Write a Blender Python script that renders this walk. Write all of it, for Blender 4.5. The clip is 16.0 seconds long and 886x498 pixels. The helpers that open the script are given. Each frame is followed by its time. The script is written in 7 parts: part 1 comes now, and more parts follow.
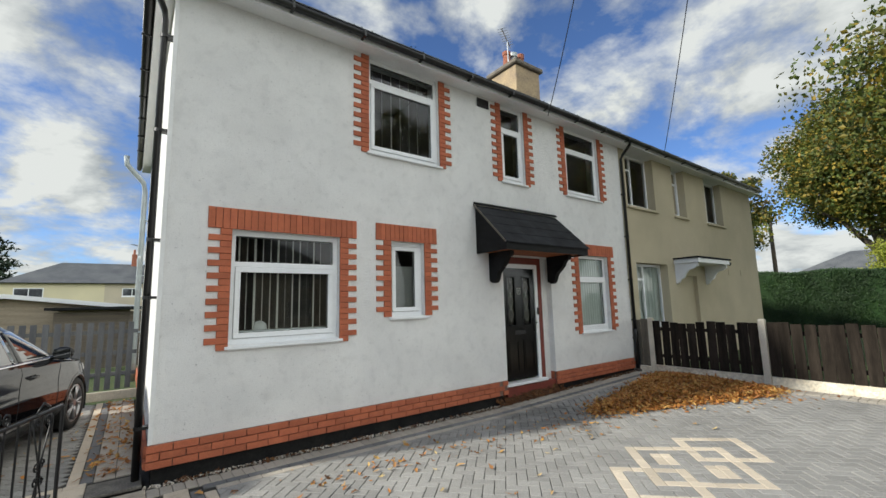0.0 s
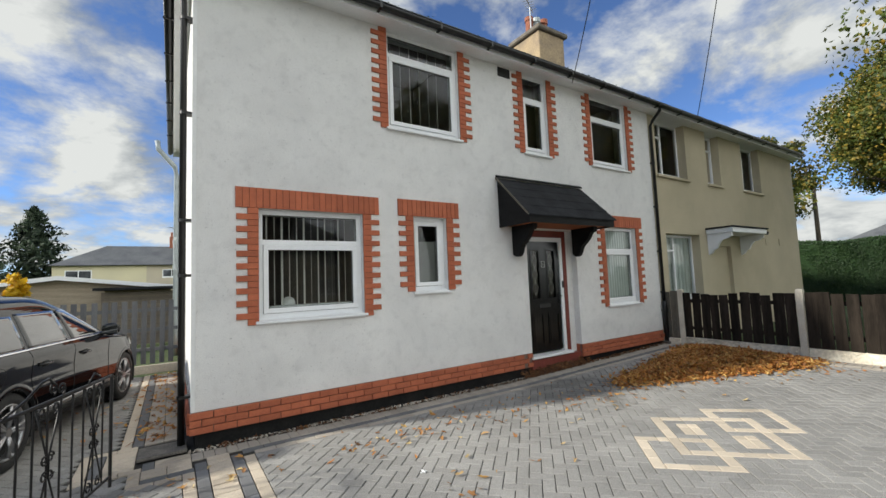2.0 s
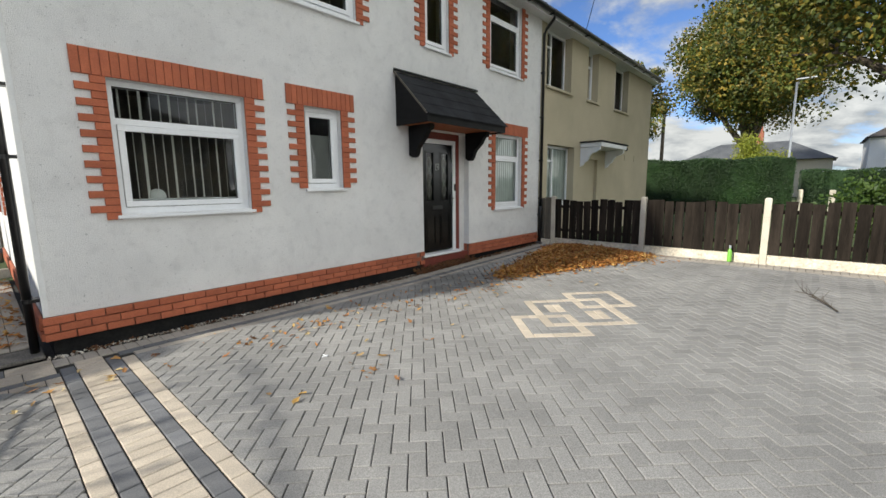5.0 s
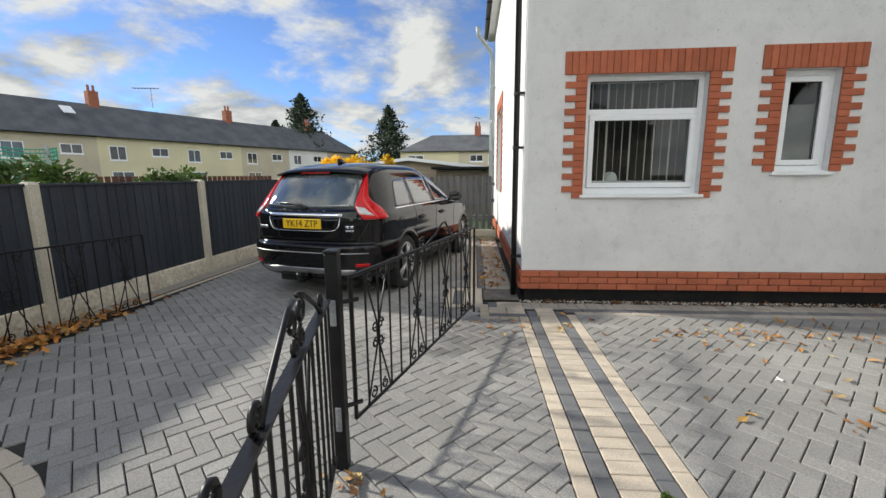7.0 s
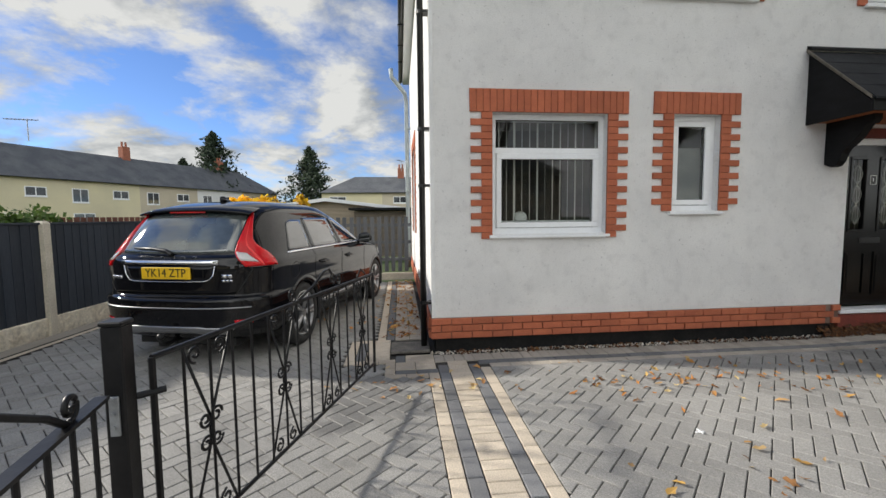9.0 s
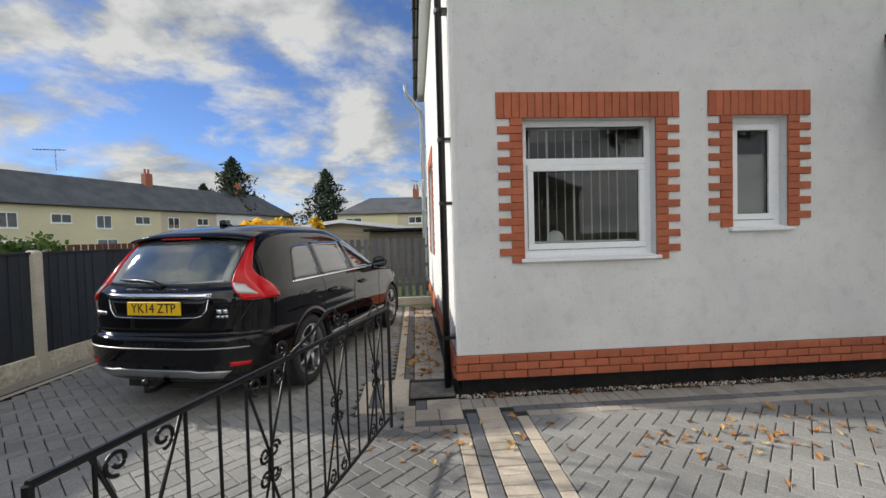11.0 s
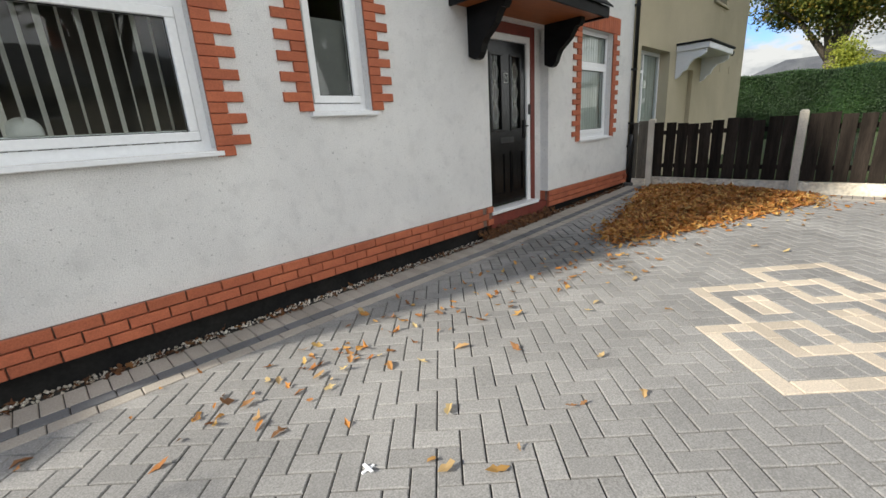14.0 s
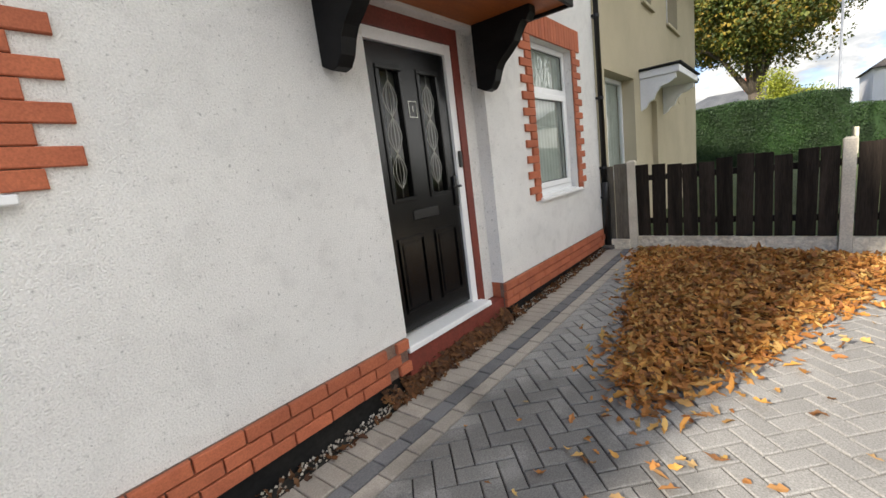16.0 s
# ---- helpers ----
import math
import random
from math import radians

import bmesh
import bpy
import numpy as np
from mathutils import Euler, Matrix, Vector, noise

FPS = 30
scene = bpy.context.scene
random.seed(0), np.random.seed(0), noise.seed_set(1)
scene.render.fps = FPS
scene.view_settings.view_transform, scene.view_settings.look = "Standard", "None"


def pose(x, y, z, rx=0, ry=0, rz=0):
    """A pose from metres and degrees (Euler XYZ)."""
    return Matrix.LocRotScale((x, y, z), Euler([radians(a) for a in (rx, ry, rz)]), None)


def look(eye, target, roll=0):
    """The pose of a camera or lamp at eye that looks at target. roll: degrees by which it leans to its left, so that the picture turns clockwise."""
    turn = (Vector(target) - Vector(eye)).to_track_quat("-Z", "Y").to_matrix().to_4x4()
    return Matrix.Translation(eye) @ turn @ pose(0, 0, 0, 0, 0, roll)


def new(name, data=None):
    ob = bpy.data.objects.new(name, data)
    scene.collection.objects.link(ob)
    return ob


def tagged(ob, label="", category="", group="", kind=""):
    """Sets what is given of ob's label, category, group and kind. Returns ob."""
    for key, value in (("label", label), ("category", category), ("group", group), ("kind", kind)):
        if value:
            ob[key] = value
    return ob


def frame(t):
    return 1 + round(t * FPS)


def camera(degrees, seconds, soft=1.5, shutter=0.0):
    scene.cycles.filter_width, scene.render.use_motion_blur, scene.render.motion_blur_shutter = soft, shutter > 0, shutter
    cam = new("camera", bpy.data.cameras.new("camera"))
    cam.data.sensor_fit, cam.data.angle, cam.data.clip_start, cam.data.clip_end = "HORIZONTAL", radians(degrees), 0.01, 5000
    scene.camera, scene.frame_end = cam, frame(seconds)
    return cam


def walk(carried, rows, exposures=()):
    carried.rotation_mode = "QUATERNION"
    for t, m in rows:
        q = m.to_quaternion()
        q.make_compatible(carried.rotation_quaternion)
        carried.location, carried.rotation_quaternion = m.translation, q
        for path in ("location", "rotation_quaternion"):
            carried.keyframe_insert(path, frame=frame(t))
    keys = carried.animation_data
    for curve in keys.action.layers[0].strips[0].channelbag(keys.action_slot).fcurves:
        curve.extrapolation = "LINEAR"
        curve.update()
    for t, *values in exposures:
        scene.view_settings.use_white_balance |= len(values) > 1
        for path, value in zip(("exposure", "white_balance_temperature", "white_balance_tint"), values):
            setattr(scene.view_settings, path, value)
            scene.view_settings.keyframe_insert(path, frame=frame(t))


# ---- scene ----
# camera: seconds, place, yaw (to the left of +y), pitch (up), roll (to the left)
cam = camera(93.63, 16.0)
PATH = [
    (0, -0.089, -0.108, 1.758, -36.80, 7.54, -1.47),
    (0.5, -0.026, -0.140, 1.780, -35.27, 7.80, -1.83),
    (1, -0.021, -0.140, 1.758, -34.44, 7.35, -2.10),
    (1.5, -0.065, -0.113, 1.734, -34.09, 6.27, -2.15),
    (2, -0.055, -0.137, 1.730, -33.17, 4.41, -2.30),
    (2.5, -0.097, -0.155, 1.683, -32.60, 3.46, -2.59),
    (3, -0.086, -0.101, 1.617, -38.53, -1.47, -0.61),
    (5.5, -0.185, -0.069, 1.600, -47.98, -9.14, -0.37),
    (6, -0.210, 0.016, 1.561, -28.40, -9.54, -1.67),
    (6.5, -0.357, 0.082, 1.587, -7.51, -8.90, -1.21),
    (7, -0.456, 0.120, 1.581, 4.24, -9.94, -0.47),
    (7.5, -0.485, 0.203, 1.558, 6.29, -11.80, -0.37),
    (8, -0.504, 0.257, 1.548, 1.97, -12.25, -0.30),
    (8.5, -0.450, 0.382, 1.520, -5.17, -9.51, -0.05),
    (9, -0.214, 0.608, 1.561, -5.92, -4.42, -0.57),
    (9.5, -0.218, 0.798, 1.560, -3.99, -1.36, -0.78),
    (12, -0.252, 1.281, 1.604, -5.01, -2.77, -2.82),
    (12.5, -0.227, 1.305, 1.592, -8.31, -3.95, -5.84),
    (13, 0.166, 1.406, 1.517, -21.67, -6.82, -8.50),
    (13.5, 0.635, 1.513, 1.493, -38.75, -10.31, -8.43),
    (14, 1.072, 1.875, 1.399, -44.32, -15.96, -3.80),
    (14.5, 1.575, 2.135, 1.433, -55.98, -16.70, -2.44),
    (15, 2.080, 2.411, 1.484, -52.03, -15.44, -4.98),
    (15.5, 2.605, 2.845, 1.530, -50.41, -12.43, -5.79),
    (16, 3.205, 3.112, 1.494, -50.43, -10.28, -7.21),
]
EXPOSURES = [(0.0, 2.58, 6850, 4), (3.0, 2.56, 6900, 6), (5.5, 2.58, 6900, 6), (8.0, 2.58, 6980, 7), (9.5, 2.46, 6950, 8), (12.5, 2.36, 6880, 8), (13.5, 2.72, 6950, 7), (14.5, 2.74, 7000, 8), (15.5, 3.08, 7200, 9), (16.0, 3.15, 7250, 10)]
walk(cam, [(t, pose(x, y, z, 90 + pitch, 0, yaw) @ pose(0, 0, 0, 0, 0, roll)) for t, x, y, z, yaw, pitch, roll in PATH], EXPOSURES)

# ---- world and sun ----
SUN_DIR = Vector((-1.75, 0.52, 1.0)).normalized()
world = bpy.data.worlds.new("sky")
scene.world = world
world.use_nodes = True
wn, wl = world.node_tree.nodes, world.node_tree.links
bgd = wn["Background"]
sky = wn.new("ShaderNodeTexSky")
sky.sky_type = "NISHITA"
sky.sun_disc = False
sky.sun_elevation = math.asin(SUN_DIR.z)
sky.sun_rotation = math.atan2(SUN_DIR.x, SUN_DIR.y)
sky.air_density, sky.dust_density, sky.ozone_density = 0.8, 0.0, 3.0


def wmath(op, a, b=None, c=None, clamp=False):
    """A math node of the world; numbers or sockets as inputs."""
    nd = wn.new("ShaderNodeMath")
    nd.operation, nd.use_clamp = op, clamp
    for k, v in enumerate((a, b, c)):
        if v is None:
            continue
        if isinstance(v, (int, float)):
            nd.inputs[k].default_value = v
        else:
            wl.new(v, nd.inputs[k])
    return nd.outputs["Value"]


wdir = wn.new("ShaderNodeSeparateXYZ")
wl.new(wn.new("ShaderNodeTexCoord").outputs["Generated"], wdir.inputs["Vector"])
up = wmath("ADD", wmath("MAXIMUM", wdir.outputs["Z"], 0.0), 0.28)


def cloud_noise(dx, dy):
    """Density of a flat cloud layer seen from below."""
    at = wn.new("ShaderNodeCombineXYZ")
    wl.new(wmath("ADD", wmath("DIVIDE", wdir.outputs["X"], up), dx), at.inputs["X"])
    wl.new(wmath("ADD", wmath("DIVIDE", wdir.outputs["Y"], up), dy), at.inputs["Y"])
    nz_ = wn.new("ShaderNodeTexNoise")
    nz_.inputs["Scale"].default_value = 1.95
    nz_.inputs["Detail"].default_value = 10.0
    nz_.inputs["Roughness"].default_value = 0.60
    nz_.inputs["Distortion"].default_value = 0.15
    wl.new(at.outputs["Vector"], nz_.inputs["Vector"])
    return nz_.outputs["Fac"]


SKY_AT = (3.1, 1.7)
dens = cloud_noise(*SKY_AT)
toward = cloud_noise(SKY_AT[0] - 0.16, SKY_AT[1] + 0.05)
# added fill: thicker, brighter cloud behind the camera, unseen; more cover low down
rearward = wmath("ADD", wmath("MULTIPLY", wdir.outputs["X"], 0.20), wmath("MULTIPLY", wdir.outputs["Y"], -0.98))
fill_bank = wn.new("ShaderNodeMapRange")
fill_bank.interpolation_type = "SMOOTHSTEP"
fill_bank.inputs["From Min"].default_value, fill_bank.inputs["From Max"].default_value = 0.15, 0.75
wl.new(rearward, fill_bank.inputs["Value"])
low = wmath("POWER", wmath("SUBTRACT", 1.0, wdir.outputs["Z"], clamp=True), 4.0)
cover = wmath("ADD", wmath("ADD", wmath("ADD", dens, wmath("MULTIPLY", low, 0.09)), wmath("MULTIPLY", wdir.outputs["X"], 0.020)), wmath("MULTIPLY", fill_bank.outputs["Result"], 0.22))
cloud_r = wn.new("ShaderNodeValToRGB")
cloud_r.color_ramp.elements[0].position, cloud_r.color_ramp.elements[1].position = 0.45, 0.59
wl.new(cover, cloud_r.inputs["Fac"])
lit = wmath("ADD", 0.58, wmath("MULTIPLY", wmath("SUBTRACT", dens, toward), 4.5), clamp=True)
cloud_c = wn.new("ShaderNodeMixRGB")
cloud_c.inputs["Color1"].default_value = (0.50, 0.56, 0.65, 1)
cloud_c.inputs["Color2"].default_value = (1.16, 1.20, 1.26, 1)
wl.new(lit, cloud_c.inputs["Fac"])
bright = wn.new("ShaderNodeVectorMath")
bright.operation = "SCALE"
wl.new(cloud_c.outputs["Color"], bright.inputs[0])
# up to 3.15 times brighter there, to light the front wall
wl.new(wmath("ADD", 1.0, wmath("MULTIPLY", fill_bank.outputs["Result"], 2.15)), bright.inputs["Scale"])
sky_mix = wn.new("ShaderNodeMixRGB")
wl.new(cloud_r.outputs["Color"], sky_mix.inputs["Fac"])
dome = wn.new("ShaderNodeMixRGB")
dome.blend_type = "MULTIPLY"
dome.inputs["Fac"].default_value = 1.0
dome.inputs["Color2"].default_value = (0.17, 0.20, 0.265, 1)
wl.new(sky.outputs["Color"], dome.inputs["Color1"])
wl.new(dome.outputs["Color"], sky_mix.inputs["Color1"])
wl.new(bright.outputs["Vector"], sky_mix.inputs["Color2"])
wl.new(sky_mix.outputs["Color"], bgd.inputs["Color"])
bgd.inputs["Strength"].default_value = 0.11
sun = new("sun", bpy.data.lights.new("sun", "SUN"))
sun.data.energy, sun.data.angle, sun.data.color = 0.95, radians(2.5), (1.0, 0.97, 0.93)
sun.matrix_basis = look((0, 0, 0), -SUN_DIR)


# ---- materials ----
def M(name, col, col2=None, rough=0.75, scale=3.0, fine=60.0, vary=0.25, bump=0.2, dist=0.004, metal=0.0, rand=0.0, isl=0.0, coat=0.0, detail=5.0, spec=0.5, stretch=None, pits=0.0, wet=None):
    m = bpy.data.materials.new(name)
    m.use_nodes = True
    n, l = m.node_tree.nodes, m.node_tree.links
    b = n["Principled BSDF"]
    b.inputs["Roughness"].default_value, b.inputs["Metallic"].default_value = rough, metal
    b.inputs["Specular IOR Level"].default_value = spec
    b.inputs["Coat Weight"].default_value = coat
    b.inputs["Coat Roughness"].default_value = 0.04
    b.inputs["Coat IOR"].default_value = 1.6
    geo = n.new("ShaderNodeNewGeometry")
    pos = geo.outputs["Position"]
    if stretch:
        mp = n.new("ShaderNodeMapping")
        mp.inputs["Scale"].default_value = stretch
        l.new(pos, mp.inputs["Vector"])
        pos = mp.outputs["Vector"]
    big = n.new("ShaderNodeTexNoise")
    big.inputs["Scale"].default_value, big.inputs["Detail"].default_value = scale, detail
    l.new(pos, big.inputs["Vector"])
    ramp = n.new("ShaderNodeValToRGB")
    ramp.color_ramp.elements[0].position, ramp.color_ramp.elements[1].position = 0.36, 0.66
    ramp.color_ramp.elements[0].color = (*col, 1)
    ramp.color_ramp.elements[1].color = (*(col2 or col), 1)
    l.new(big.outputs["Fac"], ramp.inputs["Fac"])
    sm = n.new("ShaderNodeTexNoise")
    sm.inputs["Scale"].default_value, sm.inputs["Detail"].default_value = fine, 4.0
    l.new(pos, sm.inputs["Vector"])
    mr = n.new("ShaderNodeMapRange")
    mr.inputs["From Min"].default_value, mr.inputs["From Max"].default_value = 0.3, 0.7
    mr.inputs["To Min"].default_value, mr.inputs["To Max"].default_value = 1.0 - vary, 1.0 + vary * 0.5
    l.new(sm.outputs["Fac"], mr.inputs["Value"])
    val = mr.outputs["Result"]
    for amount, kind in ((rand, "obj"), (isl, "isl")):
        if amount:
            r2 = n.new("ShaderNodeMapRange")
            r2.inputs["To Min"].default_value, r2.inputs["To Max"].default_value = 1.0 - amount, 1.0 + amount * 0.6
            if kind == "obj":
                oi = n.new("ShaderNodeObjectInfo")
                l.new(oi.outputs["Random"], r2.inputs["Value"])
            else:
                l.new(geo.outputs["Random Per Island"], r2.inputs["Value"])
            mu = n.new("ShaderNodeMath")
            mu.operation = "MULTIPLY"
            l.new(val, mu.inputs[0])
            l.new(r2.outputs["Result"], mu.inputs[1])
            val = mu.outputs["Value"]
    sc = n.new("ShaderNodeVectorMath")
    sc.operation = "SCALE"
    l.new(ramp.outputs["Color"], sc.inputs[0])
    l.new(val, sc.inputs["Scale"])
    l.new(sc.outputs["Vector"], b.inputs["Base Color"])
    out = sc.outputs["Vector"]
    if pits:
        # grey weather stains and dark pits
        for size, lo, hi, dark in ((1.6, 0.44, 0.74, 0.92), (7.0, 0.52, 0.82, 0.86), (38.0, 0.62, 0.74, 0.60), (95.0, 0.65, 0.73, 0.52)):
            pn = n.new("ShaderNodeTexNoise")
            pn.inputs["Scale"].default_value, pn.inputs["Detail"].default_value = size, 7.0
            l.new(geo.outputs["Position"], pn.inputs["Vector"])
            pm = n.new("ShaderNodeMapRange")
            pm.inputs["From Min"].default_value, pm.inputs["From Max"].default_value = lo, hi
            pm.inputs["To Min"].default_value, pm.inputs["To Max"].default_value = 1.0, 1.0 - (1.0 - dark) * pits
            l.new(pn.outputs["Fac"], pm.inputs["Value"])
            ps = n.new("ShaderNodeVectorMath")
            ps.operation = "SCALE"
            l.new(out, ps.inputs[0])
            l.new(pm.outputs["Result"], ps.inputs["Scale"])
            out = ps.outputs["Vector"]
        l.new(out, b.inputs["Base Color"])
    if wet:
        # a ragged wet patch: darker and glossier
        dn = n.new("ShaderNodeVectorMath")
        dn.operation = "DISTANCE"
        wp = n.new("ShaderNodeTexNoise")
        wp.inputs["Scale"].default_value, wp.inputs["Detail"].default_value = 3.0, 6.0
        l.new(geo.outputs["Position"], wp.inputs["Vector"])
        l.new(geo.outputs["Position"], dn.inputs[0])
        dn.inputs[1].default_value = wet[:3]
        ad = n.new("ShaderNodeMath")
        ad.operation = "MULTIPLY_ADD"
        l.new(wp.outputs["Fac"], ad.inputs[0])
        ad.inputs[1].default_value = 2.6
        dn2 = n.new("ShaderNodeVectorMath")
        dn2.operation = "DISTANCE"
        l.new(geo.outputs["Position"], dn2.inputs[0])
        dn2.inputs[1].default_value = (4.9, 4.0, 0.12)
        mn = n.new("ShaderNodeMath")
        mn.operation = "MINIMUM"
        l.new(dn.outputs["Value"], mn.inputs[0])
        half = n.new("ShaderNodeMath")
        half.operation = "MULTIPLY"
        half.inputs[1].default_value = 1.05
        l.new(dn2.outputs["Value"], half.inputs[0])
        l.new(half.outputs["Value"], mn.inputs[1])
        l.new(mn.outputs["Value"], ad.inputs[2])
        wm = n.new("ShaderNodeMapRange")
        wm.inputs["From Min"].default_value, wm.inputs["From Max"].default_value = wet[3] + 1.02, wet[3] + 1.42
        wm.inputs["To Min"].default_value, wm.inputs["To Max"].default_value = 0.62, 1.0
        l.new(ad.outputs["Value"], wm.inputs["Value"])
        ws = n.new("ShaderNodeVectorMath")
        ws.operation = "SCALE"
        l.new(out, ws.inputs[0])
        l.new(wm.outputs["Result"], ws.inputs["Scale"])
        l.new(ws.outputs["Vector"], b.inputs["Base Color"])
        wr_ = n.new("ShaderNodeMath")
        wr_.operation = "MULTIPLY"
        l.new(wm.outputs["Result"], wr_.inputs[0])
        wr_.inputs[1].default_value = rough * 1.3
        l.new(wr_.outputs["Value"], b.inputs["Roughness"])
    if bump:
        bp = n.new("ShaderNodeBump")
        bp.inputs["Strength"].default_value, bp.inputs["Distance"].default_value = bump, dist
        l.new(sm.outputs["Fac"], bp.inputs["Height"])
        l.new(bp.outputs["Normal"], b.inputs["Normal"])
    return m


def many(name, cols, rough=0.8, trans=0.0, pick="isl", spread=0.35):
    """A material whose pieces take one of several colours each."""
    m = bpy.data.materials.new(name)
    m.use_nodes = True
    n, l = m.node_tree.nodes, m.node_tree.links
    b = n["Principled BSDF"]
    b.inputs["Roughness"].default_value = rough
    ramp = n.new("ShaderNodeValToRGB")
    el = ramp.color_ramp.elements
    while len(el) < len(cols):
        el.new(0.5)
    for k, c in enumerate(cols):
        el[k].position = k / max(1, len(cols) - 1)
        el[k].color = (*c, 1)
    if pick == "isl":
        g = n.new("ShaderNodeNewGeometry")
        l.new(g.outputs["Random Per Island"], ramp.inputs["Fac"])
    else:
        g = n.new("ShaderNodeObjectInfo")
        l.new(g.outputs["Random"], ramp.inputs["Fac"])
    geo = n.new("ShaderNodeNewGeometry")
    sm = n.new("ShaderNodeTexNoise")
    sm.inputs["Scale"].default_value = 0.6
    l.new(geo.outputs["Position"], sm.inputs["Vector"])
    mr = n.new("ShaderNodeMapRange")
    mr.inputs["From Min"].default_value, mr.inputs["From Max"].default_value = 0.3, 0.7
    mr.inputs["To Min"].default_value, mr.inputs["To Max"].default_value = 1.0 - spread, 1.0 + spread
    l.new(sm.outputs["Fac"], mr.inputs["Value"])
    sc = n.new("ShaderNodeVectorMath")
    sc.operation = "SCALE"
    l.new(ramp.outputs["Color"], sc.inputs[0])
    l.new(mr.outputs["Result"], sc.inputs["Scale"])
    l.new(sc.outputs["Vector"], b.inputs["Base Color"])
    if trans:
        t = n.new("ShaderNodeBsdfTranslucent")
        l.new(sc.outputs["Vector"], t.inputs["Color"])
        mx = n.new("ShaderNodeMixShader")
        mx.inputs["Fac"].default_value = trans
        l.new(b.outputs["BSDF"], mx.inputs[1])
        l.new(t.outputs["BSDF"], mx.inputs[2])
        l.new(mx.outputs["Shader"], n["Material Output"].inputs["Surface"])
    return m


def glass_mat(name, tint=(0.9, 0.95, 0.93), rough=0.0):
    m = bpy.data.materials.new(name)
    m.use_nodes = True
    n, l = m.node_tree.nodes, m.node_tree.links
    n.remove(n["Principled BSDF"])
    tr, gl, fr, mx = n.new("ShaderNodeBsdfTransparent"), n.new("ShaderNodeBsdfGlossy"), n.new("ShaderNodeFresnel"), n.new("ShaderNodeMixShader")
    tr.inputs["Color"].default_value = (*tint, 1)
    gl.inputs["Roughness"].default_value = rough
    fr.inputs["IOR"].default_value = 1.5
    l.new(fr.outputs["Fac"], mx.inputs["Fac"])
    l.new(tr.outputs["BSDF"], mx.inputs[1])
    l.new(gl.outputs["BSDF"], mx.inputs[2])
    l.new(mx.outputs["Shader"], n["Material Output"].inputs["Surface"])
    return m


RENDER = M("grey_white_render", (0.86, 0.85, 0.83), (0.80, 0.79, 0.775), 0.92, 1.7, 130, 0.16, 1.0, 0.012, detail=9, pits=1.1)
BEAD = M("white_bead", (0.75, 0.75, 0.74), (0.68, 0.68, 0.67), 0.6, 4, 80, 0.06, 0.05)
BRICK = M("orange_red_brick_slip", (0.47, 0.135, 0.065), (0.40, 0.11, 0.055), 0.85, 6, 130, 0.22, 0.4, 0.002, rand=0.16)
MORTAR = M("dark_mortar", (0.16, 0.10, 0.08), (0.20, 0.13, 0.10), 0.95, 8, 90, 0.3, 0.3)
TAR = M("black_bitumen_paint", (0.010, 0.010, 0.011), (0.02, 0.019, 0.018), 0.8, 3, 40, 0.3, 0.4, spec=0.2)
UPVC = M("white_upvc", (0.82, 0.83, 0.84), (0.78, 0.79, 0.80), 0.35, 3, 40, 0.04, 0.0)
BLACKP = M("black_plastic", (0.006, 0.006, 0.0065), (0.012, 0.012, 0.012), 0.35, 5, 60, 0.2, 0.05)
BLACKW = M("black_painted_timber", (0.004, 0.004, 0.0045), (0.008, 0.008, 0.009), 0.5, 6, 70, 0.3, 0.25, stretch=(1, 1, 3), spec=0.2)
FELT = M("black_roof_felt", (0.012, 0.0125, 0.014), (0.026, 0.027, 0.03), 0.9, 4, 150, 0.35, 0.5, spec=0.3)
DOORB = M("black_composite_door", (0.004, 0.004, 0.0045), (0.006, 0.006, 0.006), 0.24, 6, 120, 0.2, 0.08, spec=0.4)
REDPAINT = M("dark_red_paint", (0.20, 0.038, 0.025), (0.15, 0.03, 0.02), 0.6, 5, 60, 0.25, 0.2)
ORANGEWOOD = M("orange_stained_timber", (0.36, 0.10, 0.02), (0.28, 0.075, 0.018), 0.5, 4, 40, 0.3, 0.1, stretch=(1, 8, 8))
SLATE = M("grey_roof_slate", (0.075, 0.08, 0.09), (0.12, 0.125, 0.13), 0.75, 0.8, 18, 0.35, 0.4, 0.01)
TILE = M("dark_brown_tile", (0.06, 0.05, 0.045), (0.10, 0.085, 0.075), 0.85, 0.9, 12, 0.35, 0.4, 0.01)
KHAKI = M("khaki_roughcast", (0.54, 0.47, 0.33), (0.46, 0.40, 0.28), 0.92, 0.9, 120, 0.16, 0.5, 0.004)
CREAMR = M("cream_render", (0.68, 0.61, 0.41), (0.61, 0.55, 0.38), 0.9, 0.4, 20, 0.1, 0.2)
TANR = M("tan_render", (0.55, 0.48, 0.36), (0.47, 0.41, 0.32), 0.9, 0.4, 20, 0.12, 0.2)
WHITER = M("white_render", (0.75, 0.75, 0.74), (0.66, 0.66, 0.65), 0.9, 0.4, 20, 0.1, 0.2)
CHIM = M("buff_render_chimney", (0.44, 0.33, 0.20), (0.30, 0.23, 0.16), 0.95, 2.2, 30, 0.3, 0.5, 0.01)
CHIMD = M("weathered_stone_cap", (0.14, 0.12, 0.10), (0.22, 0.19, 0.15), 0.95, 4, 40, 0.4, 0.5, 0.01)
TERRA = M("terracotta_pot", (0.36, 0.13, 0.08), (0.28, 0.10, 0.06), 0.9, 5, 40, 0.25, 0.3)
CONC = M("pale_concrete", (0.70, 0.64, 0.52), (0.58, 0.52, 0.42), 0.92, 3, 60, 0.2, 0.4)
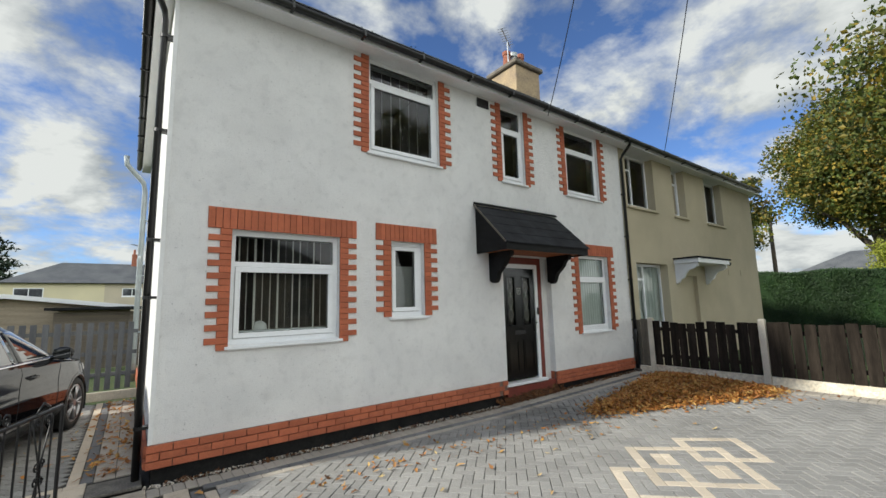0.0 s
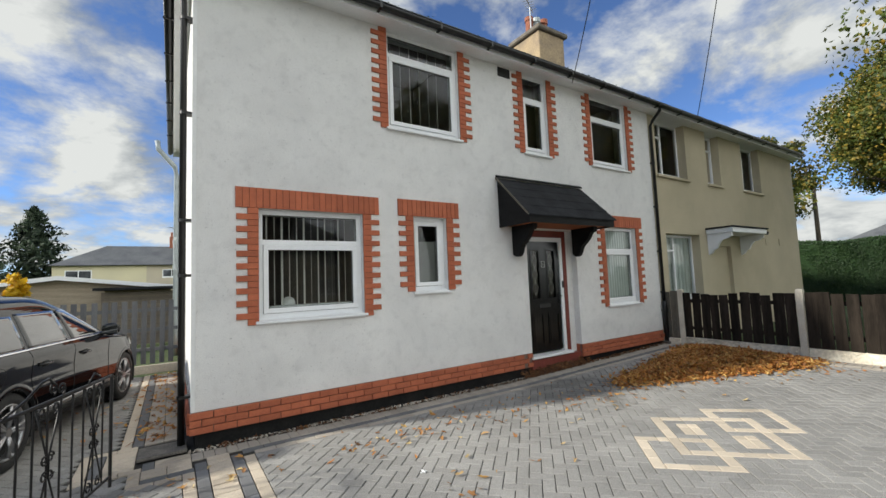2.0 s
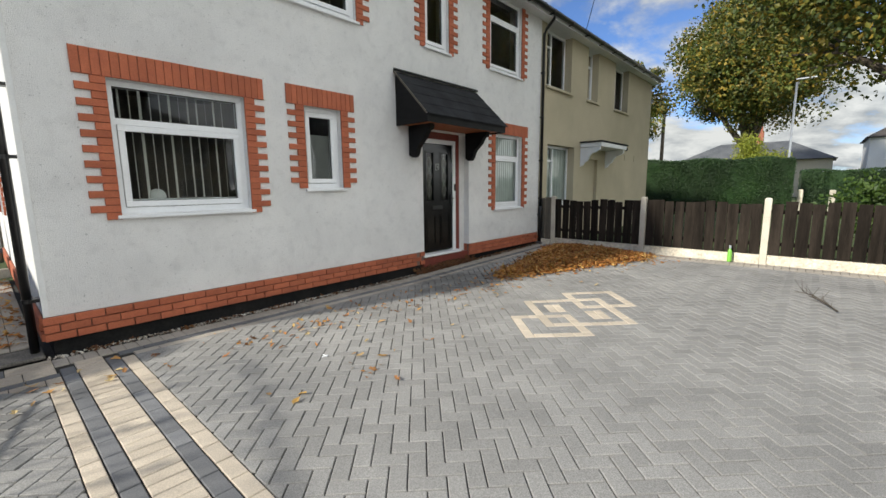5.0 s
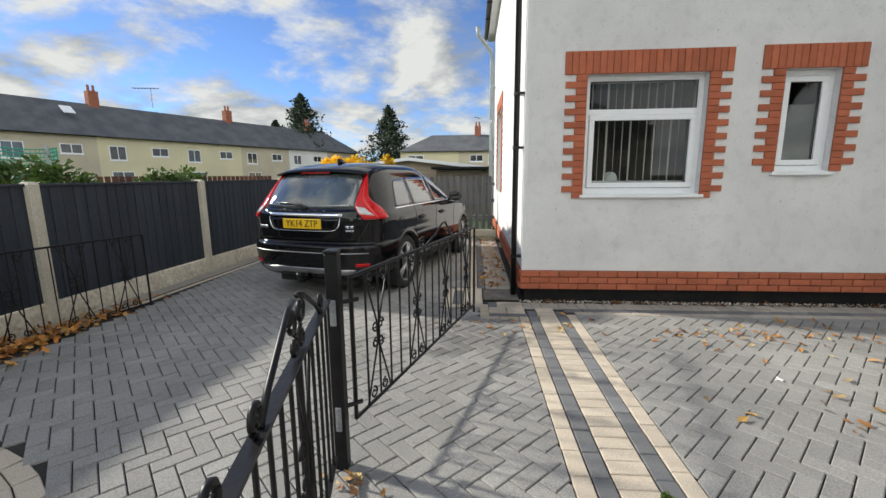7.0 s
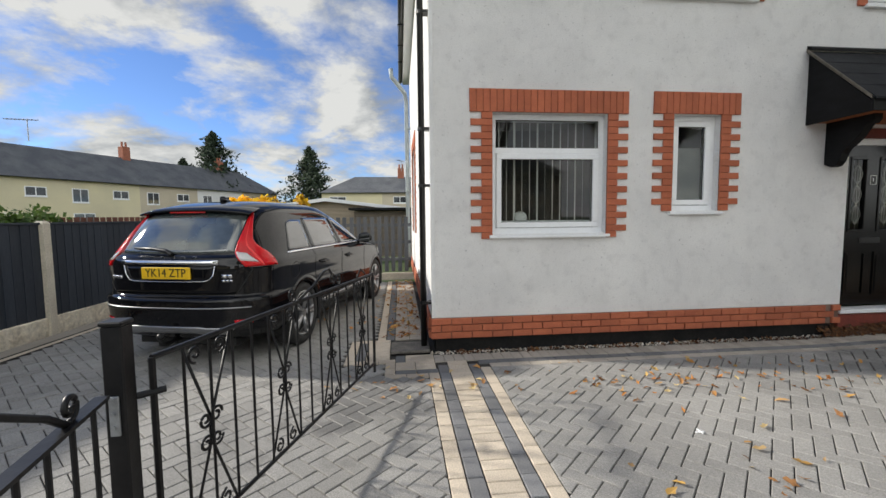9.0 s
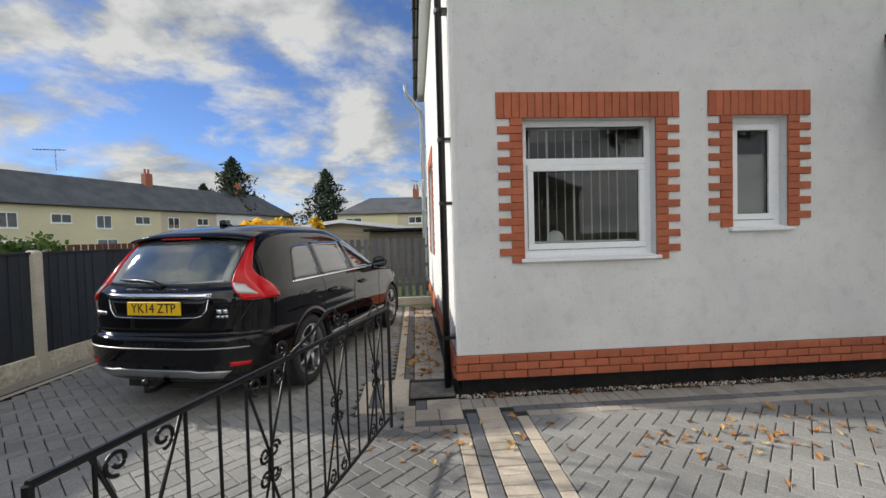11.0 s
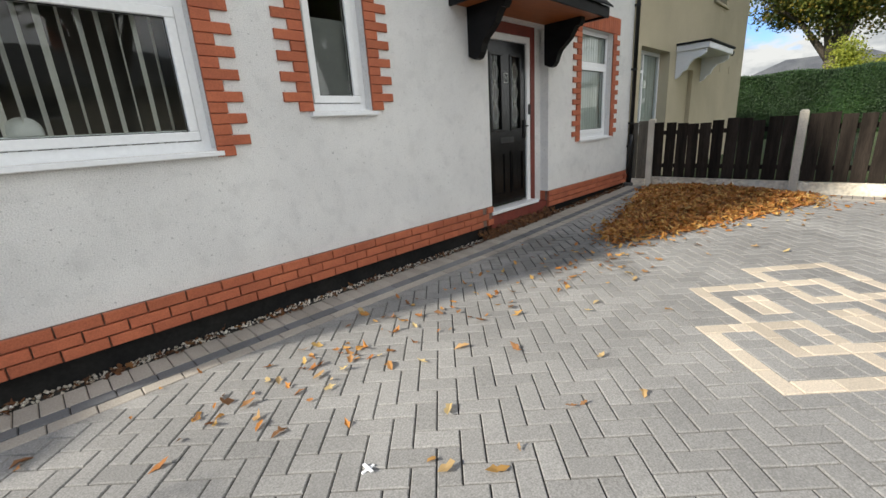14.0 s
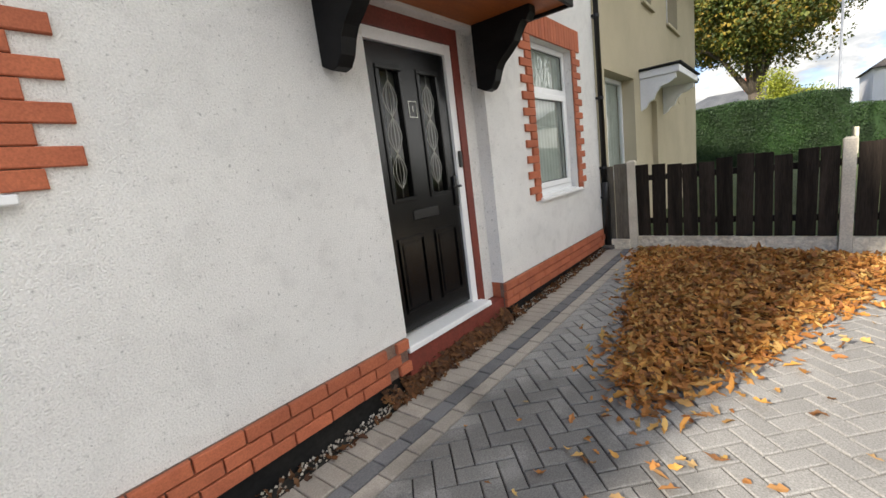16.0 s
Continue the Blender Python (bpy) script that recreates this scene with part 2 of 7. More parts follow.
ROCKF = M("rock_faced_gravel_board", (0.82, 0.75, 0.61), (0.68, 0.60, 0.47), 0.95, 5, 22, 0.25, 1.0, 0.03)
FENCEB = M("weathered_brown_board", (0.016, 0.0125, 0.0095), (0.040, 0.031, 0.024), 0.95, 2.5, 30, 0.35, 0.5, 0.004, spec=0.15, rand=0.3, stretch=(4, 4, 0.35))
FENCEG = M("silver_grey_board", (0.22, 0.19, 0.15), (0.15, 0.13, 0.10), 0.9, 2.5, 30, 0.35, 0.5, 0.004, rand=0.3, stretch=(4, 4, 0.35))
SLATEF = M("anthracite_fence_paint", (0.026, 0.034, 0.047), (0.036, 0.044, 0.058), 0.75, 2.5, 30, 0.25, 0.3, 0.003, rand=0.18, stretch=(4, 4, 0.4))
GREYF = M("grey_fence_paint", (0.10, 0.105, 0.115), (0.14, 0.145, 0.15), 0.8, 2.5, 30, 0.25, 0.3, rand=0.2, stretch=(4, 4, 0.4))
SHEDW = M("pale_weathered_cladding", (0.40, 0.33, 0.25), (0.30, 0.25, 0.19), 0.9, 2.0, 30, 0.3, 0.3, stretch=(0.4, 0.4, 5))
SHEDD = M("grey_brown_cladding", (0.19, 0.155, 0.12), (0.13, 0.11, 0.09), 0.9, 2.0, 30, 0.3, 0.3, rand=0.2, stretch=(0.4, 0.4, 5))
PAVE = M("grey_paving_block", (0.325, 0.315, 0.298), (0.255, 0.248, 0.236), 0.78, 1.1, 140, 0.34, 0.5, 0.003, isl=0.13, wet=(-0.45, 4.05, 0.09, 0.75))
PAVEO = M("grey_paving_block_single", (0.325, 0.315, 0.298), (0.255, 0.248, 0.236), 0.78, 1.1, 140, 0.34, 0.5, 0.003, rand=0.13, wet=(-0.45, 4.05, 0.09, 0.75))
PAVED = M("charcoal_paving_block", (0.205, 0.206, 0.212), (0.165, 0.167, 0.172), 0.8, 1.5, 120, 0.2, 0.35, 0.003, rand=0.22, wet=(-0.45, 4.05, 0.09, 0.75))
PAVEB = M("buff_paving_block", (0.63, 0.54, 0.43), (0.54, 0.46, 0.365), 0.82, 1.5, 120, 0.2, 0.35, 0.003, rand=0.15, wet=(-0.45, 4.05, 0.09, 0.75))
PAVEL = M("pale_grey_brown_paving_block", (0.43, 0.385, 0.33), (0.35, 0.315, 0.27), 0.82, 1.5, 120, 0.2, 0.35, 0.003, rand=0.15, wet=(-0.45, 4.05, 0.09, 0.75))
JOINT = M("dark_sand_joint", (0.026, 0.024, 0.021), (0.045, 0.041, 0.035), 0.95, 2, 60, 0.4, 0.4)
ASPH = M("asphalt", (0.05, 0.05, 0.052), (0.065, 0.064, 0.063), 0.9, 0.6, 90, 0.3, 0.5)
FOOTW = M("grey_footway", (0.16, 0.155, 0.15), (0.12, 0.118, 0.115), 0.9, 0.8, 70, 0.25, 0.4)
GRASSG = M("mown_grass_ground", (0.050, 0.085, 0.020), (0.085, 0.11, 0.03), 0.95, 0.7, 40, 0.5, 0.8, 0.03)
EARTH = M("brown_earth", (0.07, 0.05, 0.032), (0.10, 0.07, 0.045), 0.95, 2, 30, 0.4, 0.8, 0.02)
IRON = M("black_gloss_iron", (0.006, 0.006, 0.007), (0.012, 0.012, 0.013), 0.42, 9, 60, 0.3, 0.15, spec=0.3)
STEEL = M("galvanised_steel", (0.42, 0.44, 0.46), (0.32, 0.34, 0.36), 0.45, 6, 50, 0.2, 0.1, metal=0.7)
PIPEG = M("pale_grey_pipe", (0.40, 0.45, 0.46), (0.33, 0.37, 0.39), 0.5, 5, 50, 0.15, 0.05)
CARP = M("black_car_paint", (0.005, 0.005, 0.006), (0.006, 0.006, 0.007), 0.35, 2, 300, 0.1, 0.0, coat=0.85, spec=0.0)
CARP.node_tree.nodes["Principled BSDF"].inputs["Coat IOR"].default_value = 1.48
CHROME = M("chrome", (0.75, 0.75, 0.76), (0.7, 0.7, 0.71), 0.12, 2, 40, 0.05, 0.0, metal=1.0)
SILVER = M("silver_alloy", (0.42, 0.42, 0.43), (0.36, 0.36, 0.37), 0.3, 4, 40, 0.1, 0.0, metal=0.85)
RUBBER = M("tyre_rubber", (0.014, 0.014, 0.014), (0.022, 0.022, 0.021), 0.85, 8, 60, 0.3, 0.2)
REDLENS = M("red_lamp_lens", (0.58, 0.006, 0.010), (0.46, 0.004, 0.007), 0.2, 6, 60, 0.1, 0.0, coat=0.35, spec=0.2)
CLEARLENS = M("clear_lamp_lens", (0.6, 0.58, 0.56), (0.5, 0.48, 0.47), 0.1, 9, 60, 0.1, 0.0, coat=1.0)
LAMPGLOW = M("bright_red_light_guide", (0.80, 0.03, 0.03), (0.72, 0.02, 0.02), 0.2, 6, 60, 0.1, 0.0, coat=0.35, spec=0.2)
PLATEY = M("yellow_plate", (0.80, 0.50, 0.02), (0.76, 0.46, 0.02), 0.35, 4, 40, 0.03, 0.0)
INK = M("black_lettering", (0.01, 0.01, 0.01), None, 0.5, 4, 40, 0.0, 0.0)
ROOM = M("dim_room_wall", (0.22, 0.20, 0.18), (0.18, 0.165, 0.15), 0.9, 1, 10, 0.1, 0.0)
BLIND = M("cream_fabric_blind", (0.80, 0.78, 0.73), (0.74, 0.72, 0.67), 0.9, 4, 90, 0.1, 0.1)
FROST = M("white_net_curtain", (0.60, 0.63, 0.61), (0.52, 0.55, 0.53), 0.8, 5, 120, 0.1, 0.2)
GLASS = glass_mat("window_glass")
CARGLASS = glass_mat("tinted_car_glass", (0.25, 0.28, 0.27))
LEAD = M("silver_came", (0.55, 0.55, 0.50), None, 0.35, 4, 40, 0.05, 0.0, metal=0.8)
BARK = M("grey_brown_bark", (0.12, 0.095, 0.07), (0.075, 0.06, 0.045), 0.95, 3, 18, 0.4, 1.0, 0.04, stretch=(3, 3, 0.5))
LEAFY = many("autumn_tree_leaf", [(0.045, 0.075, 0.016), (0.075, 0.105, 0.019), (0.11, 0.13, 0.022), (0.18, 0.165, 0.026), (0.34, 0.22, 0.032)], 0.6, 0.32, spread=0.5)
LEAFG = many("green_leaf", [(0.035, 0.075, 0.012), (0.055, 0.10, 0.016), (0.08, 0.13, 0.022)], 0.6, 0.3)
LEAFL = many("lime_leaf", [(0.16, 0.20, 0.02), (0.22, 0.25, 0.03), (0.28, 0.28, 0.035)], 0.6, 0.3)
LEAFH = many("hedge_leaf", [(0.008, 0.030, 0.006), (0.016, 0.048, 0.009), (0.032, 0.072, 0.014), (0.020, 0.054, 0.010)], 0.6, 0.2)
LEAFC = many("conifer_needles", [(0.012, 0.024, 0.012), (0.02, 0.035, 0.016), (0.028, 0.045, 0.02)], 0.8, 0.1)
LEAFF = many("fallen_leaf", [(0.25, 0.085, 0.022), (0.46, 0.19, 0.040), (0.58, 0.30, 0.07), (0.32, 0.115, 0.028), (0.68, 0.44, 0.14), (0.16, 0.062, 0.020), (0.52, 0.21, 0.042), (0.38, 0.16, 0.05)], 0.7, 0.15, spread=0.2)
LEAFB = many("fallen_yellow_leaf", [(0.50, 0.30, 0.08), (0.34, 0.15, 0.05), (0.60, 0.46, 0.22), (0.22, 0.09, 0.035), (0.42, 0.21, 0.07), (0.16, 0.075, 0.035)], 0.7, 0.15, spread=0.2)
YELLOWF = many("yellow_flower", [(0.75, 0.42, 0.01), (0.85, 0.55, 0.02)], 0.7, 0.2)
DRAINS = M("damp_dark_slab", (0.11, 0.10, 0.09), (0.17, 0.155, 0.135), 0.9, 8, 60, 0.4, 0.5)
HALFBLIND = M("grey_roller_blind", (0.20, 0.20, 0.19), (0.17, 0.17, 0.165), 0.85, 5, 120, 0.1, 0.1)
LEAFD = many("rotting_brown_leaf", [(0.075, 0.030, 0.012), (0.12, 0.045, 0.015), (0.17, 0.07, 0.022), (0.055, 0.026, 0.014), (0.22, 0.10, 0.03)], 0.8, 0.1, spread=0.2)
GRAVEL = many("pale_gravel", [(0.35, 0.30, 0.24), (0.55, 0.50, 0.42), (0.70, 0.66, 0.60), (0.25, 0.18, 0.12)], 0.85)
NET = M("green_debris_net", (0.03, 0.36, 0.22), (0.05, 0.42, 0.28), 0.7, 4, 40, 0.1, 0.0)


# ---- mesh helpers ----
def box(bm, x0, x1, y0, y1, z0, z1, m=None):
    vs = [bm.verts.new(p if m is None else m @ Vector(p)) for p in ((x0, y0, z0), (x1, y0, z0), (x1, y1, z0), (x0, y1, z0), (x0, y0, z1), (x1, y0, z1), (x1, y1, z1), (x0, y1, z1))]
    for f in ((0, 3, 2, 1), (4, 5, 6, 7), (0, 1, 5, 4), (1, 2, 6, 5), (2, 3, 7, 6), (3, 0, 4, 7)):
        bm.faces.new([vs[i] for i in f])
    return vs


def bbox(x0, x1, y0, y1, z0, z1, bev=0.004, seg=1):
    bm = bmesh.new()
    box(bm, x0, x1, y0, y1, z0, z1)
    if bev:
        bmesh.ops.bevel(bm, geom=bm.edges[:], offset=bev, segments=seg, affect="EDGES", profile=0.5)
    return bm


def cyl(bm, p0, p1, r0, r1=None, n=10, caps=True):
    p0, p1, r1 = Vector(p0), Vector(p1), r0 if r1 is None else r1
    q = (p1 - p0).to_track_quat("Z", "Y")
    rings = []
    for p, r in ((p0, r0), (p1, r1)):
        rings.append([bm.verts.new(p + q @ Vector((r * math.cos(2 * math.pi * k / n), r * math.sin(2 * math.pi * k / n), 0))) for k in range(n)])
    for k in range(n):
        bm.faces.new((rings[0][k], rings[0][(k + 1) % n], rings[1][(k + 1) % n], rings[1][k]))
    if caps:
        bm.faces.new(rings[0][::-1])
        bm.faces.new(rings[1])


def tube(bm, pts, radii, n=8):
    """A tube along points, its rings joined."""
    pts = [Vector(p) for p in pts]
    if not isinstance(radii, (list, tuple)):
        radii = [radii] * len(pts)
    rings = []
    for k, p in enumerate(pts):
        d = (pts[min(k + 1, len(pts) - 1)] - pts[max(k - 1, 0)]).normalized()
        ref = Vector((0, 0, 1)) if abs(d.z) < 0.9 else Vector((1, 0, 0))
        a = d.cross(ref).normalized()
        b = d.cross(a)
        rings.append([bm.verts.new(p + radii[k] * (math.cos(2 * math.pi * j / n) * a + math.sin(2 * math.pi * j / n) * b)) for j in range(n)])
    for r, s in zip(rings, rings[1:]):
        for j in range(n):
            bm.faces.new((r[j], r[(j + 1) % n], s[(j + 1) % n], s[j]))
    bm.faces.new(rings[0][::-1])
    bm.faces.new(rings[-1])


def prism(bm, poly, axis, a, b):
    """A polygon of two coordinates, drawn out along an axis from a to b."""
    def put(p, d):
        return {"x": (d, p[0], p[1]), "y": (p[0], d, p[1]), "z": (p[0], p[1], d)}[axis]
    lo, hi = [bm.verts.new(put(p, a)) for p in poly], [bm.verts.new(put(p, b)) for p in poly]
    bm.faces.new(lo)
    bm.faces.new(hi[::-1])
    for k in range(len(poly)):
        j = (k + 1) % len(poly)
        bm.faces.new((lo[k], hi[k], hi[j], lo[j]))


def loft(bm, rows, close=False, caps=False):
    vs = [[bm.verts.new(p) for p in row] for row in rows]
    for r, s in zip(vs, vs[1:]):
        for j in range(len(r) if close else len(r) - 1):
            k = (j + 1) % len(r)
            bm.faces.new((r[j], r[k], s[k], s[j]))
    if caps:
        bm.faces.new(vs[0][::-1])
        bm.faces.new(vs[-1])


def mesh_of(bm, name, material, smooth=False, fix=True):
    me = bpy.data.meshes.new(name)
    if fix:
        bmesh.ops.recalc_face_normals(bm, faces=bm.faces[:])
    bm.to_mesh(me)
    bm.free()
    me.materials.append(material)
    if smooth:
        for p in me.polygons:
            p.use_smooth = True
    return me


def thing(name, x=0.0, y=0.0, z=0.0, rz=0.0, label="", category="", group="", kind=""):
    ob = new(name)
    ob.empty_display_size = 0.2
    ob.matrix_basis = pose(x, y, z, 0, 0, rz)
    return tagged(ob, label, category, group, kind)


def part(name, bm, material, parent=None, label="", smooth=False, m=None):
    me = bm if isinstance(bm, bpy.types.Mesh) else mesh_of(bm, name, material, smooth)
    ob = new(name, me)
    if parent is not None:
        ob.parent = parent
    if m is not None:
        ob.matrix_basis = m
    return tagged(ob, label)


def solid(name, bm, material, label="", category="", group="", kind="", smooth=False, x=0.0, y=0.0, z=0.0):
    ob = part(name, bm, material, None, "", smooth)
    ob.matrix_basis = pose(x, y, z)
    return tagged(ob, label, category, group, kind)


def leaf_cloud(name, pts, normals, size, material, seed=1, aspect=0.7):
    """One mesh of many small bent leaves at the given points."""
    rng = np.random.default_rng(seed)
    n = len(pts)
    a = rng.normal(size=(n, 3))
    a /= np.linalg.norm(a, axis=1)[:, None]
    b = np.cross(a, normals + 0.35 * rng.normal(size=(n, 3)))
    b /= np.linalg.norm(b, axis=1)[:, None] + 1e-9
    s = size * rng.uniform(0.6, 1.3, (n, 1))
    c = np.cross(a, b) * s * 0.22
    v = np.stack([pts - a * s, pts + b * s * aspect + c, pts + a * s, pts - b * s * aspect + c], 1).reshape(-1, 3)
    idx = np.arange(n)[:, None] * 4
    f = np.concatenate([idx + [0, 1, 2], idx + [0, 2, 3]], 0)
    me = bpy.data.meshes.new(name)
    me.from_pydata(v.tolist(), [], f.tolist())
    me.materials.append(material)
    return me


LEAF_RIM = np.array([(-1, 0), (-0.6, 0.42), (-0.2, 0.34), (0.12, 0.66), (0.42, 0.30), (1, 0.05), (0.45, -0.34), (0.15, -0.6), (-0.22, -0.36), (-0.6, -0.4)])


def lobed_leaves(name, pts, normals, size, material, seed=1):
    """One mesh of fallen leaves: lobed outline, folded along the rib, curled at the ends."""
    rng = np.random.default_rng(seed)
    n, k = len(pts), len(LEAF_RIM)
    nor = normals / (np.linalg.norm(normals, axis=1)[:, None] + 1e-9)
    a = np.cross(nor, rng.normal(size=(n, 3)))
    a /= np.linalg.norm(a, axis=1)[:, None] + 1e-9
    b = np.cross(nor, a)
    s = size * rng.uniform(0.55, 1.35, (n, 1, 1))
    rim = LEAF_RIM[None] * (1 + 0.18 * rng.normal(size=(n, k, 1)))
    curl, fold = rng.normal(0.12, 0.22, (n, 1, 1)), rng.uniform(0.0, 0.55, (n, 1, 1))
    lift = curl * rim[:, :, :1] ** 2 + fold * np.abs(rim[:, :, 1:])
    edge = pts[:, None] + s * (rim[:, :, :1] * a[:, None] + rim[:, :, 1:] * b[:, None] * 0.85 + lift * nor[:, None])
    v = np.concatenate([pts[:, None], edge], 1).reshape(-1, 3)
    idx = np.arange(n)[:, None] * (k + 1)
    f = np.concatenate([idx + [0, 1 + q, 1 + (q + 1) % k] for q in range(k)], 0)
    me = bpy.data.meshes.new(name)
    me.from_pydata(v.tolist(), [], f.tolist())
    me.materials.append(material)
    return me


def gz(x, y=0.0):
    """Height of the paved ground."""
    return 0.09 + 0.022 * max(0.0, x - 4.5)


# ---- ground ----
def sheet(name, poly, z, material, label, category, kind="structure"):
    bm = bmesh.new()
    bm.faces.new([bm.verts.new((x, y, z if not callable(z) else z(x, y))) for x, y in poly])
    return solid(name, bm, material, label, category, kind=kind)


sheet("ground", [(-900, -900), (900, -900), (900, 900), (-900, 900)], -0.06, GRASSG, "flat grassy ground reaching the horizon", "ground")
sheet("road", [(-200, -14.0), (200, -14.0), (200, -6.2), (-200, -6.2)], -0.02, ASPH, "grey asphalt road beyond the front boundary", "road")
sheet("pavement", [(-200, -6.0), (200, -6.0), (200, -3.0), (-200, -3.0)], 0.05, FOOTW, "grey footway between road and driveway", "pavement")
bm = bmesh.new()
box(bm, -200, 200, -6.2, -6.0, -0.05, 0.06)
solid("kerb", bm, CONC, "pale concrete kerb along the road", "kerb", kind="structure")
bm = bmesh.new()
loft(bm, [[(x, -3.0, gz(x) - 0.014), (x, 5.3 if x > 0.3 else 10.2, gz(x) - 0.014)] for x in (-5.05, 0.12, 0.4, 4.5, 9.2)])
solid("paving_bed", bm, JOINT, "dark sand bed in the joints of the block paving", "paving", kind="structure")
sheet("lawn", [(9.2, -3.0), (30, -3.0), (30, 5.0), (9.2, 5.0)], 0.14, GRASSG, "green lawn of the neighbouring garden behind the fence", "lawn")

# ---- main house walls ----
YF = 5.0
X0, X1, XN = 0.12, 9.0, 17.57


def wall_holes(bm, x0, x1, z0, z1, holes, yf, yb):
    """A wall along x with rectangular openings right through it."""
    xs = sorted({x0, x1, *[h[0] for h in holes], *[h[1] for h in holes]})
    zs = sorted({z0, z1, *[h[2] for h in holes], *[h[3] for h in holes]})

    def full(i, k):
        if not (0 <= i < len(xs) - 1 and 0 <= k < len(zs) - 1):
            return False
        cx, cz = (xs[i] + xs[i + 1]) / 2, (zs[k] + zs[k + 1]) / 2
        return not any(h[0] < cx < h[1] and h[2] < cz < h[3] for h in holes)

    def quad(*ps):
        bm.faces.new([bm.verts.new(p) for p in ps])
    for i in range(len(xs) - 1):
        for k in range(len(zs) - 1):
            if not full(i, k):
                continue
            a, b, c, d = xs[i], xs[i + 1], zs[k], zs[k + 1]
            quad((a, yf, c), (b, yf, c), (b, yf, d), (a, yf, d))
            quad((b, yb, c), (a, yb, c), (a, yb, d), (b, yb, d))
            if not full(i - 1, k):
                quad((a, yb, c), (a, yf, c), (a, yf, d), (a, yb, d))
            if not full(i + 1, k):
                quad((b, yf, c), (b, yb, c), (b, yb, d), (b, yf, d))
            if not full(i, k - 1):
                quad((a, yb, c), (b, yb, c), (b, yf, c), (a, yf, c))
            if not full(i, k + 1):
                quad((a, yf, d), (b, yf, d), (b, yb, d), (a, yb, d))
    bmesh.ops.remove_doubles(bm, verts=bm.verts[:], dist=0.0005)


ZP = 0.475          # top of the brick plinth
ZE = 5.36           # soffit
# openings: x0, x1, z0, z1
W1, W2, W3 = (0.775, 2.05, 1.365, 2.655), (2.81, 3.375, 1.60, 2.665), (7.15, 8.20, 1.13, 2.68)
U1, U2, U3 = (2.47, 3.71, 3.915, 5.36), (5.10, 5.71, 3.915, 5.36), (6.935, 8.12, 3.915, 5.36)
DOOR = (5.005, 6.27, 0.30, 2.56)
bm = bmesh.new()
wall_holes(bm, X0, X1, ZP, ZE, [W1, W2, W3, U1, U2, U3, (DOOR[0], DOOR[1], ZP, DOOR[3])], YF, YF + 0.30)
solid("wall_front", bm, RENDER, "pale grey roughcast-rendered front wall of a two-storey house", "wall", kind="structure")
bm = bmesh.new()
box(bm, X0 + 0.04, DOOR[0] - 0.02, YF + 0.035, YF + 0.30, -0.05, ZP - 0.002)
solid("wall_base_1", bm, TAR, "black bitumen-painted base of the wall below the bricks", "wall", kind="structure")
bm = bmesh.new()
box(bm, DOOR[1] + 0.01, X1, YF + 0.035, YF + 0.30, -0.05, ZP - 0.002)
solid("wall_base_2", bm, TAR, "black bitumen-painted base of the wall below the bricks", "wall", kind="structure")
bm = bmesh.new()
SIDEW = (9.0, 10.5, 1.2, 3.0)
wall_holes(bm, -12.3, -YF - 0.30, ZP, ZE, [(-SIDEW[1], -SIDEW[0], SIDEW[2], SIDEW[3])], 0.0, 0.30)
bmesh.ops.transform(bm, matrix=Matrix(((0, 1, 0, X0), (-1, 0, 0, 0), (0, 0, 1, 0), (0, 0, 0, 1))), verts=bm.verts[:])
solid("wall_side", bm, RENDER, "pale grey rendered side wall along the drive", "wall", kind="structure")
bm = bmesh.new()
box(bm, X0 + 0.04, X0 + 0.30, YF + 0.30, 12.3, -0.05, ZP - 0.002)
box(bm, X0, XN, 12.3, 12.6, -0.05, ZE)
solid("wall_back", bm, TAR, "plain back wall closing the house", "wall", kind="structure")
bm = bmesh.new()
box(bm, X0 - 0.006, X0 + 0.035, YF - 0.006, YF + 0.035, ZP + 0.002, ZE)
solid("trim_corner", bm, BEAD, "white corner bead at the house corner", "trim", kind="structure")


# ---- bricks ----
def brick_mesh(name, w, h, d=0.022, c=0.004):
    """A brick slip facing -y, its back at y = 0, with chamfered front edges."""
    bm = bmesh.new()
    rows = [[(sx * (w / 2 - i), y, sz * (h / 2 - i)) for sx, sz in ((-1, -1), (1, -1), (1, 1), (-1, 1))] for y, i in ((0, 0), (-d + c, 0), (-d, c))]
    loft(bm, rows, close=True)
    bm.faces.new([v for v in bm.verts][-4:])
    return mesh_of(bm, name, BRICK)


PB = brick_mesh("brick", 0.215, 0.066, 0.03)
PH = brick_mesh("brick", 0.105, 0.066, 0.03)
SOLD = brick_mesh("brick", 0.068, 0.236)
QL = brick_mesh("brick", 0.232, 0.0645)
QS = brick_mesh("brick", 0.118, 0.0645)
brick_rng = random.Random(4)


def lay(me, parent, x, z, y=YF, rz=0.0):
    j = brick_rng.uniform
    return part("brick", me, None, parent, m=pose(x, y + j(0, 0.003), z, 0, j(-0.5, 0.5), rz))


def plinth(name, x0, x1, label):
    bm = bmesh.new()
    box(bm, x0, x1, YF - 0.008, YF + 0.034, ZP - 0.226, ZP)
    ob = solid(name, bm, MORTAR, label, "plinth", kind="structure")
    for row in range(3):
        z = ZP - 0.037 - 0.075 * row
        x = x0 - 0.004
        if row == 1:
            lay(PH, ob, x + 0.0525, z, YF - 0.006)
            x += 0.113
        while x + 0.215 <= x1 + 0.01:
            lay(PB, ob, x + 0.1075, z, YF - 0.006)
            x += 0.2235
        if x1 - x > 0.08:
            lay(PH, ob, x1 - 0.05, z, YF - 0.007)
    return ob


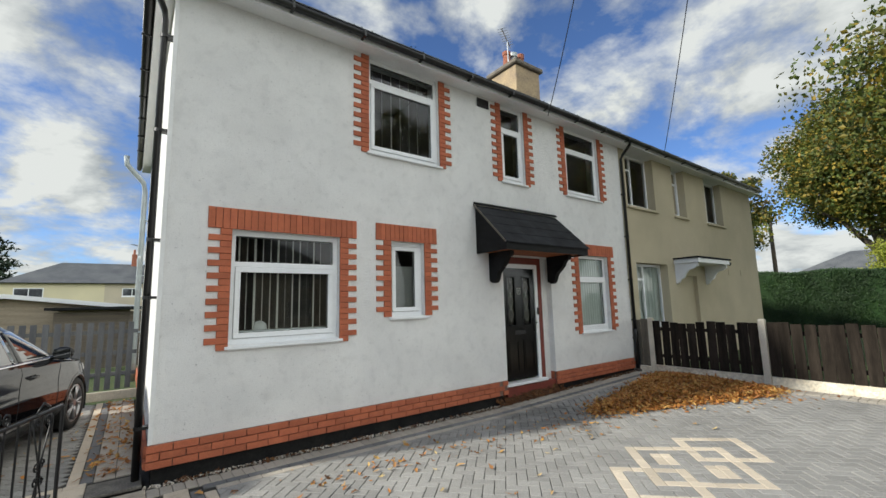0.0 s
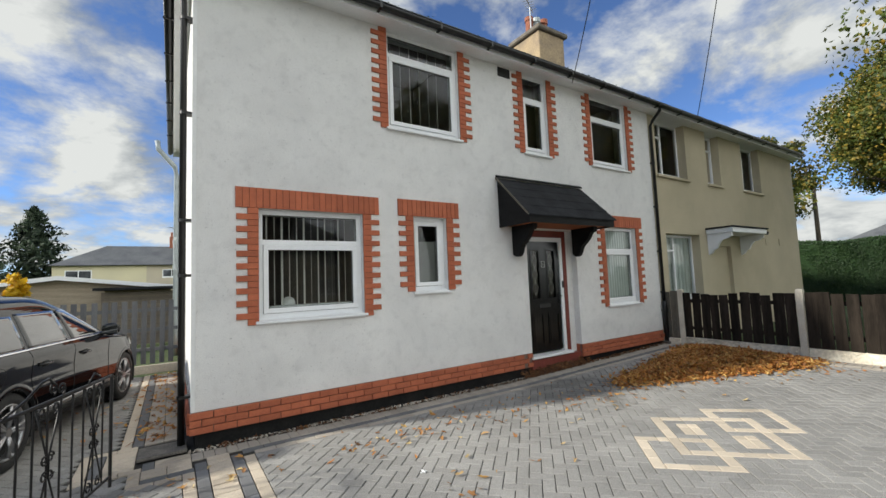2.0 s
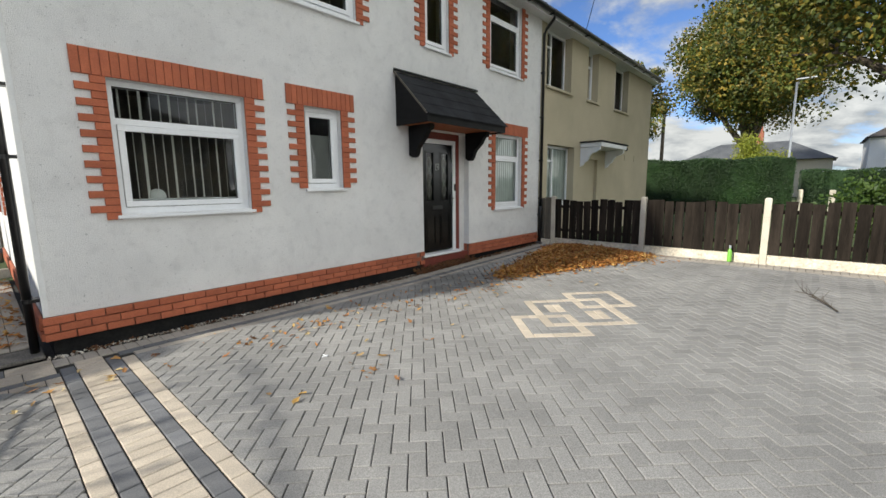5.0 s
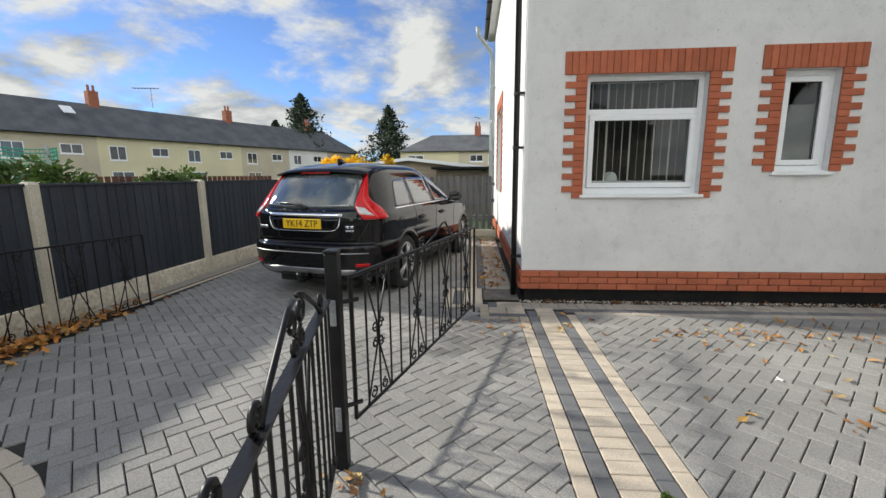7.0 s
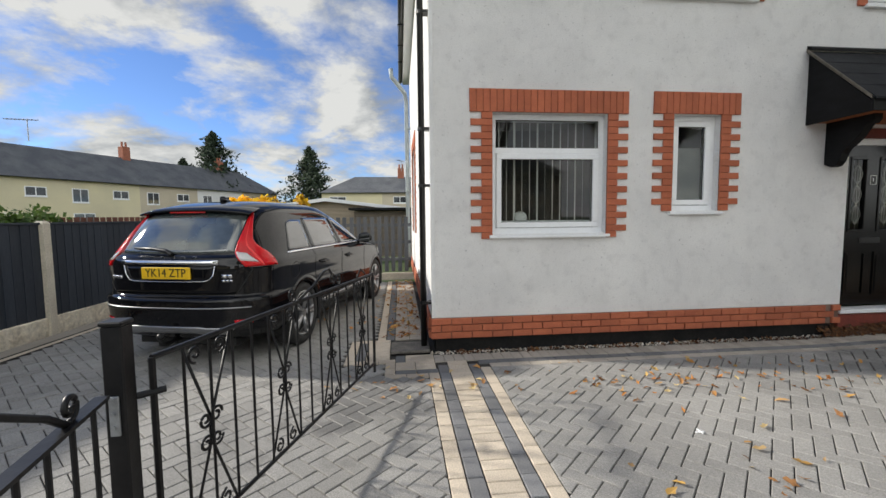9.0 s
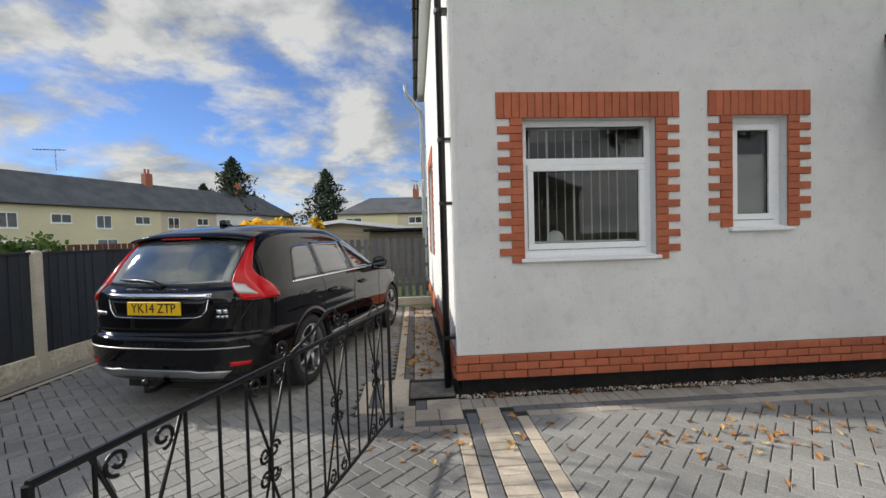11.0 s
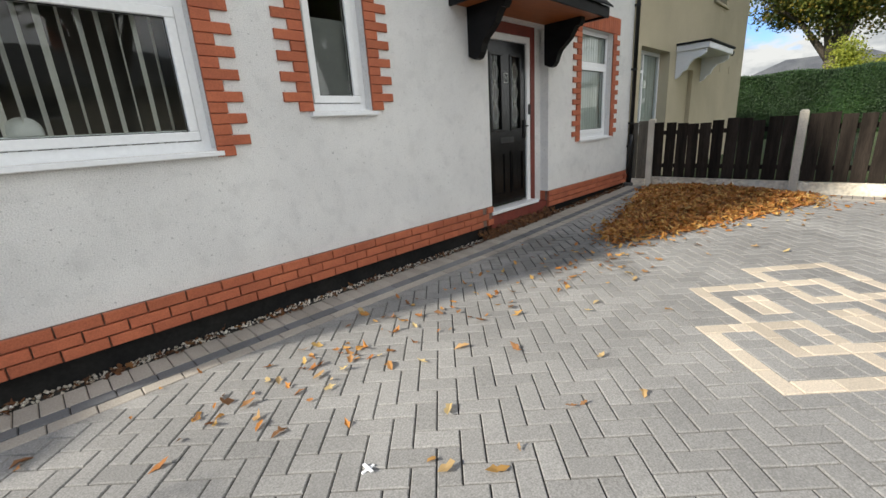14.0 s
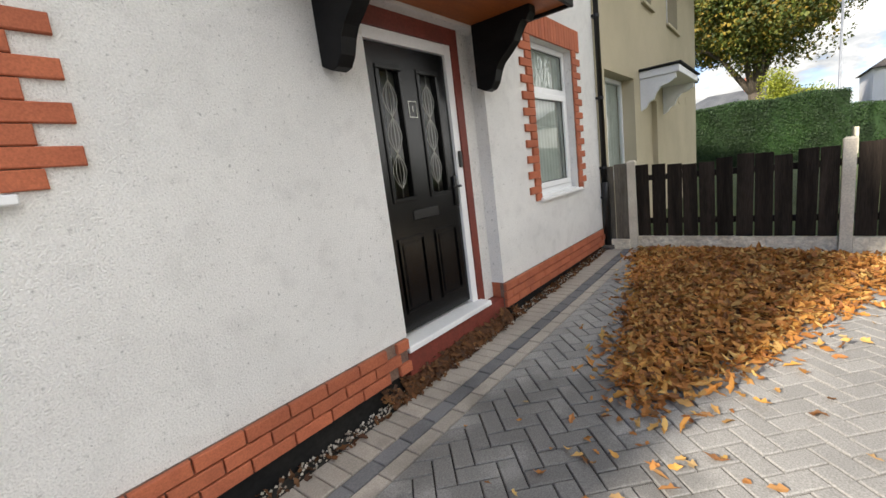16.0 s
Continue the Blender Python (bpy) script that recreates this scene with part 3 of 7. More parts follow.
plinth("plinth_front_1", X0 - 0.012, DOOR[0] - 0.02, "three-course plinth of orange-red brick slips")
plinth("plinth_front_2", DOOR[1] - 0.012, X1 - 0.03, "three-course plinth of orange-red brick slips beside the door")
bm = bmesh.new()
box(bm, X0 - 0.008, X0 + 0.034, YF + 0.034, 12.3, ZP - 0.226, ZP)
side_plinth = solid("plinth_side", bm, MORTAR, "orange-red brick plinth along the side wall", "plinth", kind="structure")
for row in range(3):
    y = YF + 0.02 + (0.11 if row == 1 else 0)
    while y < 12.0:
        part("brick", PB, None, side_plinth, m=pose(X0 - 0.006, y + 0.1075, ZP - 0.037 - 0.075 * row, 0, 0, -90))
        y += 0.2235
bm = bmesh.new()
box(bm, DOOR[1] - 0.006, DOOR[1] + 0.03, YF + 0.03, YF + 0.17, ZP - 0.226, ZP)
solid("plinth_return", bm, BRICK, "brick plinth returning into the door recess", "plinth", kind="structure")


# ---- windows ----
def pane(parent, x0, x1, y, z0, z1, name="pane", material=None):
    bm = bmesh.new()
    bm.faces.new([bm.verts.new(p) for p in ((x0, y, z0), (x1, y, z0), (x1, y, z1), (x0, y, z1))])
    ob = part(name, bm, material or GLASS, parent)
    ob.visible_shadow = False
    return ob


def frame_bars(bm, x0, x1, z0, z1, w, y0, y1):
    box(bm, x0, x1, y0, y1, z0, z0 + w)
    box(bm, x0, x1, y0, y1, z1 - w, z1)
    box(bm, x0, x0 + w, y0 + 0.001, y1 - 0.001, z0 + w, z1 - w)
    box(bm, x1 - w, x1, y0 + 0.001, y1 - 0.001, z0 + w, z1 - w)


def room(parent, x0, x1, z0, z1, y0, depth=1.6):
    bm = bmesh.new()
    a, b, c, d = x0 - 0.25, x1 + 0.25, z0 - 0.5, z1 + 0.2
    e = y0 + depth
    for q in (((a, y0, c), (a, e, c), (a, e, d), (a, y0, d)), ((b, y0, c), (b, y0, d), (b, e, d), (b, e, c)), ((a, e, c), (b, e, c), (b, e, d), (a, e, d)), ((a, y0, c), (b, y0, c), (b, e, c), (a, e, c)), ((a, y0, d), (a, e, d), (b, e, d), (b, y0, d))):
        bm.faces.new([bm.verts.new(p) for p in q])
    part("room_shell", bm, ROOM, parent, "dim room seen through the glass")


def window(name, op, split, label, sash="low", blinds=0, frost=False, sill=True, depth=0.085, sill_out=0.045):
    """A white window with a top light, set back in its opening."""
    x0, x1, z0, z1 = op
    y = YF + depth
    ob = thing(name, (x0 + x1) / 2, YF, z0, label=label, category="window", kind="structure")
    ob.matrix_basis = Matrix.Identity(4)
    bm = bmesh.new()
    frame_bars(bm, x0 + 0.002, x1 - 0.002, z0 + 0.01, z1 - 0.002, 0.055, y, y + 0.07)
    if split:
        box(bm, x0 + 0.057, x1 - 0.057, y + 0.002, y + 0.068, split - 0.03, split + 0.03)
    part("window_frame", bm, UPVC, ob)
    lo = (x0 + 0.062, x1 - 0.062, z0 + 0.07, (split - 0.034) if split else z1 - 0.062)
    bm = bmesh.new()
    frame_bars(bm, *lo, 0.058, y - 0.014, y + 0.05)
    bmesh.ops.bevel(bm, geom=bm.edges[:], offset=0.004, segments=1, affect="EDGES")
    part("sash", bm, UPVC, ob)
    pane(ob, lo[0] + 0.05, lo[1] - 0.05, y + 0.02, lo[2] + 0.05, lo[3] - 0.05)
    bm = bmesh.new()
    frame_bars(bm, lo[0] + 0.056, lo[1] - 0.056, lo[2] + 0.056, lo[3] - 0.056, 0.007, y + 0.008, y + 0.02)
    part("gasket", bm, BLACKP, ob)
    if split:
        pane(ob, x0 + 0.05, x1 - 0.05, y + 0.03, split + 0.025, z1 - 0.05)
        bm = bmesh.new()
        frame_bars(bm, x0 + 0.055, x1 - 0.055, split + 0.03, z1 - 0.057, 0.007, y + 0.018, y + 0.03)
        part("gasket", bm, BLACKP, ob)
    if sill:
        bm = bbox(x0 - 0.035, x1 + 0.035, YF - sill_out, y + 0.03, z0 - 0.040, z0 - 0.006, 0.005)
        box(bm, x0 + 0.003, x1 - 0.003, YF + 0.03, y + 0.03, z0 - 0.008, z0 + 0.012)
        part("window_sill", bm, UPVC, ob)
    if blinds:
        n = int((x1 - x0 - 0.12) / blinds)
        for k in range(n):
            bx = x0 + 0.08 + blinds * (k + 0.5)
            bm = bmesh.new()
            box(bm, -0.030, 0.030, -0.0008, 0.0008, z0 + 0.06, z1 - 0.05)
            part("blind_slat", bm, BLIND, ob, m=pose(bx, y + 0.14, 0, 0, 0, 62 + 10 * math.sin(k * 2.3)))
        bm = bmesh.new()
        box(bm, x0 + 0.05, x1 - 0.05, y + 0.11, y + 0.16, z1 - 0.05, z1 - 0.01)
        part("blind_rail", bm, UPVC, ob)
    if frost:
        bm = bmesh.new()
        loft(bm, [[(x0 + 0.03 + (x1 - x0 - 0.06) * k / 60, y + 0.065 + 0.008 * math.sin(k * 1.3), z) for k in range(61)] for z in (z0 + 0.03, z1 - 0.03)])
        part("net_curtain", bm, FROST, ob, smooth=True)
    room(ob, x0, x1, z0, z1, YF + 0.302)
    return ob


def soldiers(ob, x0, x1, ztop):
    n = round((x1 - x0) / 0.0735)
    p = (x1 - x0) / n
    for k in range(n):
        o = lay(SOLD, ob, x0 + p * (k + 0.5), ztop - 0.118)
        o.scale.x = (p - 0.0045) / 0.068
    bm = bmesh.new()
    box(bm, x0 + 0.004, x1 - 0.004, YF - 0.006, YF + 0.002, ztop - 0.234, ztop - 0.003)
    part("mortar_bed", bm, MORTAR, ob)


def quoins(ob, xl, xr, ztop, zbot):
    """Toothed brick stacks beside an opening: short, long, short."""
    n = round((ztop - zbot) / 0.0703)
    n -= 1 - n % 2
    p = (ztop - zbot) / n
    for k in range(n):
        z = ztop - p * (k + 0.5)
        for x, s in ((xl, -1), (xr, 1)):
            me, w = (QL, 0.232) if k % 2 else (QS, 0.118)
            o = lay(me, ob, x + s * w / 2, z)
            o.scale.z = (p - 0.004) / 0.0645
    for x, s in ((xl, -1), (xr, 1)):
        bm = bmesh.new()
        box(bm, min(x, x + s * 0.112), max(x, x + s * 0.112), YF - 0.006, YF + 0.002, zbot + 0.004, ztop)
        part("mortar_bed", bm, MORTAR, ob)


w = window("window_1", W1, 2.27, "large white window with vertical blinds under a brick surround", blinds=0.089)
soldiers(w, 0.53, 2.285, 2.892)
quoins(w, W1[0], W1[1], 2.655, 1.318)
w = window("window_2", W2, None, "narrow white window with frosted lower glass in a brick surround")
soldiers(w, 2.57, 3.605, 2.902)
quoins(w, W2[0], W2[1], 2.665, 1.60)
bm = bmesh.new()
box(bm, W2[0] + 0.1, W2[1] - 0.1, YF + 0.145, YF + 0.149, W2[2] + 0.1, W2[2] + 0.72)
part("roller_blind", bm, HALFBLIND, w, "grey half-height blind")
w = window("window_3", W3, 2.22, "white window with net curtain in a brick surround", frost=True)
soldiers(w, 6.92, 8.43, 2.917)
quoins(w, W3[0], W3[1], 2.68, 1.10)
w = window("window_4", U1, 5.02, "large upper white window with curtains and toothed brick sides", blinds=0.16, depth=0.06)
quoins(w, U1[0], U1[1], ZE - 0.003, 3.893)
w = window("window_5", U2, 4.93, "narrow upper white window between toothed brick sides", depth=0.06)
quoins(w, U2[0], U2[1], ZE - 0.003, 3.893)
w = window("window_6", U3, 4.93, "upper white window between toothed brick sides", depth=0.06)
quoins(w, U3[0], U3[1], ZE - 0.003, 3.893)
# side window, seen edge-on
w = thing("window_7", label="side window with toothed brick surround", category="window", kind="structure")
bm = bmesh.new()
frame_bars(bm, SIDEW[0], SIDEW[1], SIDEW[2], SIDEW[3], 0.06, -0.2, -0.13)
bmesh.ops.transform(bm, matrix=Matrix(((0, -1, 0, X0), (1, 0, 0, 0), (0, 0, 1, 0), (0, 0, 0, 1))), verts=bm.verts[:])
part("window_frame", bm, UPVC, w)
bm = bmesh.new()
box(bm, X0 + 0.16, X0 + 0.166, SIDEW[0] + 0.05, SIDEW[1] - 0.05, SIDEW[2] + 0.05, SIDEW[3] - 0.05)
part("pane", bm, GLASS, w).visible_shadow = False
for k in range(25):
    z = SIDEW[3] - 0.0703 * (k + 0.5)
    me, bw = (QL, 0.232) if k % 2 else (QS, 0.118)
    part("brick", me, None, w, m=pose(X0, SIDEW[0] - bw / 2, z, 0, 0, -90))
    part("brick", me, None, w, m=pose(X0, SIDEW[1] + bw / 2, z, 0, 0, -90))
for k in range(26):
    part("brick", SOLD, None, w, m=pose(X0, SIDEW[0] - 0.2 + 0.0735 * (k + 0.5), SIDEW[3] + 0.12, 0, 0, -90))

# ornament on the sill of the large window
bm = bmesh.new()
bmesh.ops.create_uvsphere(bm, u_segments=20, v_segments=10, radius=0.085)
bmesh.ops.bisect_plane(bm, geom=bm.verts[:] + bm.edges[:] + bm.faces[:], plane_co=(0, 0, -0.02), plane_no=(0, 0, -1), clear_outer=True)
bmesh.ops.scale(bm, vec=(1, 0.5, 1), verts=bm.verts[:])
orn = solid("fan_ornament", bm, BEAD, "pale round ornament standing on the window ledge", "ornament", smooth=True, x=1.15, y=YF + 0.235, z=1.532)
bm = bbox(W1[0] + 0.06, W1[1] - 0.06, YF + 0.20, YF + 0.42, 1.475, 1.51, 0.004)
solid("window_ledge", bm, UPVC, "white inner window ledge", "ledge", kind="structure")

# ---- front door ----
door = thing("door_1", label="closed black panelled front door with two leaded glass strips", category="door", kind="structure")
YD = YF + 0.10
DX0, DX1, DZ0, DZ1 = 5.008, 5.99, 0.40, 2.44
bm = bmesh.new()
box(bm, DX0, DX0 + 0.075, YD, YD + 0.08, DZ0, DZ1)
box(bm, DX1 - 0.075, DX1, YD, YD + 0.08, DZ0, DZ1)
box(bm, DX0 + 0.075, DX1 - 0.075, YD + 0.001, YD + 0.079, DZ1 - 0.075, DZ1)
part("door_frame", bm, UPVC, door, "white door frame")
LX0, LX1, LZ0, LZ1 = DX0 + 0.08, DX1 - 0.08, DZ0 + 0.03, DZ1 - 0.08
lw = LX1 - LX0
gl = [(LX0 + 0.15 * lw, LX0 + 0.37 * lw), (LX0 + 0.63 * lw, LX0 + 0.85 * lw)]
GZ0, GZ1 = LZ0 + 0.93, LZ1 - 0.16
bm = bmesh.new()
wall_holes(bm, LX0, LX1, LZ0, LZ1, [(a, b, GZ0, GZ1) for a, b in gl], YD + 0.022, YD + 0.066)
part("door_leaf", bm, DOORB, door)
for a, b in gl:
    bm = bmesh.new()
    frame_bars(bm, a - 0.03, b + 0.03, GZ0 - 0.03, GZ1 + 0.03, 0.032, YD + 0.008, YD + 0.024)
    bmesh.ops.bevel(bm, geom=bm.edges[:], offset=0.005, segments=1, affect="EDGES")
    part("glass_moulding", bm, DOORB, door)
    g = pane(door, a, b, YD + 0.04, GZ0, GZ1, "leaded_glass")
    c, hw = (a + b) / 2, (b - a) / 2
    bm = bmesh.new()
    for s in (-1, 1):
        for w_, ph in ((0.72, 0.0), (0.4, math.pi)):
            tube(bm, [(c + s * hw * w_ * math.sin(2.0 * math.pi * q / 40 * 1.5 + ph), YD + 0.036, GZ0 + 0.06 + (GZ1 - GZ0 - 0.12) * q / 40) for q in range(41)], 0.0024, 5)
    tube(bm, [(c, YD + 0.036, GZ0), (c, YD + 0.036, GZ1)], 0.003, 5)
    part("lead_came", bm, LEAD, g, "curved silver leading", True)
    # lower panel
    bm = bmesh.new()
    for z0, z1 in ((LZ0 + 0.12, LZ0 + 0.66),):
        frame_bars(bm, a - 0.05, b + 0.05, z0, z1, 0.028, YD + 0.008, YD + 0.024)
        box(bm, a - 0.005, b + 0.005, YD + 0.014, YD + 0.024, z0 + 0.045, z1 - 0.045)
    bmesh.ops.bevel(bm, geom=bm.edges[:], offset=0.007, segments=2, affect="EDGES")
    part("raised_panel", bm, DOORB, door)
cx = (LX0 + LX1) / 2
bm = bbox(cx - 0.14, cx + 0.14, YD + 0.010, YD + 0.024, LZ0 + 0.76, LZ0 + 0.83, 0.006)
part("letterbox", bm, BLACKP, door, "black letterbox")
bm = bbox(LX1 - 0.055, LX1 - 0.02, YD - 0.004, YD + 0.024, LZ0 + 0.80, LZ0 + 1.03, 0.008)
tube(bm, [(LX1 - 0.038, YD - 0.004, LZ0 + 0.95), (LX1 - 0.038, YD - 0.045, LZ0 + 0.95), (LX1 - 0.14, YD - 0.048, LZ0 + 0.95)], 0.010, 8)
part("door_handle", bm, BLACKP, door, "black lever handle", True)
bm = bmesh.new()
frame_bars(bm, cx - 0.042, cx + 0.042, GZ1 - 0.30, GZ1 - 0.19, 0.004, YD + 0.017, YD + 0.022)
part("number_frame", bm, LEAD, door)


def letters(body, size, material, parent, name, m, label=""):
    cu = bpy.data.curves.new("text", "FONT")
    cu.body, cu.size, cu.align_x, cu.align_y, cu.extrude = body, size, "CENTER", "CENTER", 0.0015
    tmp = bpy.data.objects.new("text", cu)
    me = bpy.data.meshes.new_from_object(tmp)
    bpy.data.objects.remove(tmp)
    me.materials.clear()
    me.materials.append(material)
    ob = new(name, me)
    ob.parent = parent
    ob.matrix_basis = m
    return tagged(ob, label)


letters("1", 0.062, LEAD, door, "house_number", pose(cx, YD + 0.02, GZ1 - 0.245, 90), "silver house number 1")
bm = bbox(DX1 - 0.055, DX1 - 0.015, YD - 0.022, YD, 1.52, 1.65, 0.008)
part("doorbell", bm, BLACKP, door, "black video doorbell")
bm = bbox(DX0 - 0.01, DX1 + 0.03, YF - 0.02, YD + 0.08, 0.358, 0.402, 0.006)
part("threshold", bm, UPVC, door, "white threshold")
bm = bmesh.new()
box(bm, DX0, DOOR[1] - 0.005, YF + 0.01, YD + 0.09, 0.0, 0.343)
part("step_riser", bm, REDPAINT, door, "dark red painted riser")
bm = bmesh.new()
box(bm, DX1 + 0.002, DX1 + 0.085, YD - 0.015, YD + 0.085, 0.345, DOOR[3])
box(bm, DX0, DX1 + 0.002, YD - 0.014, YD + 0.085, DZ1 + 0.002, DOOR[3])
part("painted_jamb", bm, REDPAINT, door, "dark red painted timber jamb and head")
bm = bmesh.new()
box(bm, DX1 + 0.085, DOOR[1] + 0.01, YD + 0.02, YD + 0.2, 0.2, DOOR[3])
part("reveal_fill", bm, RENDER, door)
room(door, DX0, DX1, DZ0 + 0.5, DZ1, YF + 0.302, 1.2)

# ---- porch canopy ----
can = thing("porch_canopy", label="black felt-covered lean-to canopy on carved black brackets", category="canopy")
CX0, CX1, CZT, CYF, CZF = 4.42, 6.465, 3.395, 4.345, 2.66
n_felt = 4
for k in range(n_felt):
    a, b = k / n_felt, (k + 1) / n_felt
    ya, yb = YF - 0.01 + (CYF - 0.05 - YF) * a, YF - 0.01 + (CYF - 0.05 - YF) * (b + 0.03)
    za, zb = CZT - 0.03 + (CZF - CZT + 0.05) * a, CZT - 0.03 + (CZF - CZT + 0.05) * (b + 0.03)
    bm = bmesh.new()
    prism(bm, [(ya, za + 0.012), (yb, zb + 0.022), (yb, zb + 0.004), (ya, za - 0.006)], "x", CX0 - 0.03, CX1 + 0.03)
    part("felt_strip", bm, FELT, can)
bm = bmesh.new()
prism(bm, [(YF - 0.002, CZT - 0.05), (CYF - 0.02, CZF + 0.0), (CYF - 0.02, CZF - 0.10), (YF - 0.002, CZF - 0.10)], "x", CX0, CX0 + 0.025)
part("cheek", bm, BLACKW, can)
bm = bmesh.new()
prism(bm, [(YF - 0.002, CZT - 0.05), (CYF - 0.02, CZF + 0.0), (CYF - 0.02, CZF - 0.10), (YF - 0.002, CZF - 0.10)], "x", CX1 - 0.025, CX1)
part("cheek", bm, BLACKW, can)
bm = bmesh.new()
prism(bm, [(YF - 0.01, CZT + 0.005), (CYF - 0.045, CZF + 0.045), (CYF - 0.045, CZF + 0.012), (YF - 0.01, CZT - 0.03)], "x", CX0 - 0.045, CX0 - 0.030)
part("verge_strip", bm, FENCEG, can, "bare worn timber verge")
bm = bbox(CX0 - 0.01, CX1 + 0.01, CYF - 0.045, CYF - 0.02, CZF - 0.10, CZF + 0.02, 0.003)
part("fascia", bm, BLACKW, can)
bm = bmesh.new()
box(bm, CX0 + 0.025, CX1 - 0.025, CYF - 0.02, YF - 0.003, CZF - 0.075, CZF - 0.06)
part("soffit_board", bm, ORANGEWOOD, can, "orange-stained boarded underside")
bm = bmesh.new()
prism(bm, [(YF - 0.001, CZT + 0.045), (YF - 0.05, CZT + 0.015), (YF - 0.05, CZT - 0.015), (YF - 0.001, CZT - 0.0)], "x", CX0 - 0.03, CX1 + 0.03)
part("lead_flashing", bm, BLACKW, can)
for bx in (4.68, 6.16):
    prof = [(YF - 0.002, 2.60), (YF - 0.50, 2.60), (YF - 0.50, 2.53), (YF - 0.47, 2.49), (YF - 0.43, 2.50), (YF - 0.40, 2.46), (YF - 0.36, 2.38), (YF - 0.29, 2.32), (YF - 0.22, 2.27), (YF - 0.19, 2.22), (YF - 0.17, 2.14), (YF - 0.13, 2.09), (YF - 0.08, 2.08), (YF - 0.04, 2.10), (YF - 0.002, 2.12)]
    bm = bmesh.new()
    prism(bm, prof, "x", bx, bx + 0.10)
    bmesh.ops.bevel(bm, geom=[e for e in bm.edges if abs(e.verts[0].co.x - e.verts[1].co.x) < 1e-5], offset=0.005, segments=1, affect="EDGES")
    part("bracket", bm, BLACKW, can, "scroll-cut black bracket")

# ---- roof, eaves, pipes ----
XE0, XE1, YE0, YE1 = X0 - 0.18, XN + 0.20, YF - 0.25, 12.94
bm = bmesh.new()
box(bm, XE0, XE1, YE0 + 0.02, YF + 0.31, ZE, ZE + 0.02)
box(bm, XE0, X0 - 0.001, YF + 0.312, YE1, ZE, ZE + 0.02)
box(bm, XN + 0.001, XE1, YF + 0.312, YE1, ZE, ZE + 0.02)
solid("soffit", bm, UPVC, "white soffit boards under the eaves", "soffit", kind="structure")
bm = bmesh.new()
box(bm, XE0, XE1, YE0, YE0 + 0.02, ZE - 0.005, ZE + 0.15)
box(bm, XE0 - 0.0, XE0 + 0.02, YE0 + 0.02, YE1, ZE - 0.005, ZE + 0.15)
solid("fascia_board", bm, UPVC, "white fascia boards at the eaves", "fascia", kind="structure")
roof = thing("roof", label="dark slate hipped roof over the pair of houses", category="roof", kind="structure")
ZR = ZE + 0.15 + 4.1 * math.tan(radians(32))
bm = bmesh.new()
a, b, c, d = [bm.verts.new(p) for p in ((XE0 - 0.06, YE0 - 0.06, ZE + 0.13), (XE1 + 0.06, YE0 - 0.06, ZE + 0.13), (XE1 + 0.06, YE1, ZE + 0.13), (XE0 - 0.06, YE1, ZE + 0.13))]
e, f = bm.verts.new((XE0 + 4.2, 8.8, ZR)), bm.verts.new((XE1 - 4.2, 8.8, ZR))
for q in ((a, b, f, e), (b, c, f), (c, d, e, f), (d, a, e)):
    bm.faces.new(q)
part("slate_slope", bm, SLATE, roof)
slate_rng = random.Random(9)
bm = bmesh.new()
for k in range(70):
    x = XE0 + k * 0.2565
    h = slate_rng.uniform(0, 0.008)
    box(bm, x, x + 0.25, YE0 - 0.075, YE0 + 0.2, 0, 0.014, Matrix.Translation((0, 0, ZE + 0.135 + h)))
part("eaves_course", bm, SLATE, roof, "uneven eaves slates")
moss_rng = np.random.default_rng(6)
mp = np.stack([moss_rng.uniform(XE0, 9, 500), moss_rng.uniform(YE0 - 0.07, YE0 + 0.02, 500), ZE + 0.155 + np.abs(moss_rng.normal(0, 0.012, 500))], 1)
part("moss", leaf_cloud("moss", mp, np.tile((0, 0, 1.0), (500, 1)), 0.018, LEAFC, 3), None, roof, "dark moss tufts on the eaves")


def half_gutter(bm, p0, p1, r=0.058, n=8):
    p0, p1 = Vector(p0), Vector(p1)
    d = (p1 - p0).normalized()
    s = Vector((0, 0, 1)).cross(d)
    rows = []
    for p in (p0, p1):
        out = [p + s * r * math.cos(math.pi + math.pi * k / n) + Vector((0, 0, r * math.sin(math.pi + math.pi * k / n))) for k in range(n + 1)]
        inn = [p + s * (r - 0.004) * math.cos(2 * math.pi - math.pi * k / n) + Vector((0, 0, (r - 0.004) * math.sin(2 * math.pi - math.pi * k / n))) for k in range(n + 1)]
        rows.append(out + inn)
    loft(bm, rows, close=True, caps=True)


gut = thing("gutter", label="black half-round plastic gutter along the eaves", category="gutter", kind="structure")
bm = bmesh.new()
half_gutter(bm, (XE0 - 0.1, YE0 - 0.062, ZE + 0.085), (XE1 + 0.05, YE0 - 0.062, ZE + 0.115))
part("channel", bm, BLACKP, gut, smooth=True)
bm = bmesh.new()
half_gutter(bm, (XE0 - 0.062, YE1, ZE + 0.085), (XE0 - 0.062, YE0 - 0.06, ZE + 0.085))
part("channel", bm, BLACKP, gut, smooth=True)
for k in range(19):
    x = XE0 + 0.4 + k * 0.95
    bm = bmesh.new()
    box(bm, x - 0.016, x + 0.016, YE0 - 0.128, YE0 - 0.0005, ZE + 0.015, ZE + 0.032)
    box(bm, x - 0.016, x + 0.016, YE0 - 0.132, YE0 - 0.122, ZE + 0.015, ZE + 0.092)
    part("bracket", bm, BLACKP, gut)
for k in range(7):
    y = YE0 + 0.5 + k
    bm = bmesh.new()
    box(bm, XE0 - 0.128, XE0 - 0.0005, y - 0.016, y + 0.016, ZE + 0.015, ZE + 0.032)
    part("bracket", bm, BLACKP, gut)


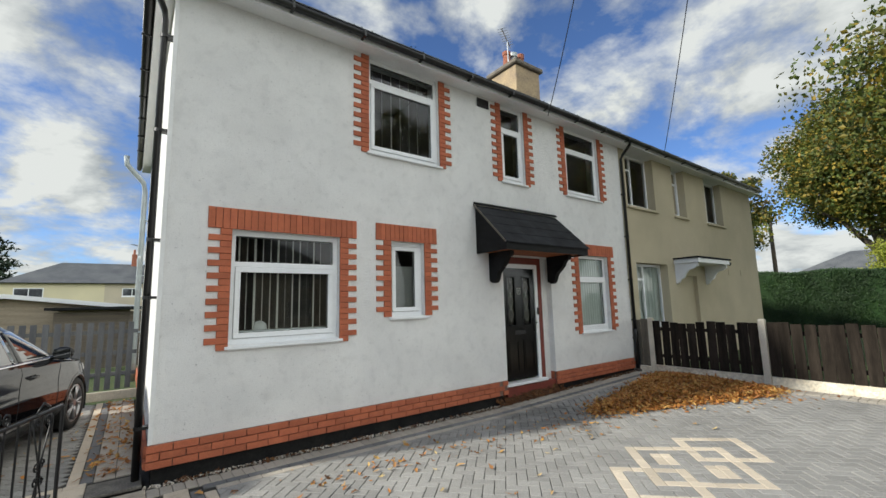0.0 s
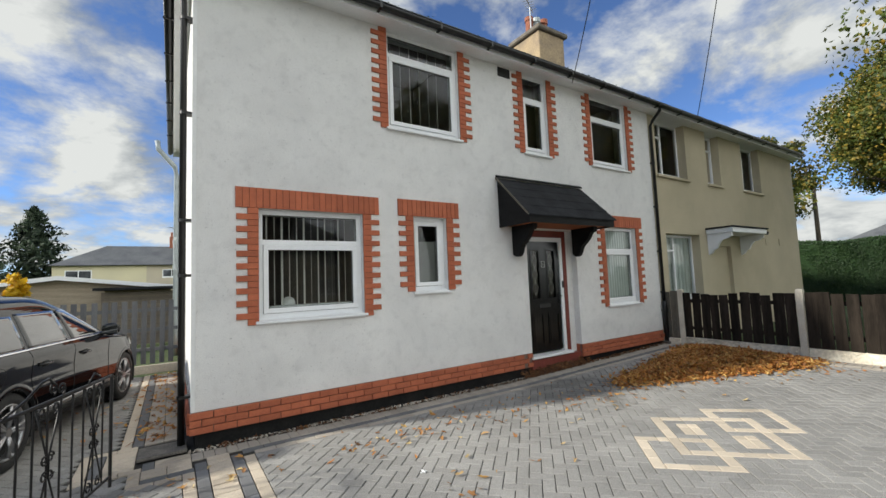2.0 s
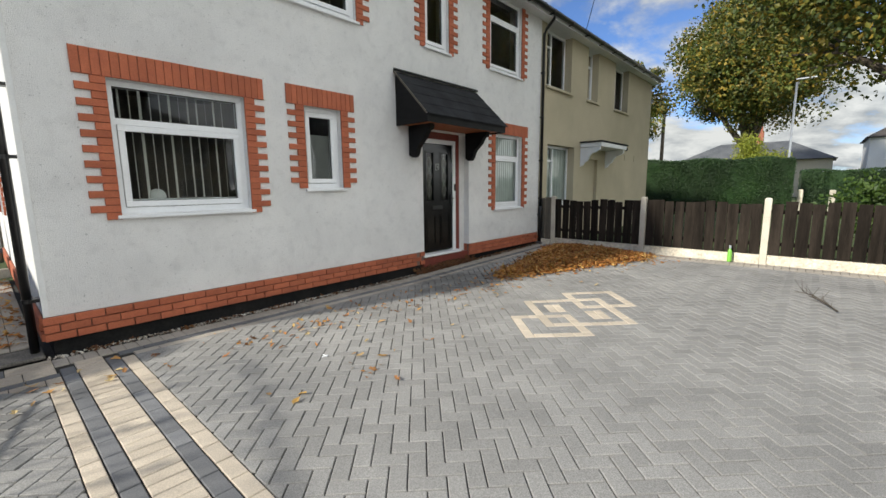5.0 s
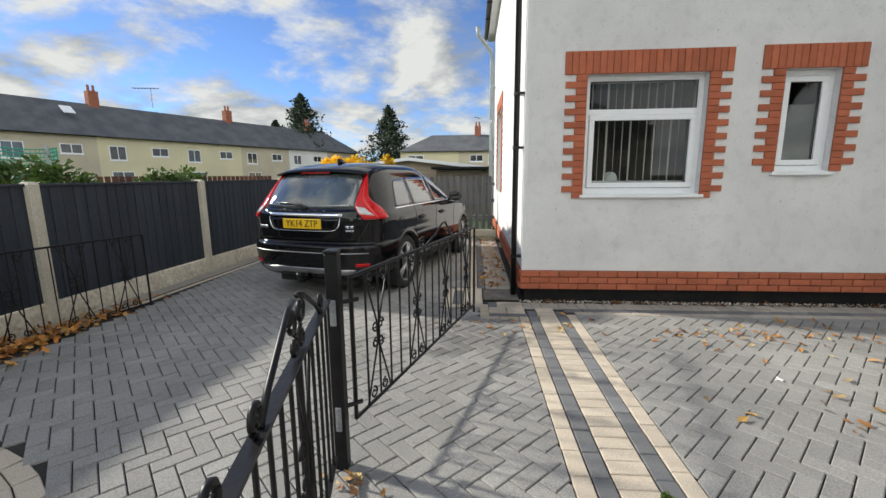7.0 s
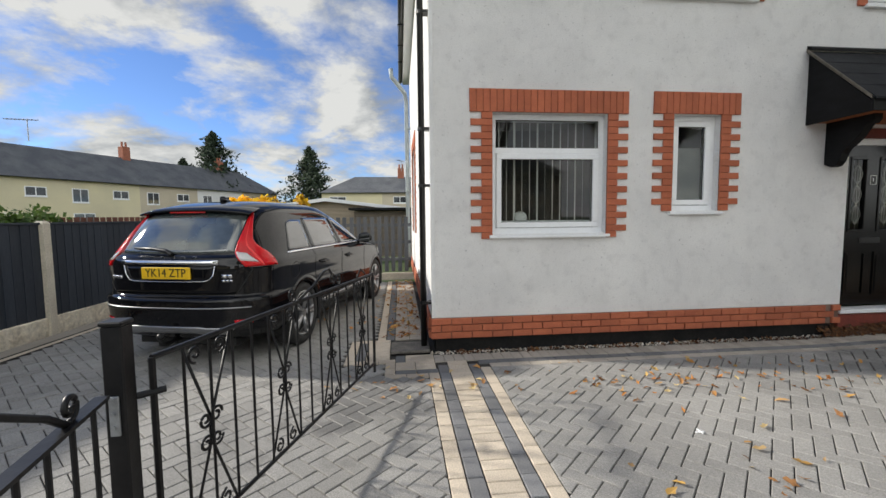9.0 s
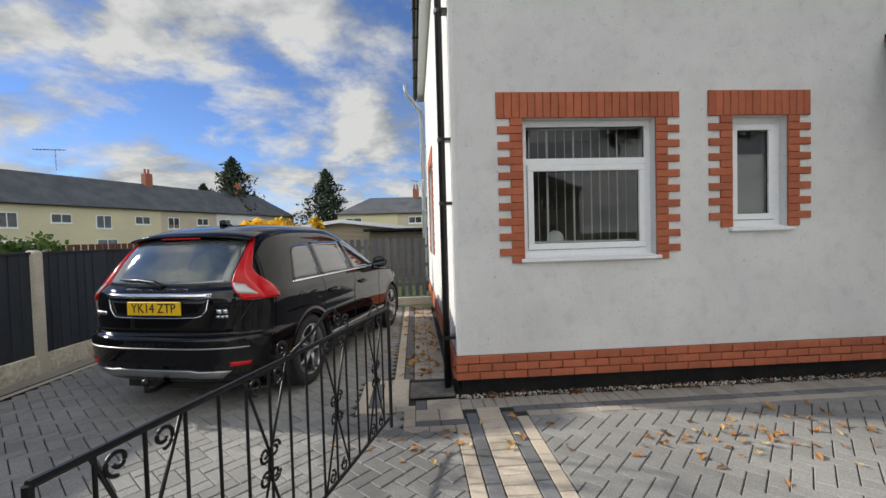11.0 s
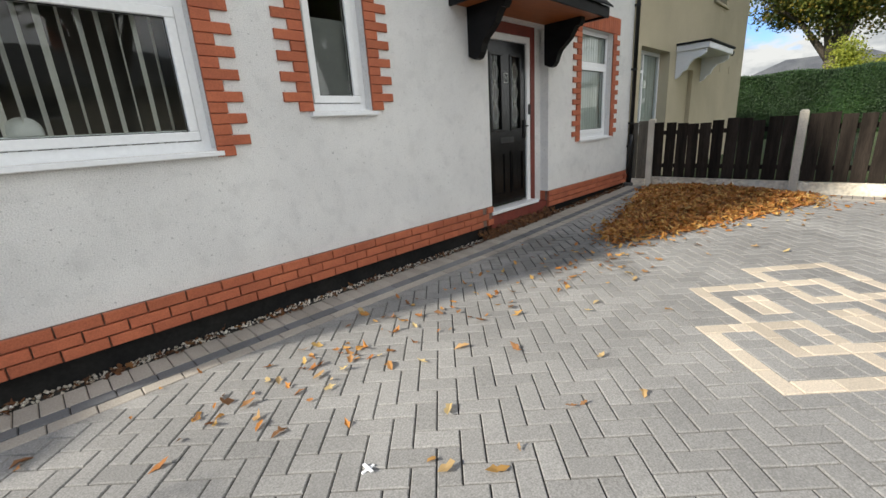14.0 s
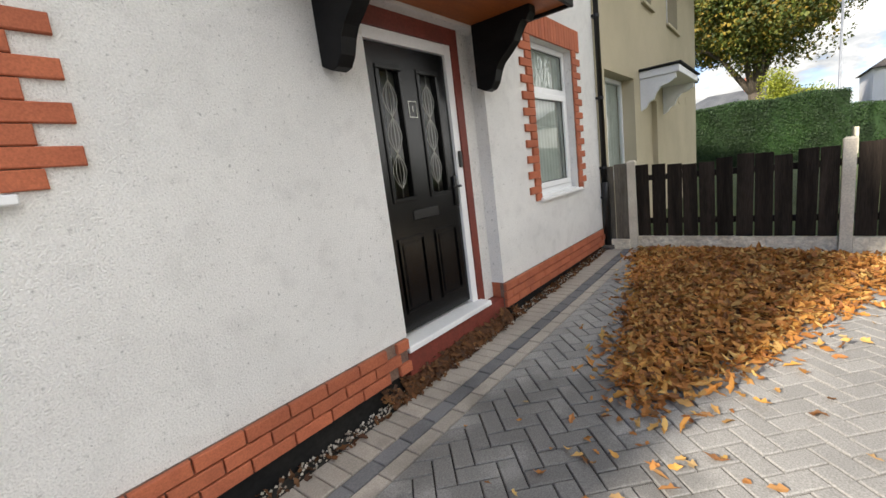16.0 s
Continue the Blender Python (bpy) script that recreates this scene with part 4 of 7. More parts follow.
def pipe(name, pts, r, material, label, clips=(), along="y"):
    ob = thing(name, label=label, category="pipe", kind="structure")
    bm = bmesh.new()
    tube(bm, pts, r, 12)
    part("pipe_run", bm, material, ob, smooth=True)
    for (x, y, z) in clips:
        bm = bmesh.new()
        cyl(bm, (x, y, z - 0.018), (x, y, z + 0.018), r + 0.007, n=12)
        if along == "y":
            box(bm, x - 0.05, x + 0.05, y + r * 0.6, y + r + 0.025, z - 0.014, z + 0.014)
        else:
            box(bm, x + r * 0.6, x + r + 0.05, y - 0.05, y + 0.05, z - 0.014, z + 0.014)
        part("pipe_clip", bm, BLACKP if material is BLACKP else material, ob)
    return ob


pipe("downpipe", [(0.035, 5.15, 0.13), (0.035, 5.15, 5.0), (0.02, 5.12, 5.10), (-0.105, 4.95, 5.30), (-0.12, 4.93, 5.45)], 0.034, BLACKP, "black plastic downpipe at the house corner",
     [(0.035, 5.15, z) for z in (0.62, 1.9, 2.5, 3.7, 4.8)], "x")
pipe("downpipe", [(9.03, 4.95, 0.95), (9.03, 4.95, 5.05), (9.03, 4.90, 5.15), (9.03, YE0 - 0.04, 5.33), (9.03, YE0 - 0.062, 5.44)], 0.034, BLACKP, "black plastic downpipe between the two houses",
     [(9.03, 4.95, z) for z in (1.3, 2.2, 3.2, 4.2)])
pipe("downpipe", [(9.02, 4.945, 0.16), (9.02, 4.945, 0.98), (9.03, 4.95, 1.10)], 0.05, BLACKP, "wider black drain pipe at the foot of the downpipe", [(9.02, 4.945, 0.9)])
bm = bbox(8.93, 9.11, 4.86, 5.0, 0.12, 0.24, 0.01)
solid("drain_collar", bm, DRAINS, "grey concrete collar round the drain pipe", "drain", kind="structure")
pipe("soil_pipe", [(0.02, 11.9, 0.2), (0.02, 11.9, 4.6), (-0.02, 11.85, 4.8), (-0.35, 11.5, 5.1), (-0.37, 11.5, 5.3)], 0.055, PIPEG, "pale grey soil pipe on the side wall",
     [(0.02, 11.9, z) for z in (1.3, 2.6, 3.9)], "x")
bm = bmesh.new()
tube(bm, [(0.06, 11.2, 2.2), (-0.02, 11.2, 2.25), (-0.02, 11.2, 2.9), (0.0, 11.6, 3.0)], 0.03, 8)
solid("waste_pipe", bm, PIPEG, "short grey waste pipe joining the soil pipe", "pipe", kind="structure", smooth=True)
bm = bbox(-0.33, 0.09, 4.98, 5.32, 0.10, 0.135, 0.008)
solid("drain_cover", bm, DRAINS, "grey concrete gully slab under the downpipe", "drain", kind="structure")
vent = thing("wall_vent", label="dark louvred vent grille high on the wall", category="vent")
bm = bbox(4.55, 4.82, YF - 0.012, YF + 0.01, 5.17, 5.33, 0.003)
part("grille_frame", bm, BLACKP, vent)
for k in range(5):
    bm = bmesh.new()
    box(bm, 4.565, 4.805, YF - 0.018, YF - 0.011, 5.19 + 0.027 * k, 5.203 + 0.027 * k)
    part("slat", bm, BLACKP, vent)

# ---- chimney ----
ch = thing("chimney", label="buff-rendered chimney stack with terracotta pots", category="chimney", kind="structure")
bm = bbox(9.1, 10.2, 8.15, 9.3, ZR - 1.0, 9.15, 0.02)
part("stack", bm, CHIM, ch)
bm = bbox(9.0, 10.3, 8.05, 9.4, 9.15, 9.30, 0.03)
part("cap", bm, CHIMD, ch)
for px, h, mat_ in ((9.3, 0.55, TERRA), (9.62, 0.62, PIPEG), (9.95, 0.68, TERRA)):
    bm = bmesh.new()
    cyl(bm, (px, 8.7, 9.3), (px, 8.7, 9.32 + h * 0.8), 0.13, 0.11, 14)
    cyl(bm, (px, 8.7, 9.32 + h * 0.78), (px, 8.7, 9.32 + h), 0.135, 0.135, 14)
    part("chimney_pot", bm, mat_, ch, smooth=False)


def aerial(x, y, z, size=1.0, rz=0.0):
    ob = thing("tv_aerial", x, y, z, rz, "thin metal television aerial on a mast", "aerial", "aerials")
    bm = bmesh.new()
    cyl(bm, (0, 0, 0), (0, 0, 0.9 * size), 0.022 * size, n=6)
    part("mast", bm, STEEL, ob)
    bm = bmesh.new()
    cyl(bm, (-0.8 * size, 0, 0.9 * size), (0.4 * size, 0, 0.9 * size), 0.018 * size, n=6)
    for k in range(8):
        xx = (-0.75 + 0.14 * k) * size
        cyl(bm, (xx, -0.16 * size, 0.9 * size), (xx, 0.16 * size, 0.9 * size), 0.010 * size, n=5)
    part("antenna", bm, STEEL, ob)
    return ob


aerial(9.05, 8.4, 9.2, 0.9, 30)

# ---- neighbour's half ----
N1, N2, N3, N4 = (9.28, 10.62, 3.98, ZE), (11.66, 12.40, 3.98, ZE), (13.75, 14.98, 3.98, ZE), (9.42, 10.95, 1.05, 2.62)
nb = thing("house", label="khaki roughcast half of the semi-detached pair", category="house")
bm = bmesh.new()
wall_holes(bm, X1 + 0.004, XN, -0.05, ZE, [N1, N2, N3, N4, (11.55, 12.6, 0.1, 2.35)], YF + 0.006, YF + 0.30)
box(bm, XN - 0.3, XN, YF + 0.30, 12.3, -0.05, ZE)
part("wall", bm, KHAKI, nb)
for op in (N1, N2, N3, N4):
    x0, x1, z0, z1 = op
    y = YF + 0.20
    z1 -= 0.004
    wd = part("window", mesh_of(bbox(x0, x1, y, y + 0.05, z0, z0 + 0.06, 0), "window", UPVC), None, nb, "white casement window set deep in the wall")
    bm = bmesh.new()
    frame_bars(bm, x0, x1, z0 + 0.06, z1, 0.06, y, y + 0.06)
    xm = x0 + 0.42 * (x1 - x0)
    if x1 - x0 > 0.9:
        box(bm, xm - 0.03, xm + 0.03, y + 0.002, y + 0.058, z0 + 0.12, z1 - 0.06)
    zt = z1 - 0.38
    box(bm, x0 + 0.06, xm if x1 - x0 > 0.9 else x1 - 0.06, y + 0.003, y + 0.057, zt - 0.025, zt + 0.025)
    part("frame", bm, UPVC, wd)
    pane(wd, x0 + 0.05, x1 - 0.05, y + 0.025, z0 + 0.1, z1 - 0.05)
    bm = bbox(x0 - 0.05, x1 + 0.06, YF - 0.05, y, z0 - 0.06, z0, 0.006)
    part("sill", bm, KHAKI, wd)
    if op is N4:
        bm = bmesh.new()
        loft(bm, [[(x0 + 0.06 + (x1 - x0 - 0.12) * k / 40, y + 0.075 + 0.010 * math.sin(k * 1.4), z) for k in range(41)] for z in (z0 + 0.08, z1 - 0.06)])
        part("curtain", bm, FROST, wd, "pale net curtain")
    room(wd, x0, x1, z0, z1, YF + 0.302)
bm = bmesh.new()
box(bm, 11.55, 12.6, YF + 0.10, YF + 0.14, 0.1, 2.35)
part("door", bm, KHAKI, nb, "khaki painted door in the recess")
ncan = thing("door_canopy", label="white painted flat canopy on curved brackets", category="canopy")
bm = bbox(11.30, 13.30, 4.40, YF + 0.005, 2.64, 2.76, 0.01)
part("slab", bm, UPVC, ncan)
bm = bbox(11.26, 13.34, 4.36, YF + 0.004, 2.762, 2.80, 0.01)
part("felt_top", bm, FELT, ncan, "dark felt top with a curled edge")
for bx in (11.34, 13.18):
    bm = bmesh.new()
    prism(bm, [(YF + 0.005, 2.638), (4.46, 2.638), (4.46, 2.56), (4.56, 2.50), (4.68, 2.47), (4.76, 2.38), (4.80, 2.28), (4.88, 2.24), (4.93, 2.16), (YF + 0.005, 2.12)], "x", bx, bx + 0.09)
    part("bracket", bm, UPVC, ncan, "scroll-cut white bracket")
bm = bmesh.new()
cyl(bm, (13.36, 4.5, 2.70), (13.36, 4.40, 2.66), 0.05, n=10)
part("camera_head", bm, BLACKP, ncan, "small black security camera")
for vx in (14.9, 15.9):
    bm = bbox(vx, vx + 0.22, YF - 0.008, YF + 0.01, 2.42, 2.62, 0.004)
    solid("wall_vent", bm, KHAKI, "small square air vent on the khaki wall", "vent")


# ---- right-hand boundary fence ----
def post_mesh(h, w=0.10, cap=0.02):
    bm = bmesh.new()
    loft(bm, [[(sx * s, sy * s, z) for sx, sy in ((-1, -1), (1, -1), (1, 1), (-1, 1))] for s, z in ((w / 2, 0), (w / 2, h - cap), (w / 2 - 0.022, h))], close=True, caps=True)
    return mesh_of(bm, "post", CONC)


fence_rng = random.Random(11)
XF = 9.03
fence = thing("garden_fence", XF, 1.0, 0.15, label="dark brown vertical-board fence between concrete posts", category="fence")
POSTM = post_mesh(1.22)
posts = [(9.10, 4.62), (9.03, 2.57), (9.03, 0.54), (9.03, -1.50)]
for x, y in posts:
    part("post", POSTM, None, fence, "pale concrete post", m=pose(x - XF, y - 1.0, -0.02))
for (xa, ya), (xb, yb) in zip(posts, posts[1:]):
    d = Vector((xb - xa, yb - ya, 0))
    L = d.length
    ang = math.degrees(math.atan2(d.y, d.x))
    base = pose(xa - XF, ya - 1.0, 0, 0, 0, ang)
    bm = bbox(0.05, L - 0.05, -0.02, 0.02, -0.02, 0.20, 0.008)
    bmesh.ops.subdivide_edges(bm, edges=[e for e in bm.edges if e.calc_length() > 1], cuts=14, use_grid_fill=True)
    for v in bm.verts:
        if abs(v.co.y) > 0.012:
            v.co.y += fence_rng.uniform(-0.006, 0.012) * (1 if v.co.y > 0 else -1)
    part("gravel_board", bm, ROCKF, fence, "cream rock-faced concrete gravel board", m=base)
    for z in (0.36, 0.92):
        bm = bmesh.new()
        box(bm, 0.05, L - 0.05, 0.016, 0.05, z, z + 0.07)
        part("rail", bm, FENCEB, fence, m=base)
    n = 11
    for k in range(n):
        w = fence_rng.uniform(0.150, 0.170)
        bm = bbox(-w / 2, w / 2, -0.010, 0.008, 0.205, fence_rng.uniform(1.085, 1.15), 0.003)
        part("board", bm, FENCEB, fence, m=base @ pose(0.05 + (L - 0.10) * (k + 0.5) / n, -0.012 - 0.012, 0, 0, fence_rng.uniform(-0.7, 0.7), 0))
for k in range(2):
    bm = bbox(-0.09, 0.09, -0.010, 0.010, 0.16, 1.17 - 0.02 * k, 0.003)
    part("board", bm, FENCEG, fence, "silver-grey weathered board", m=pose(0.05, 3.75 + 0.19 * k, 0, 0, 0, 90))
bm = bbox(-0.02, 0.05, 3.66, 3.95, -0.02, 0.16, 0.006)
part("gravel_board", bm, ROCKF, fence)

front = thing("boundary_fence", 9.0, -1.55, 0.15, 180, "dark brown board fence along the street side", "fence")
for k in range(12):
    bm = bbox(-0.08, 0.08, -0.01, 0.01, 0.05, 1.12, 0.003)
    part("board", bm, FENCEB, front, m=pose(0.12 + 0.185 * k, 0.1, 0, 0, fence_rng.uniform(-0.6, 0.6), 0))
bm = bmesh.new()
box(bm, 0, 2.3, 0.115, 0.15, 0.35, 0.42)
box(bm, 0, 2.3, 0.115, 0.15, 0.88, 0.95)
part("rail", bm, FENCEB, front)

bot = thing("drinks_bottle", 8.93, 1.02, 0.185, label="lime-green plastic drinks bottle standing by the fence", category="bottle")
bm = bmesh.new()
prof = [(0.0, 0), (0.036, 0), (0.038, 0.02), (0.038, 0.15), (0.034, 0.17), (0.036, 0.19), (0.030, 0.21), (0.016, 0.235), (0.014, 0.25)]
loft(bm, [[(r * math.cos(2 * math.pi * k / 16), r * math.sin(2 * math.pi * k / 16), z) for k in range(16)] for r, z in prof], close=True)
BOTTLE = M("lime_green_plastic", (0.22, 0.55, 0.08), (0.18, 0.48, 0.07), 0.35, 5, 40, 0.1, 0.0)
part("body", bm, BOTTLE, bot, smooth=True)
bm = bmesh.new()
cyl(bm, (0, 0, 0.248), (0, 0, 0.30), 0.02, 0.017, 12)
part("cap", bm, PIPEG, bot, "pale grey cap")

# ---- left-hand fence ----
lf = thing("panel_fence", -4.72, 6.0, 0.08, label="anthracite-painted close-board fence between concrete posts", category="fence")
LPOST = post_mesh(1.50, 0.11, 0.03)
lp = [(-5.03, -0.9), (-4.95, 1.55), (-4.86, 3.98), (-4.72, 6.38), (-4.60, 8.80), (-4.50, 11.2)]
for x, y in lp:
    part("post", LPOST, None, lf, "pale concrete post", m=pose(x + 4.72, y - 6.0, -0.02))
for (xa, ya), (xb, yb) in zip(lp, lp[1:]):
    d = Vector((xb - xa, yb - ya, 0))
    L = d.length
    base = pose(xa + 4.72, ya - 6.0, 0, 0, 0, math.degrees(math.atan2(d.y, d.x)))
    bm = bbox(0.05, L - 0.05, -0.025, 0.025, -0.02, 0.24, 0.008)
    bmesh.ops.subdivide_edges(bm, edges=[e for e in bm.edges if e.calc_length() > 1], cuts=16, use_grid_fill=True)
    for v in bm.verts:
        if abs(v.co.y) > 0.015:
            v.co.y += fence_rng.uniform(-0.012, 0.014) * (1 if v.co.y > 0 else -1)
    part("gravel_board", bm, ROCKF, lf, "rock-faced concrete gravel board", m=base)
    n = 18
    for k in range(n):
        w = (L - 0.1) / n
        bm = bmesh.new()
        prism(bm, [(-w / 2, -0.012), (w / 2 + 0.01, -0.004), (w / 2 + 0.01, 0.006), (-w / 2, 0.006)], "z", 0.245, 1.43)
        part("board", bm, SLATEF, lf, m=base @ pose(0.05 + w * (k + 0.5), fence_rng.uniform(-0.002, 0.002), 0))
    bm = bbox(0.05, L - 0.05, -0.025, 0.018, 1.43, 1.46, 0.004)
    part("capping", bm, SLATEF, lf, m=base)
bm = bmesh.new()
loft(bm, [[(x + 0.08, y, 0.10), (x + 0.30, y, 0.10)] for x, y in lp])
solid("edging_strip", bm, PAVEL, "row of pale edging setts along the fence", "edging", kind="structure")
bm = bmesh.new()
loft(bm, [[(x + 0.32, y, gz(0) + 0.003), (x + 0.40, y, gz(0) + 0.003)] for x, y in lp])
solid("edging_line", bm, PAVEB, "buff edging line along the fence", "edging", kind="structure")

# ---- back fence and gate, garage, sheds ----
bf = thing("picket_fence", -1.3, 10.35, 0.10, label="grey-painted picket gate and fence at the end of the drive", category="fence")
for k in range(28):
    if k == 15:
        continue
    x = -2.95 + 0.155 * k
    bm = bbox(-0.045, 0.045, -0.01, 0.01, 0.20, 1.42 + (0.05 if k > 15 else 0.0), 0.003)
    part("picket", bm, GREYF, bf, m=pose(x, 0, 0, 0, fence_rng.uniform(-0.5, 0.5), 0))
for z in (0.45, 0.85, 1.25):
    bm = bmesh.new()
    box(bm, -3.0, -0.72, 0.012, 0.05, z, z + 0.07)
    box(bm, -0.52, 1.35, 0.012, 0.05, z, z + 0.07)
    part("rail", bm, GREYF, bf)
part("post", post_mesh(1.45, 0.13), None, bf, "pale concrete post", m=pose(-0.62, 0, 0))
bm = bbox(-3.1, 1.4, -0.04, 0.04, 0, 0.17, 0.01)
part("gravel_board", bm, CONC, bf)

sh = thing("garage", -3.5, 20.0, 0.0, label="low timber-clad garage with a felt roof", category="garage")
bm = bmesh.new()
prism(bm, [(-3.2, 0), (3.4, 0), (3.4, 1.9), (0.0, 2.3), (-3.2, 1.9)], "y", 0, 7)
part("gable_wall", bm, SHEDW, sh, "pale weathered plank walls")
bm = bmesh.new()
for k in range(11):
    box(bm, -3.2, 3.4, -0.012 - 0.004 * (k % 2), -0.001, 0.1 + 0.165 * k, 0.255 + 0.165 * k)
part("cladding", bm, SHEDW, sh)
bm = bmesh.new()
prism(bm, [(-3.5, 1.86), (0, 2.32), (3.7, 1.86), (3.7, 1.96), (0, 2.42), (-3.5, 1.96)], "y", -0.25, 7.2)
part("roof", bm, SLATE, sh)
bm = bmesh.new()
prism(bm, [(-3.5, 1.85), (0, 2.31), (3.7, 1.85), (3.7, 2.0), (0, 2.46), (-3.5, 2.0)], "y", -0.29, -0.252)
part("bargeboard", bm, UPVC, sh, "white bargeboard")
sh2 = thing("shed", 0.6, 17.5, 0.0, label="long brown plank shed with an open front", category="shed")
bm = bmesh.new()
for k in range(12):
    box(bm, -2.6, 6, 0.0 - 0.006 * (k % 2), 0.06, 0.15 * k, 0.15 * k + 0.146)
part("cladding", bm, SHEDD, sh2)
bm = bbox(-2.8, 6.2, -0.25, 4.0, 1.86, 1.95, 0.01)
part("roof", bm, FELT, sh2)

# ---- distant houses ----
def house_row(name, p0, p1, depth, eaves, ridge, wallmats, label, roofmat=None, hip=True, windows=(), chimneys=(), zbase=0.0, lower=True):
    """A row of houses whose front runs from p0 to p1; its front faces to the right of that way."""
    a, b = Vector((*p0, 0)), Vector((*p1, 0))
    L = (b - a).length
    ob = thing(name, p0[0], p0[1], zbase, math.degrees(math.atan2(b.y - a.y, b.x - a.x)), label, "house")
    k = len(wallmats)
    for i, wm in enumerate(wallmats):
        bm = bmesh.new()
        box(bm, L * i / k, L * (i + 1) / k, 0, depth, 0, eaves)
        part("wall", bm, wm, ob)
    o = 0.35
    bm = bmesh.new()
    q = [bm.verts.new(p) for p in ((-o, -o, eaves), (L + o, -o, eaves), (L + o, depth + o, eaves), (-o, depth + o, eaves))]
    i0 = depth / 2 if hip else -o
    e, f = bm.verts.new((i0, depth / 2, ridge)), bm.verts.new((L - i0, depth / 2, ridge))
    for s in ((q[0], q[1], f, e), (q[1], q[2], f), (q[2], q[3], e, f), (q[3], q[0], e), (q[3], q[2], q[1], q[0])):
        bm.faces.new(s)
    part("roof", bm, roofmat or SLATE, ob)
    bm = bmesh.new()
    half_gutter(bm, (-o, -o - 0.05, eaves + 0.02), (L + o, -o - 0.05, eaves + 0.02), 0.08, 5)
    part("gutter", bm, BLACKP, ob)
    for x, w, z0, z1 in windows:
        wm = part("window", mesh_of(bbox(x - 0.05, x + w + 0.05, -0.06, -0.002, z0 - 0.1, z0, 0), "sill", UPVC), None, ob)
        bm = bmesh.new()
        frame_bars(bm, x, x + w, z0, z1, 0.08, -0.04, 0.0)
        box(bm, x + w / 2 - 0.035, x + w / 2 + 0.035, -0.039, -0.001, z0 + 0.08, z1 - 0.08)
        part("frame", bm, UPVC, wm)
        bm = bmesh.new()
        box(bm, x + 0.07, x + w - 0.07, -0.02, -0.006, z0 + 0.07, z1 - 0.07)
        part("pane", bm, DARKPANE, wm)
    for x, h in chimneys:
        bm = bbox(x - 0.45, x + 0.45, depth / 2 - 0.4, depth / 2 + 0.4, ridge - 0.9, ridge + h, 0.02)
        cm = part("chimney", bm, TERRA, ob, "red brick chimney stack")
        bm = bmesh.new()
        for s in (-0.22, 0.22):
            cyl(bm, (x + s, depth / 2, ridge + h), (x + s, depth / 2, ridge + h + 0.6), 0.13, 0.11, 10)
        part("chimney_pot", bm, TERRA, cm)
    return ob


DARKPANE = M("dark_window_pane", (0.03, 0.035, 0.04), (0.06, 0.065, 0.07), 0.06, 1, 6, 0.3, 0.0, coat=1.0)
tl = 62.0
tw = []
for u in range(8):
    tw += [(u * 7.7 + 1.0, 1.5, 3.4, 4.8), (u * 7.7 + 4.9, 1.7, 3.9, 4.8), (u * 7.7 + 1.0, 2.0, 1.0, 2.3)]
ter = house_row("house", (-46.0, 17.5), (-20.8, 74.0), 8.0, 5.6, 9.1, [TANR, CREAMR, TANR, CREAMR, CREAMR, TANR, WHITER, TANR], "long cream and tan terraced row with a slate roof", windows=tw, chimneys=[(9.5, 1.3), (25.0, 1.3), (40.0, 1.3), (54.0, 1.2)])
for x in (6.5, 21.5):
    bm = bbox(x, x + 0.9, 1.55, 2.75, 0, 0.1, 0.01)
    bmesh.ops.transform(bm, matrix=Matrix.Translation((0, 0, 6.75)) @ Matrix.Rotation(radians(36.0), 4, "X"), verts=bm.verts[:])
    part("rooflight", bm, UPVC, ter, "white-framed rooflight")
aerial(-40.8, 32.4, 9.0, 2.2, 40)
aerial(-34.6, 44.0, 9.0, 2.2, 10)
house_row("house", (-10.5, 58.0), (5.5, 58.0), 8.0, 4.9, 7.4, [CREAMR, TANR], "hip-roofed cream semi-detached pair behind the gardens", windows=[(1.0, 2.2, 3.2, 4.4), (9.5, 1.8, 3.5, 4.4), (12.0, 2.4, 3.2, 4.4)], chimneys=[(10.6, 1.2)])
aerial(0.2, 61.5, 8.2, 1.6, 60)
house_row("house", (62.0, 14.0), (62.0, -1.0), 8.0, 4.2, 6.6, [CREAMR, TANR], "low bungalow with a hipped slate roof beyond the lawn", windows=[(9.5, 2.2, 1.6, 3.0), (12.5, 1.8, 1.6, 3.0)], chimneys=[(8.0, 1.3)], zbase=0.0)
house_row("house", (60.0, -3.5), (60.0, -22.0), 9.0, 6.0, 9.3, [WHITER, WHITER], "white rendered house with a brown tiled roof", TILE, windows=[(1.2, 1.6, 3.9, 4.9), (8.0, 2.2, 3.6, 5.0), (4.0, 2.2, 1.0, 2.4)], chimneys=[(6.5, 1.2)], zbase=0.0)
# houses and trees across the road, seen in the window glass
house_row("house", (14.0, -26.0), (-4.0, -26.0), 8.0, 5.3, 8.2, [TANR, TANR], "tan rendered pair of houses across the road", windows=[(1.5, 1.8, 3.5, 4.8), (6.5, 1.4, 3.5, 4.8), (10.2, 1.8, 3.5, 4.8), (14.6, 1.4, 3.5, 4.8), (1.5, 2.0, 1.0, 2.4), (10.2, 2.0, 1.0, 2.4)], chimneys=[(9.0, 1.3)])
house_row("house", (-9.0, -26.0), (-27.0, -26.0), 8.0, 5.3, 8.2, [CREAMR, TANR], "cream and tan pair of houses across the road", windows=[(1.5, 1.8, 3.5, 4.8), (6.5, 1.4, 3.5, 4.8), (12.0, 1.8, 3.5, 4.8)], chimneys=[(9.0, 1.3)])


